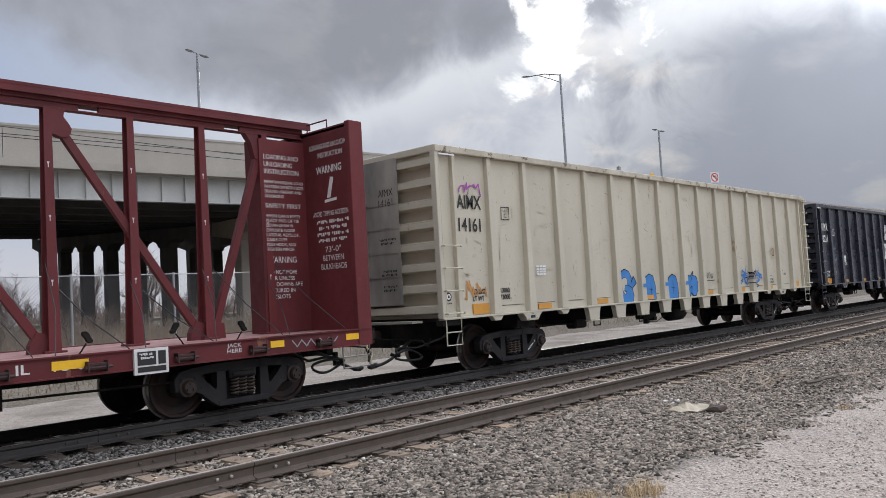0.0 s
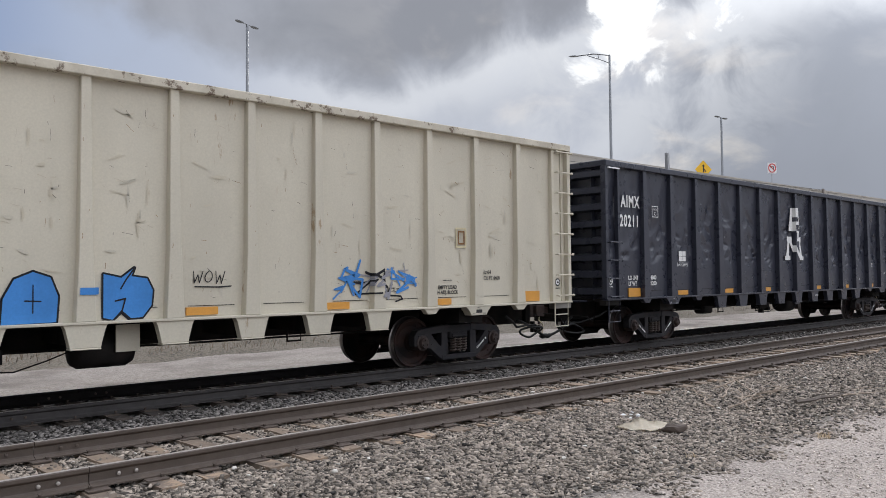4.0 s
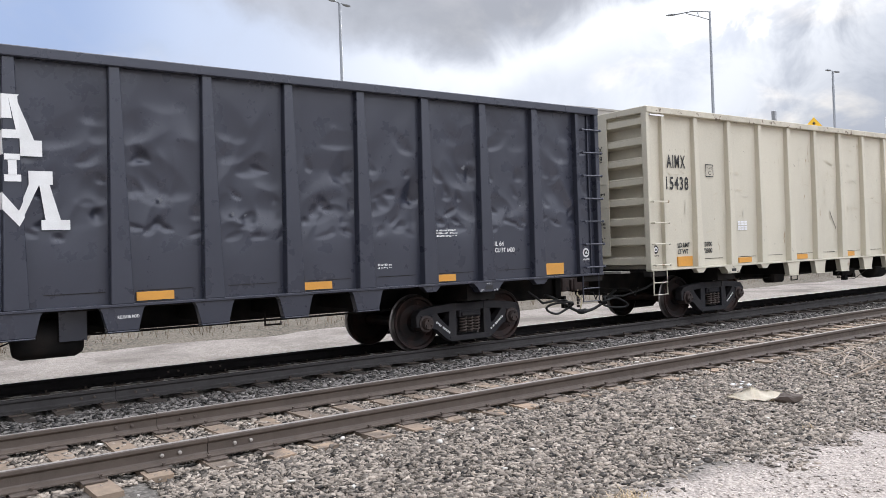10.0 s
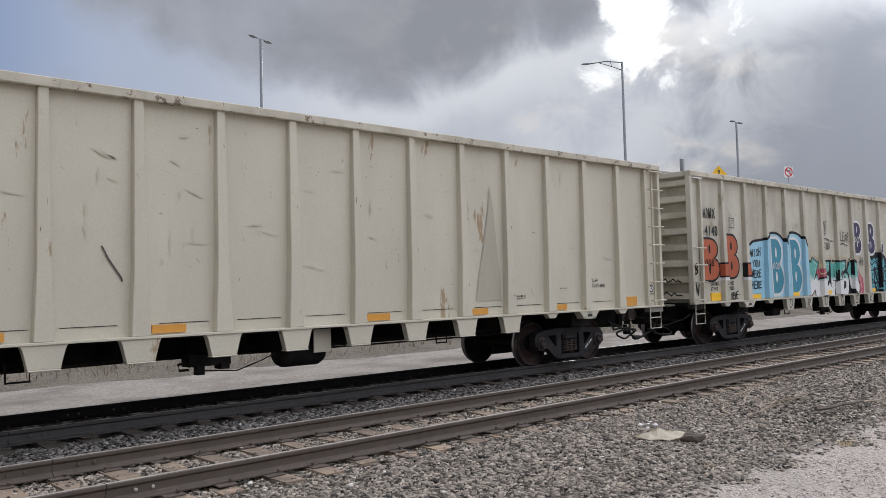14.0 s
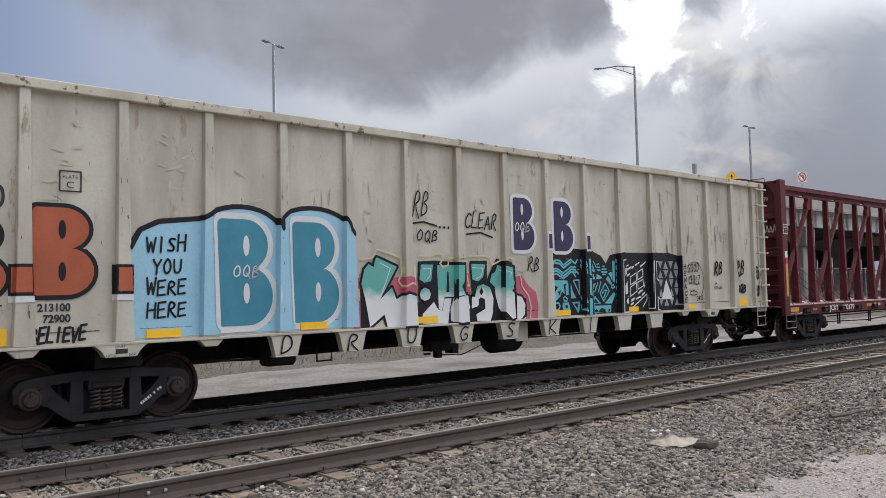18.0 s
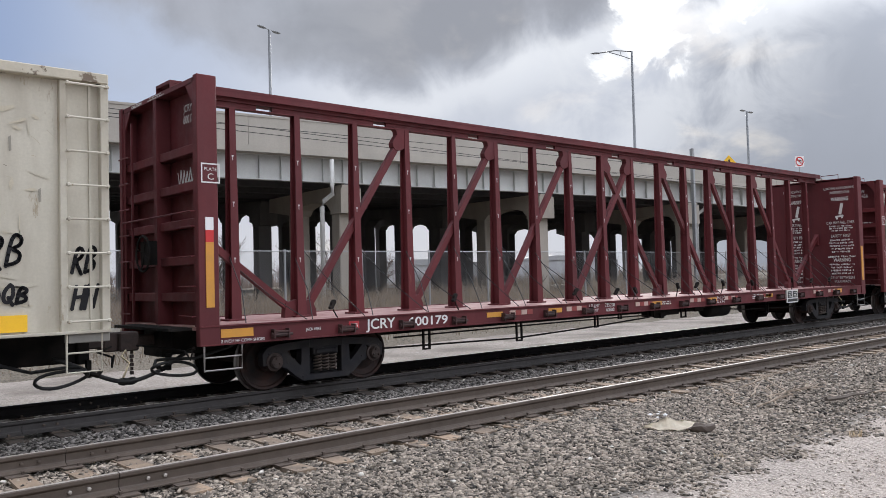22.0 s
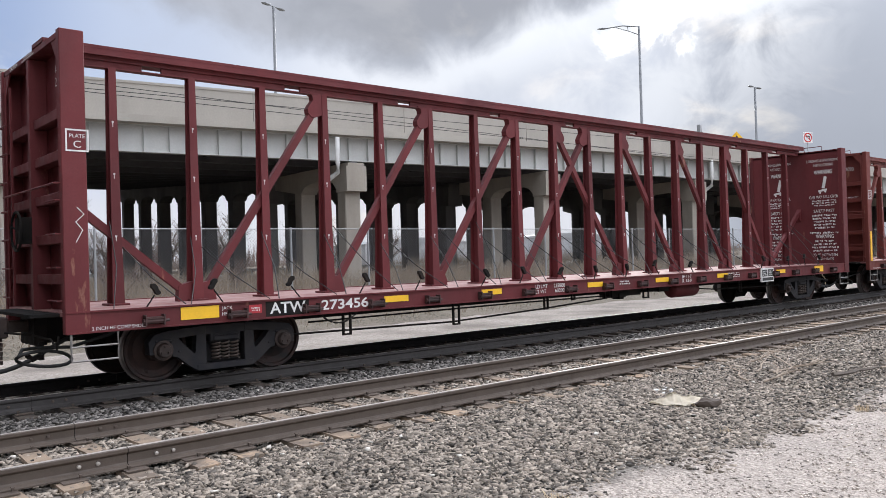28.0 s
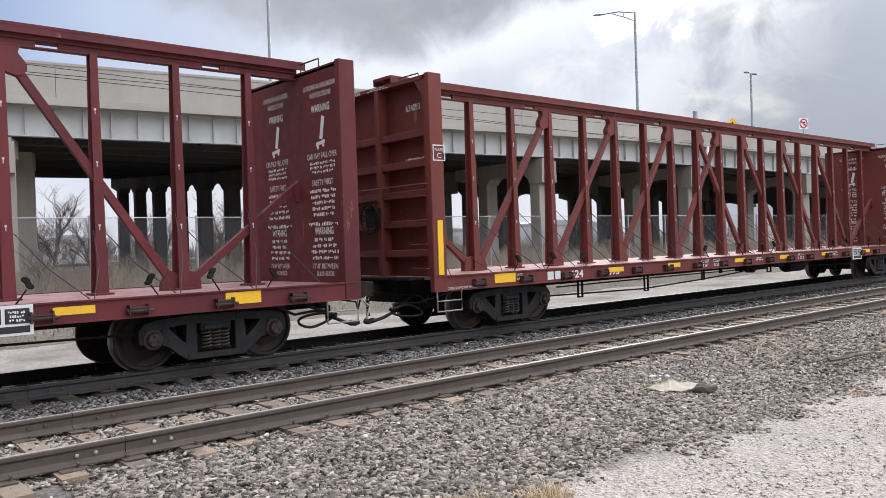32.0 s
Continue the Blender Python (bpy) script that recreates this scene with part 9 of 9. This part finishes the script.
# ---- loose things and surroundings ----
def build_litter():
    # a torn, curled sheet of cardboard
    card = root("cardboard_sheet", "torn curled beige cardboard sheet lying on the ballast", "litter", x=3.90, y=-1.62, z=-0.30)
    bm = bmesh.new()
    n, m = 20, 6
    rows = []
    for i in range(n + 1):
        t = i / n
        x = -0.36 + 0.72 * t
        front = -0.10 - 0.10 * math.sin(math.pi * min(1, t * 1.1)) - 0.012 * math.sin(i * 1.7)
        back = front + 0.03 + 0.26 * math.sin(math.pi * 0.52 * t) ** 1.2 * (1.0 if t < 0.8 else 1.0 - 2.2 * (t - 0.8)) + 0.02 * math.sin(i * 2.1)
        row = []
        for k in range(m + 1):
            q = k / m
            curl = 0.15 * min(1.0, t * 2.2) * (q ** 2) * (0.35 + 0.65 * math.sin(math.pi * min(1, 0.25 + t)))
            row.append(bm.verts.new((x, front + (back - front) * q, 0.015 + curl + 0.012 * math.sin(i * 0.9 + k) + 0.05 * max(0, t - 0.8) + 0.10 * max(0.0, 0.5 - t) ** 1.5)))
        rows.append(row)
    for a, b in zip(rows, rows[1:]):
        for k in range(m):
            bm.faces.new((a[k], b[k], b[k + 1], a[k + 1]))
    bmesh.ops.solidify(bm, geom=bm.faces[:], thickness=0.008)
    o = part("sheet", bm, M["card"], card, smooth=True)
    o.matrix_basis = pose(0, 0, 0, 0, 0, -38)
    scrap = root("plastic_scrap", "crumpled dark brown scrap lying against the cardboard", "litter", x=4.06, y=-1.98, z=-0.325)
    scrap.rotation_euler = (0, 0, radians(-30))
    rng = random.Random(3)
    bm = bmesh.new()
    bmesh.ops.create_icosphere(bm, subdivisions=2, radius=0.1)
    for v in bm.verts:
        v.co = Vector((v.co.x * 1.7, v.co.y * 0.7, v.co.z * 0.65 + 0.05)) * rng.uniform(0.8, 1.15)
    part("scrap", bm, M["scrap"], scrap)
    for k in range(7):
        o = root("paper_scrap", "small crumpled white scrap on the ballast", "litter", "white scraps by the cardboard", 4.38 + rng.uniform(-0.2, 0.2), -1.15 + rng.uniform(-0.16, 0.16), -0.25)
        bm = bmesh.new()
        bmesh.ops.create_icosphere(bm, subdivisions=1, radius=rng.uniform(0.015, 0.034))
        for v in bm.verts:
            v.co *= rng.uniform(0.6, 1.4)
        part("crumple", bm, M["sign_white"], o)
    # dead branches
    for x, y, turn, length, lean in ((7.7, -1.0, -45, 0.9, 0.35), (7.1, -1.6, -30, 0.7, 0.1), (7.3, -1.3, 65, 0.8, 0.25), (7.0, -1.15, 20, 0.6, 0.22), (7.5, -1.7, -70, 0.6, 0.12), (7.9, -1.5, 10, 0.7, 0.05), (7.7, -2.32, -8, 1.3, 0.0), (8.5, -2.6, -30, 0.7, 0.02), (6.3, -1.75, 40, 0.5, 0.22), (6.0, -1.95, -60, 0.45, 0.18), (5.9, -1.35, 60, 0.5, 0.2)):
        b = root("dead_branch", "bare dead branch lying on the stones", "branch", "branches on the ballast", x, y, -0.27)
        b.rotation_euler = (0, 0, radians(turn))
        bm = bmesh.new()
        r = random.Random(int(x * 10))
        pts = [(length * (k / 6 - 0.5), r.uniform(-0.04, 0.04), 0.02 + lean * k / 6) for k in range(7)]
        tube(bm, pts, 0.016 if lean else 0.035, 5, 0.4)
        for k in (2, 3, 4):
            p = Vector(pts[k])
            tube(bm, [p, p + Vector((0.1, r.uniform(-0.2, 0.2), 0.05)), p + Vector((0.22, r.uniform(-0.3, 0.3), 0.10))], 0.008, 4, 0.4)
        part("wood", bm, M["bark"] if not lean else M["dry_twig"], b)
    # straw tufts close to the lens
    rng = np.random.default_rng(8)
    verts, faces = [], []
    for cx, cy, n, spread, tall in ((-0.9, -2.85, 420, 0.30, 0.10), (-0.25, -3.2, 320, 0.26, 0.12), (-0.6, -3.05, 200, 0.36, 0.08), (3.1, -2.75, 40, 0.1, 0.07), (5.3, -3.3, 60, 0.12, 0.08)):
        for _ in range(n):
            a, d = rng.uniform(0, math.tau), spread * math.sqrt(rng.random())
            x, y = cx + d * math.cos(a), cy + 0.6 * d * math.sin(a)
            b, l = rng.uniform(0, math.tau), tall * rng.uniform(0.3, 1.2)
            out = Vector((math.cos(b), math.sin(b), 0)) * l * rng.uniform(0.3, 1.1)
            side = Vector((-math.sin(b), math.cos(b), 0)) * 0.0022
            base, mid, tip = Vector((x, y, -0.39)), Vector((x, y, -0.39)) + out * 0.4 + Vector((0, 0, l * 0.8)), Vector((x, y, -0.39)) + out + Vector((0, 0, l))
            k = len(verts)
            verts += [base - side, base + side, mid + side, mid - side, tip + side * 0.3, tip - side * 0.3]
            faces += [(k, k + 1, k + 2, k + 3), (k + 3, k + 2, k + 4, k + 5)]
    tagged(new("dry_grass", quick_mesh("dry_grass", verts, faces, M["straw"])), "dry yellow grass tufts at the ballast's edge", "grass", kind="stuff")


def build_fence():
    f = root("chain_link_fence", "grey chain-link fence on steel posts before the viaduct", "fence", y=15.4)
    x0, x1, z0, z1 = -16.0, 64.0, 0.12, 2.66
    step, w = 0.105, 0.0038
    verts, faces = [], []
    h = z1 - z0
    for d in (1, -1):
        x = x0 - h
        while x < x1 + h:
            a, b = (x, x + h) if d > 0 else (x + h, x)
            k = len(verts)
            verts += [(a - w, 0, z0), (a + w, 0, z0), (b + w, 0, z1), (b - w, 0, z1)]
            faces.append((k, k + 1, k + 2, k + 3))
            x += step
    part("mesh", quick_mesh("chain_link", verts, faces, M["wire"]), None, f, "woven wire mesh")["kind"] = "stuff"
    x = x0
    while x <= x1:
        bm = bmesh.new()
        tube(bm, [(x, 0.03, -0.2), (x, 0.03, z1 + 0.06)], 0.035, 8)
        part("fence_post", bm, M["galv"], f)
        x += 3.05
    bm = bmesh.new()
    tube(bm, [(x0, 0.02, z1), (x1, 0.02, z1)], 0.016, 6)
    part("top_rail", bm, M["galv"], f)


def build_brush():
    rng = np.random.default_rng(12)
    verts, faces = [], []
    for n, xa, xb, ya, yb, tall in ((22000, -18, 66, 15.8, 26, 1.35), (12000, -10, 70, 26, 48, 1.2), (5200, -18, 60, 12.4, 15.2, 0.38), (6000, -40, 90, 74, 88, 1.8), (9000, 62, 140, 70, 84, 3.4)):
        for _ in range(n):
            x, y = rng.uniform(xa, xb), rng.uniform(ya, yb)
            base = -0.35 + 0.6 * min(max((y - 12) / 3.4, 0), 1)
            l = tall * (0.35 + 0.9 * rng.random() ** 1.5) * (0.6 + 0.55 * noise.noise((x * 0.35, y * 0.35, 0)))
            lean = rng.normal(0, 0.22, 2) * l
            wx = 0.006 + 0.010 * rng.random()
            k = len(verts)
            verts += [(x - wx, y, base), (x + wx, y, base), (x + lean[0] + wx * 0.3, y + lean[1], base + l), (x + lean[0] - wx * 0.3, y + lean[1], base + l)]
            faces.append((k, k + 1, k + 2, k + 3))
            for _ in range(2):
                t, s = rng.uniform(0.3, 0.9), rng.choice((-1, 1)) * rng.uniform(0.1, 0.3) * l
                px, py, pz = x + lean[0] * t, y + lean[1] * t, base + l * t
                k = len(verts)
                verts += [(px, py, pz), (px, py, pz + wx), (px + s, py, pz + abs(s) * 0.9 + wx * 0.4), (px + s, py, pz + abs(s) * 0.9)]
                faces.append((k, k + 1, k + 2, k + 3))
    tagged(new("dead_brush", quick_mesh("dead_brush", verts, faces, M["brush"])), "dead brown brush and weeds along the fence", "brush", kind="stuff")


def tree_meshes(seed, height, trunk_r):
    rng = random.Random(seed)
    trunk, crown = bmesh.new(), bmesh.new()

    def grow(p, d, length, r, level):
        pts = [p]
        for _ in range(4):
            d = (d + Vector((rng.uniform(-1, 1), rng.uniform(-1, 1), rng.uniform(-0.3, 0.6))) * 0.16).normalized()
            pts.append(pts[-1] + d * length / 4)
        tube(trunk if level < 2 else crown, pts, r, 6 if level < 2 else 3, 0.55)
        if level >= 4:
            return
        for k in range((5, 6, 5, 5)[level]):
            q = pts[1 + (k * 3 + level) % 4]
            a = rng.uniform(0, math.tau)
            up = Vector((math.cos(a), math.sin(a), rng.uniform(0.1, 0.9)))
            grow(q, (d * 0.55 + up * 0.7).normalized(), length * rng.uniform(0.5, 0.72), r * 0.5, level + 1)

    grow(Vector((0, 0, 0)), Vector((0, 0, 1)), height * 0.42, trunk_r, 0)
    return mesh_of("trunk", trunk, M["bark"]), mesh_of("crown", crown, M["twig"])


def build_trees():
    kinds = [tree_meshes(s, h, r) for s, h, r in ((1, 9.0, 0.20), (2, 7.0, 0.14), (3, 5.0, 0.10))]
    rng = random.Random(9)
    spots = [(14, 62), (19, 66), (24, 70), (30, 64), (35, 74), (9, 70), (42, 68), (49, 72), (57, 70), (64, 78), (3, 60), (-6, 66), (-14, 72), (76, 80), (90, 84), (28, 90), (46, 92), (16, 84)]
    spots += [(x + 1.7 * (k % 2), 66 + 5 * (k % 3)) for k, x in enumerate(range(2, 62, 4))]
    spots += [(11, 64), (14.5, 67), (17.5, 62), (20.5, 65), (23, 61), (26, 66), (12.5, 71), (19, 70), (29, 61), (33, 66)]
    for i, (x, y) in enumerate((x, y + 20) for x, y in spots):
        t = root("bare_tree", "leafless grey tree with fine reddish twigs beyond the viaduct", "tree", "bare trees behind the viaduct", x, y, 0.0)
        t.rotation_euler, t.scale = (0, 0, rng.uniform(0, 6)), (rng.uniform(0.85, 1.2),) * 3
        trunk, crown = kinds[i % 3]
        part("trunk", trunk, None, t), part("crown", crown, None, t)
    for i, (x, y) in enumerate(((7.5, 27), (11, 29), (5, 30), (1, 28), (34, 27.5), (39, 26), (46, 25), (0.5, 20), (2.5, 21.5), (4.2, 20.5), (1.5, 23.5), (6.5, 23), (-1.5, 22), (9.5, 21.5))):
        t = root("bare_shrub", "leafless twiggy shrub under the viaduct", "shrub", "shrubs under the viaduct", x, y, 0.1)
        t.rotation_euler, t.scale = (0, 0, rng.uniform(0, 6)), (0.42 if i < 7 else 0.5,) * 3
        trunk, crown = kinds[2]
        part("trunk", trunk, None, t), part("crown", crown, None, t)


def build_distance():
    for x, y, w, d, h, tone in ((27, 105, 9, 6, 3.2, (0.62, 0.63, 0.64)), (88, 110, 26, 10, 4.0, (0.5, 0.51, 0.52)), (140, 120, 40, 12, 5.0, (0.42, 0.43, 0.45))):
        b = root("far_shed", "pale low industrial shed far beyond the viaduct", "building", "far sheds", x, y, 0)
        wall = material("shed_wall", tone, 0.7, scale=0.5, streak=2, grain=6, bump=0.05)
        part("wall", boxed(-w / 2, w / 2, -d / 2, d / 2, 0, h), wall, b)
        bm = bmesh.new()
        prism(bm, [(-w / 2 - 0.3, h), (w / 2 + 0.3, h), (w / 2 * 0.2, h + 1.1), (-w / 2 * 0.2, h + 1.1)], -d / 2 - 0.3, d / 2 + 0.3)
        part("roof", bm, M["galv"], b)
        for k in range(3):
            part("door", boxed(-w / 3 + k * w / 3 - 0.8, -w / 3 + k * w / 3 + 0.8, -d / 2 - 0.05, -d / 2, 0, h * 0.75), M["galv"], b)
    wood = root("far_woods", "hazy belt of bare woods on the horizon", "woods", y=190)
    rng = np.random.default_rng(3)
    verts, faces = [], []
    for _ in range(9000):
        x, y = rng.uniform(-160, 420), rng.uniform(0, 50)
        h = 5.0 * (0.5 + rng.random()) * (0.7 + 0.6 * noise.noise((x * 0.03, 0, 0)))
        w, l = 0.05 + 0.10 * rng.random(), rng.normal(0, 0.12) * h
        k = len(verts)
        verts += [(x - w, y, 0), (x + w, y, 0), (x + l + w * 0.2, y, h), (x + l - w * 0.2, y, h)]
        faces.append((k, k + 1, k + 2, k + 3))
    o = part("stems", quick_mesh("stems", verts, faces, M["twig"]), None, wood)
    o["kind"] = "stuff"
    rail = root("guard_rail", "galvanised steel guard rail beyond the viaduct", "guard rail", x=30, y=80, z=0)
    rail.rotation_euler = (0, 0, radians(-8))
    bm = bmesh.new()
    profile_x(bm, [(0, 0.50), (0.05, 0.55), (0.0, 0.62), (0.0, 0.68), (0.05, 0.75), (0, 0.80), (-0.01, 0.80), (-0.01, 0.50)], -32, 40)
    part("beam", bm, M["galv"], rail)
    stake = mesh_of("post", boxed(-0.06, 0.06, -0.16, -0.01, -0.3, 0.8), M["galv"])
    for k in range(18):
        place("post", stake, rail, -31 + 4.1 * k)
    # wires strung before the viaduct
    for k, (za, zb, sag) in enumerate(((8.65, 7.25, 0.0), (7.2, 9.2, 0.1), (7.95, 7.85, 0.1))):
        w = root("overhead_wire", "thin black overhead wire in front of the viaduct", "wire", "overhead wires", y=22.0 + 0.1 * k)
        bm = bmesh.new()
        tube(bm, [(-40 + 110 * t, 0, za + (zb - za) * t - sag * 4 * t * (1 - t)) for t in (i / 16 for i in range(17))], 0.014, 5)
        part("strand", bm, M["hose"], w)
    for x, h in ((-40.0, 11.0), (70.0, 9.3)):
        p = root("utility_pole", "wooden utility pole carrying the wires", "pole", "utility poles", x, 22.1, 0)
        bm = bmesh.new()
        lathe(bm, [(0.16, -0.3), (0.12, h)], 10, "z")
        part("pole", bm, M["bark"], p, smooth=True)


def build_signs():
    s = root("merge_sign", "yellow diamond merge sign on the viaduct", "road sign", x=54.5, y=25.3, z=7.6)
    s.rotation_euler = (0, 0, radians(-30))
    bm = bmesh.new()
    tube(bm, [(0, 0.06, 0), (0, 0.06, 2.6)], 0.04, 6)
    part("post", bm, M["galv"], s)
    bm = bmesh.new()
    prism(bm, [(0, 1.75), (0.74, 2.49), (0, 3.23), (-0.74, 2.49)], -0.01, 0.01)
    part("panel", bm, M["sign_yellow"], s)
    bm = bmesh.new()
    strut(bm, (0.0, 2.25), (0.0, 2.80), 0.09, -0.02, -0.012)
    prism(bm, [(-0.13, 2.74), (0.13, 2.74), (0, 2.92)], -0.02, -0.012)
    strut(bm, (0.22, 2.30), (0.02, 2.55), 0.08, -0.02, -0.012)
    part("arrow", bm, M["sign_black"], s)
    s = root("no_left_turn_sign", "white square no-left-turn sign with a red ring", "road sign", x=66.6, y=25.2, z=8.9)
    s.rotation_euler = (0, 0, radians(-35))
    s.scale = (0.86, 0.86, 0.97)
    bm = bmesh.new()
    tube(bm, [(0, 0.06, 0), (0, 0.06, 2.4)], 0.04, 6)
    part("post", bm, M["galv"], s)
    bm = bmesh.new()
    box(bm, -0.5, 0.5, -0.01, 0.01, 1.9, 2.9)
    part("panel", bm, M["sign_white"], s, bevel=0.005)
    bm = bmesh.new()
    for k in range(24):
        a, b = k * math.tau / 24, (k + 1) * math.tau / 24
        prism(bm, [(0.44 * math.cos(a), 2.4 + 0.44 * math.sin(a)), (0.44 * math.cos(b), 2.4 + 0.44 * math.sin(b)), (0.34 * math.cos(b), 2.4 + 0.34 * math.sin(b)), (0.34 * math.cos(a), 2.4 + 0.34 * math.sin(a))], -0.022, -0.012)
    strut(bm, (-0.27, 2.67), (0.27, 2.13), 0.08, -0.022, -0.012)
    part("ring", bm, M["sign_red"], s)
    bm = bmesh.new()
    strut(bm, (0.16, 2.18), (0.16, 2.52), 0.08, -0.018, -0.011)
    strut(bm, (0.2, 2.52), (-0.14, 2.52), 0.08, -0.018, -0.011)
    prism(bm, [(-0.12, 2.64), (-0.12, 2.40), (-0.26, 2.52)], -0.018, -0.011)
    part("arrow", bm, M["sign_black"], s)
    p = root("square_post", "tall square weathered grey post before the viaduct", "post", x=48.2, y=24.75, z=-0.35)
    bm = bmesh.new()
    box(bm, -0.13, 0.13, -0.13, 0.13, 0, 11.10)
    part("column", bm, M["galv"], p, bevel=0.02)


build_litter()
build_fence()
build_brush()
build_trees()
build_distance()
build_signs()
build_stones()


def motions():
    """The whole train rolls towards -x; every wheelset turns with it."""
    steps = sorted({0.0, 32.0} | {t for t, _ in ROLLED} | {3.9, 4.4, 4.9, 14.0, 14.5, 15.0, 25.0, 25.5, 26.0})
    for x, car in CARS:
        walk(car, [(t, pose(x - rolled(t), TRACK_Y, 0)) for t in steps])
    turns = [32.0 * k / 232 for k in range(233)]
    for w, x in WHEELSETS:
        walk(w, [(t, pose(x, 0, 0.455, 0, math.degrees(-rolled(t) / 0.455), 0)) for t in turns])


motions()
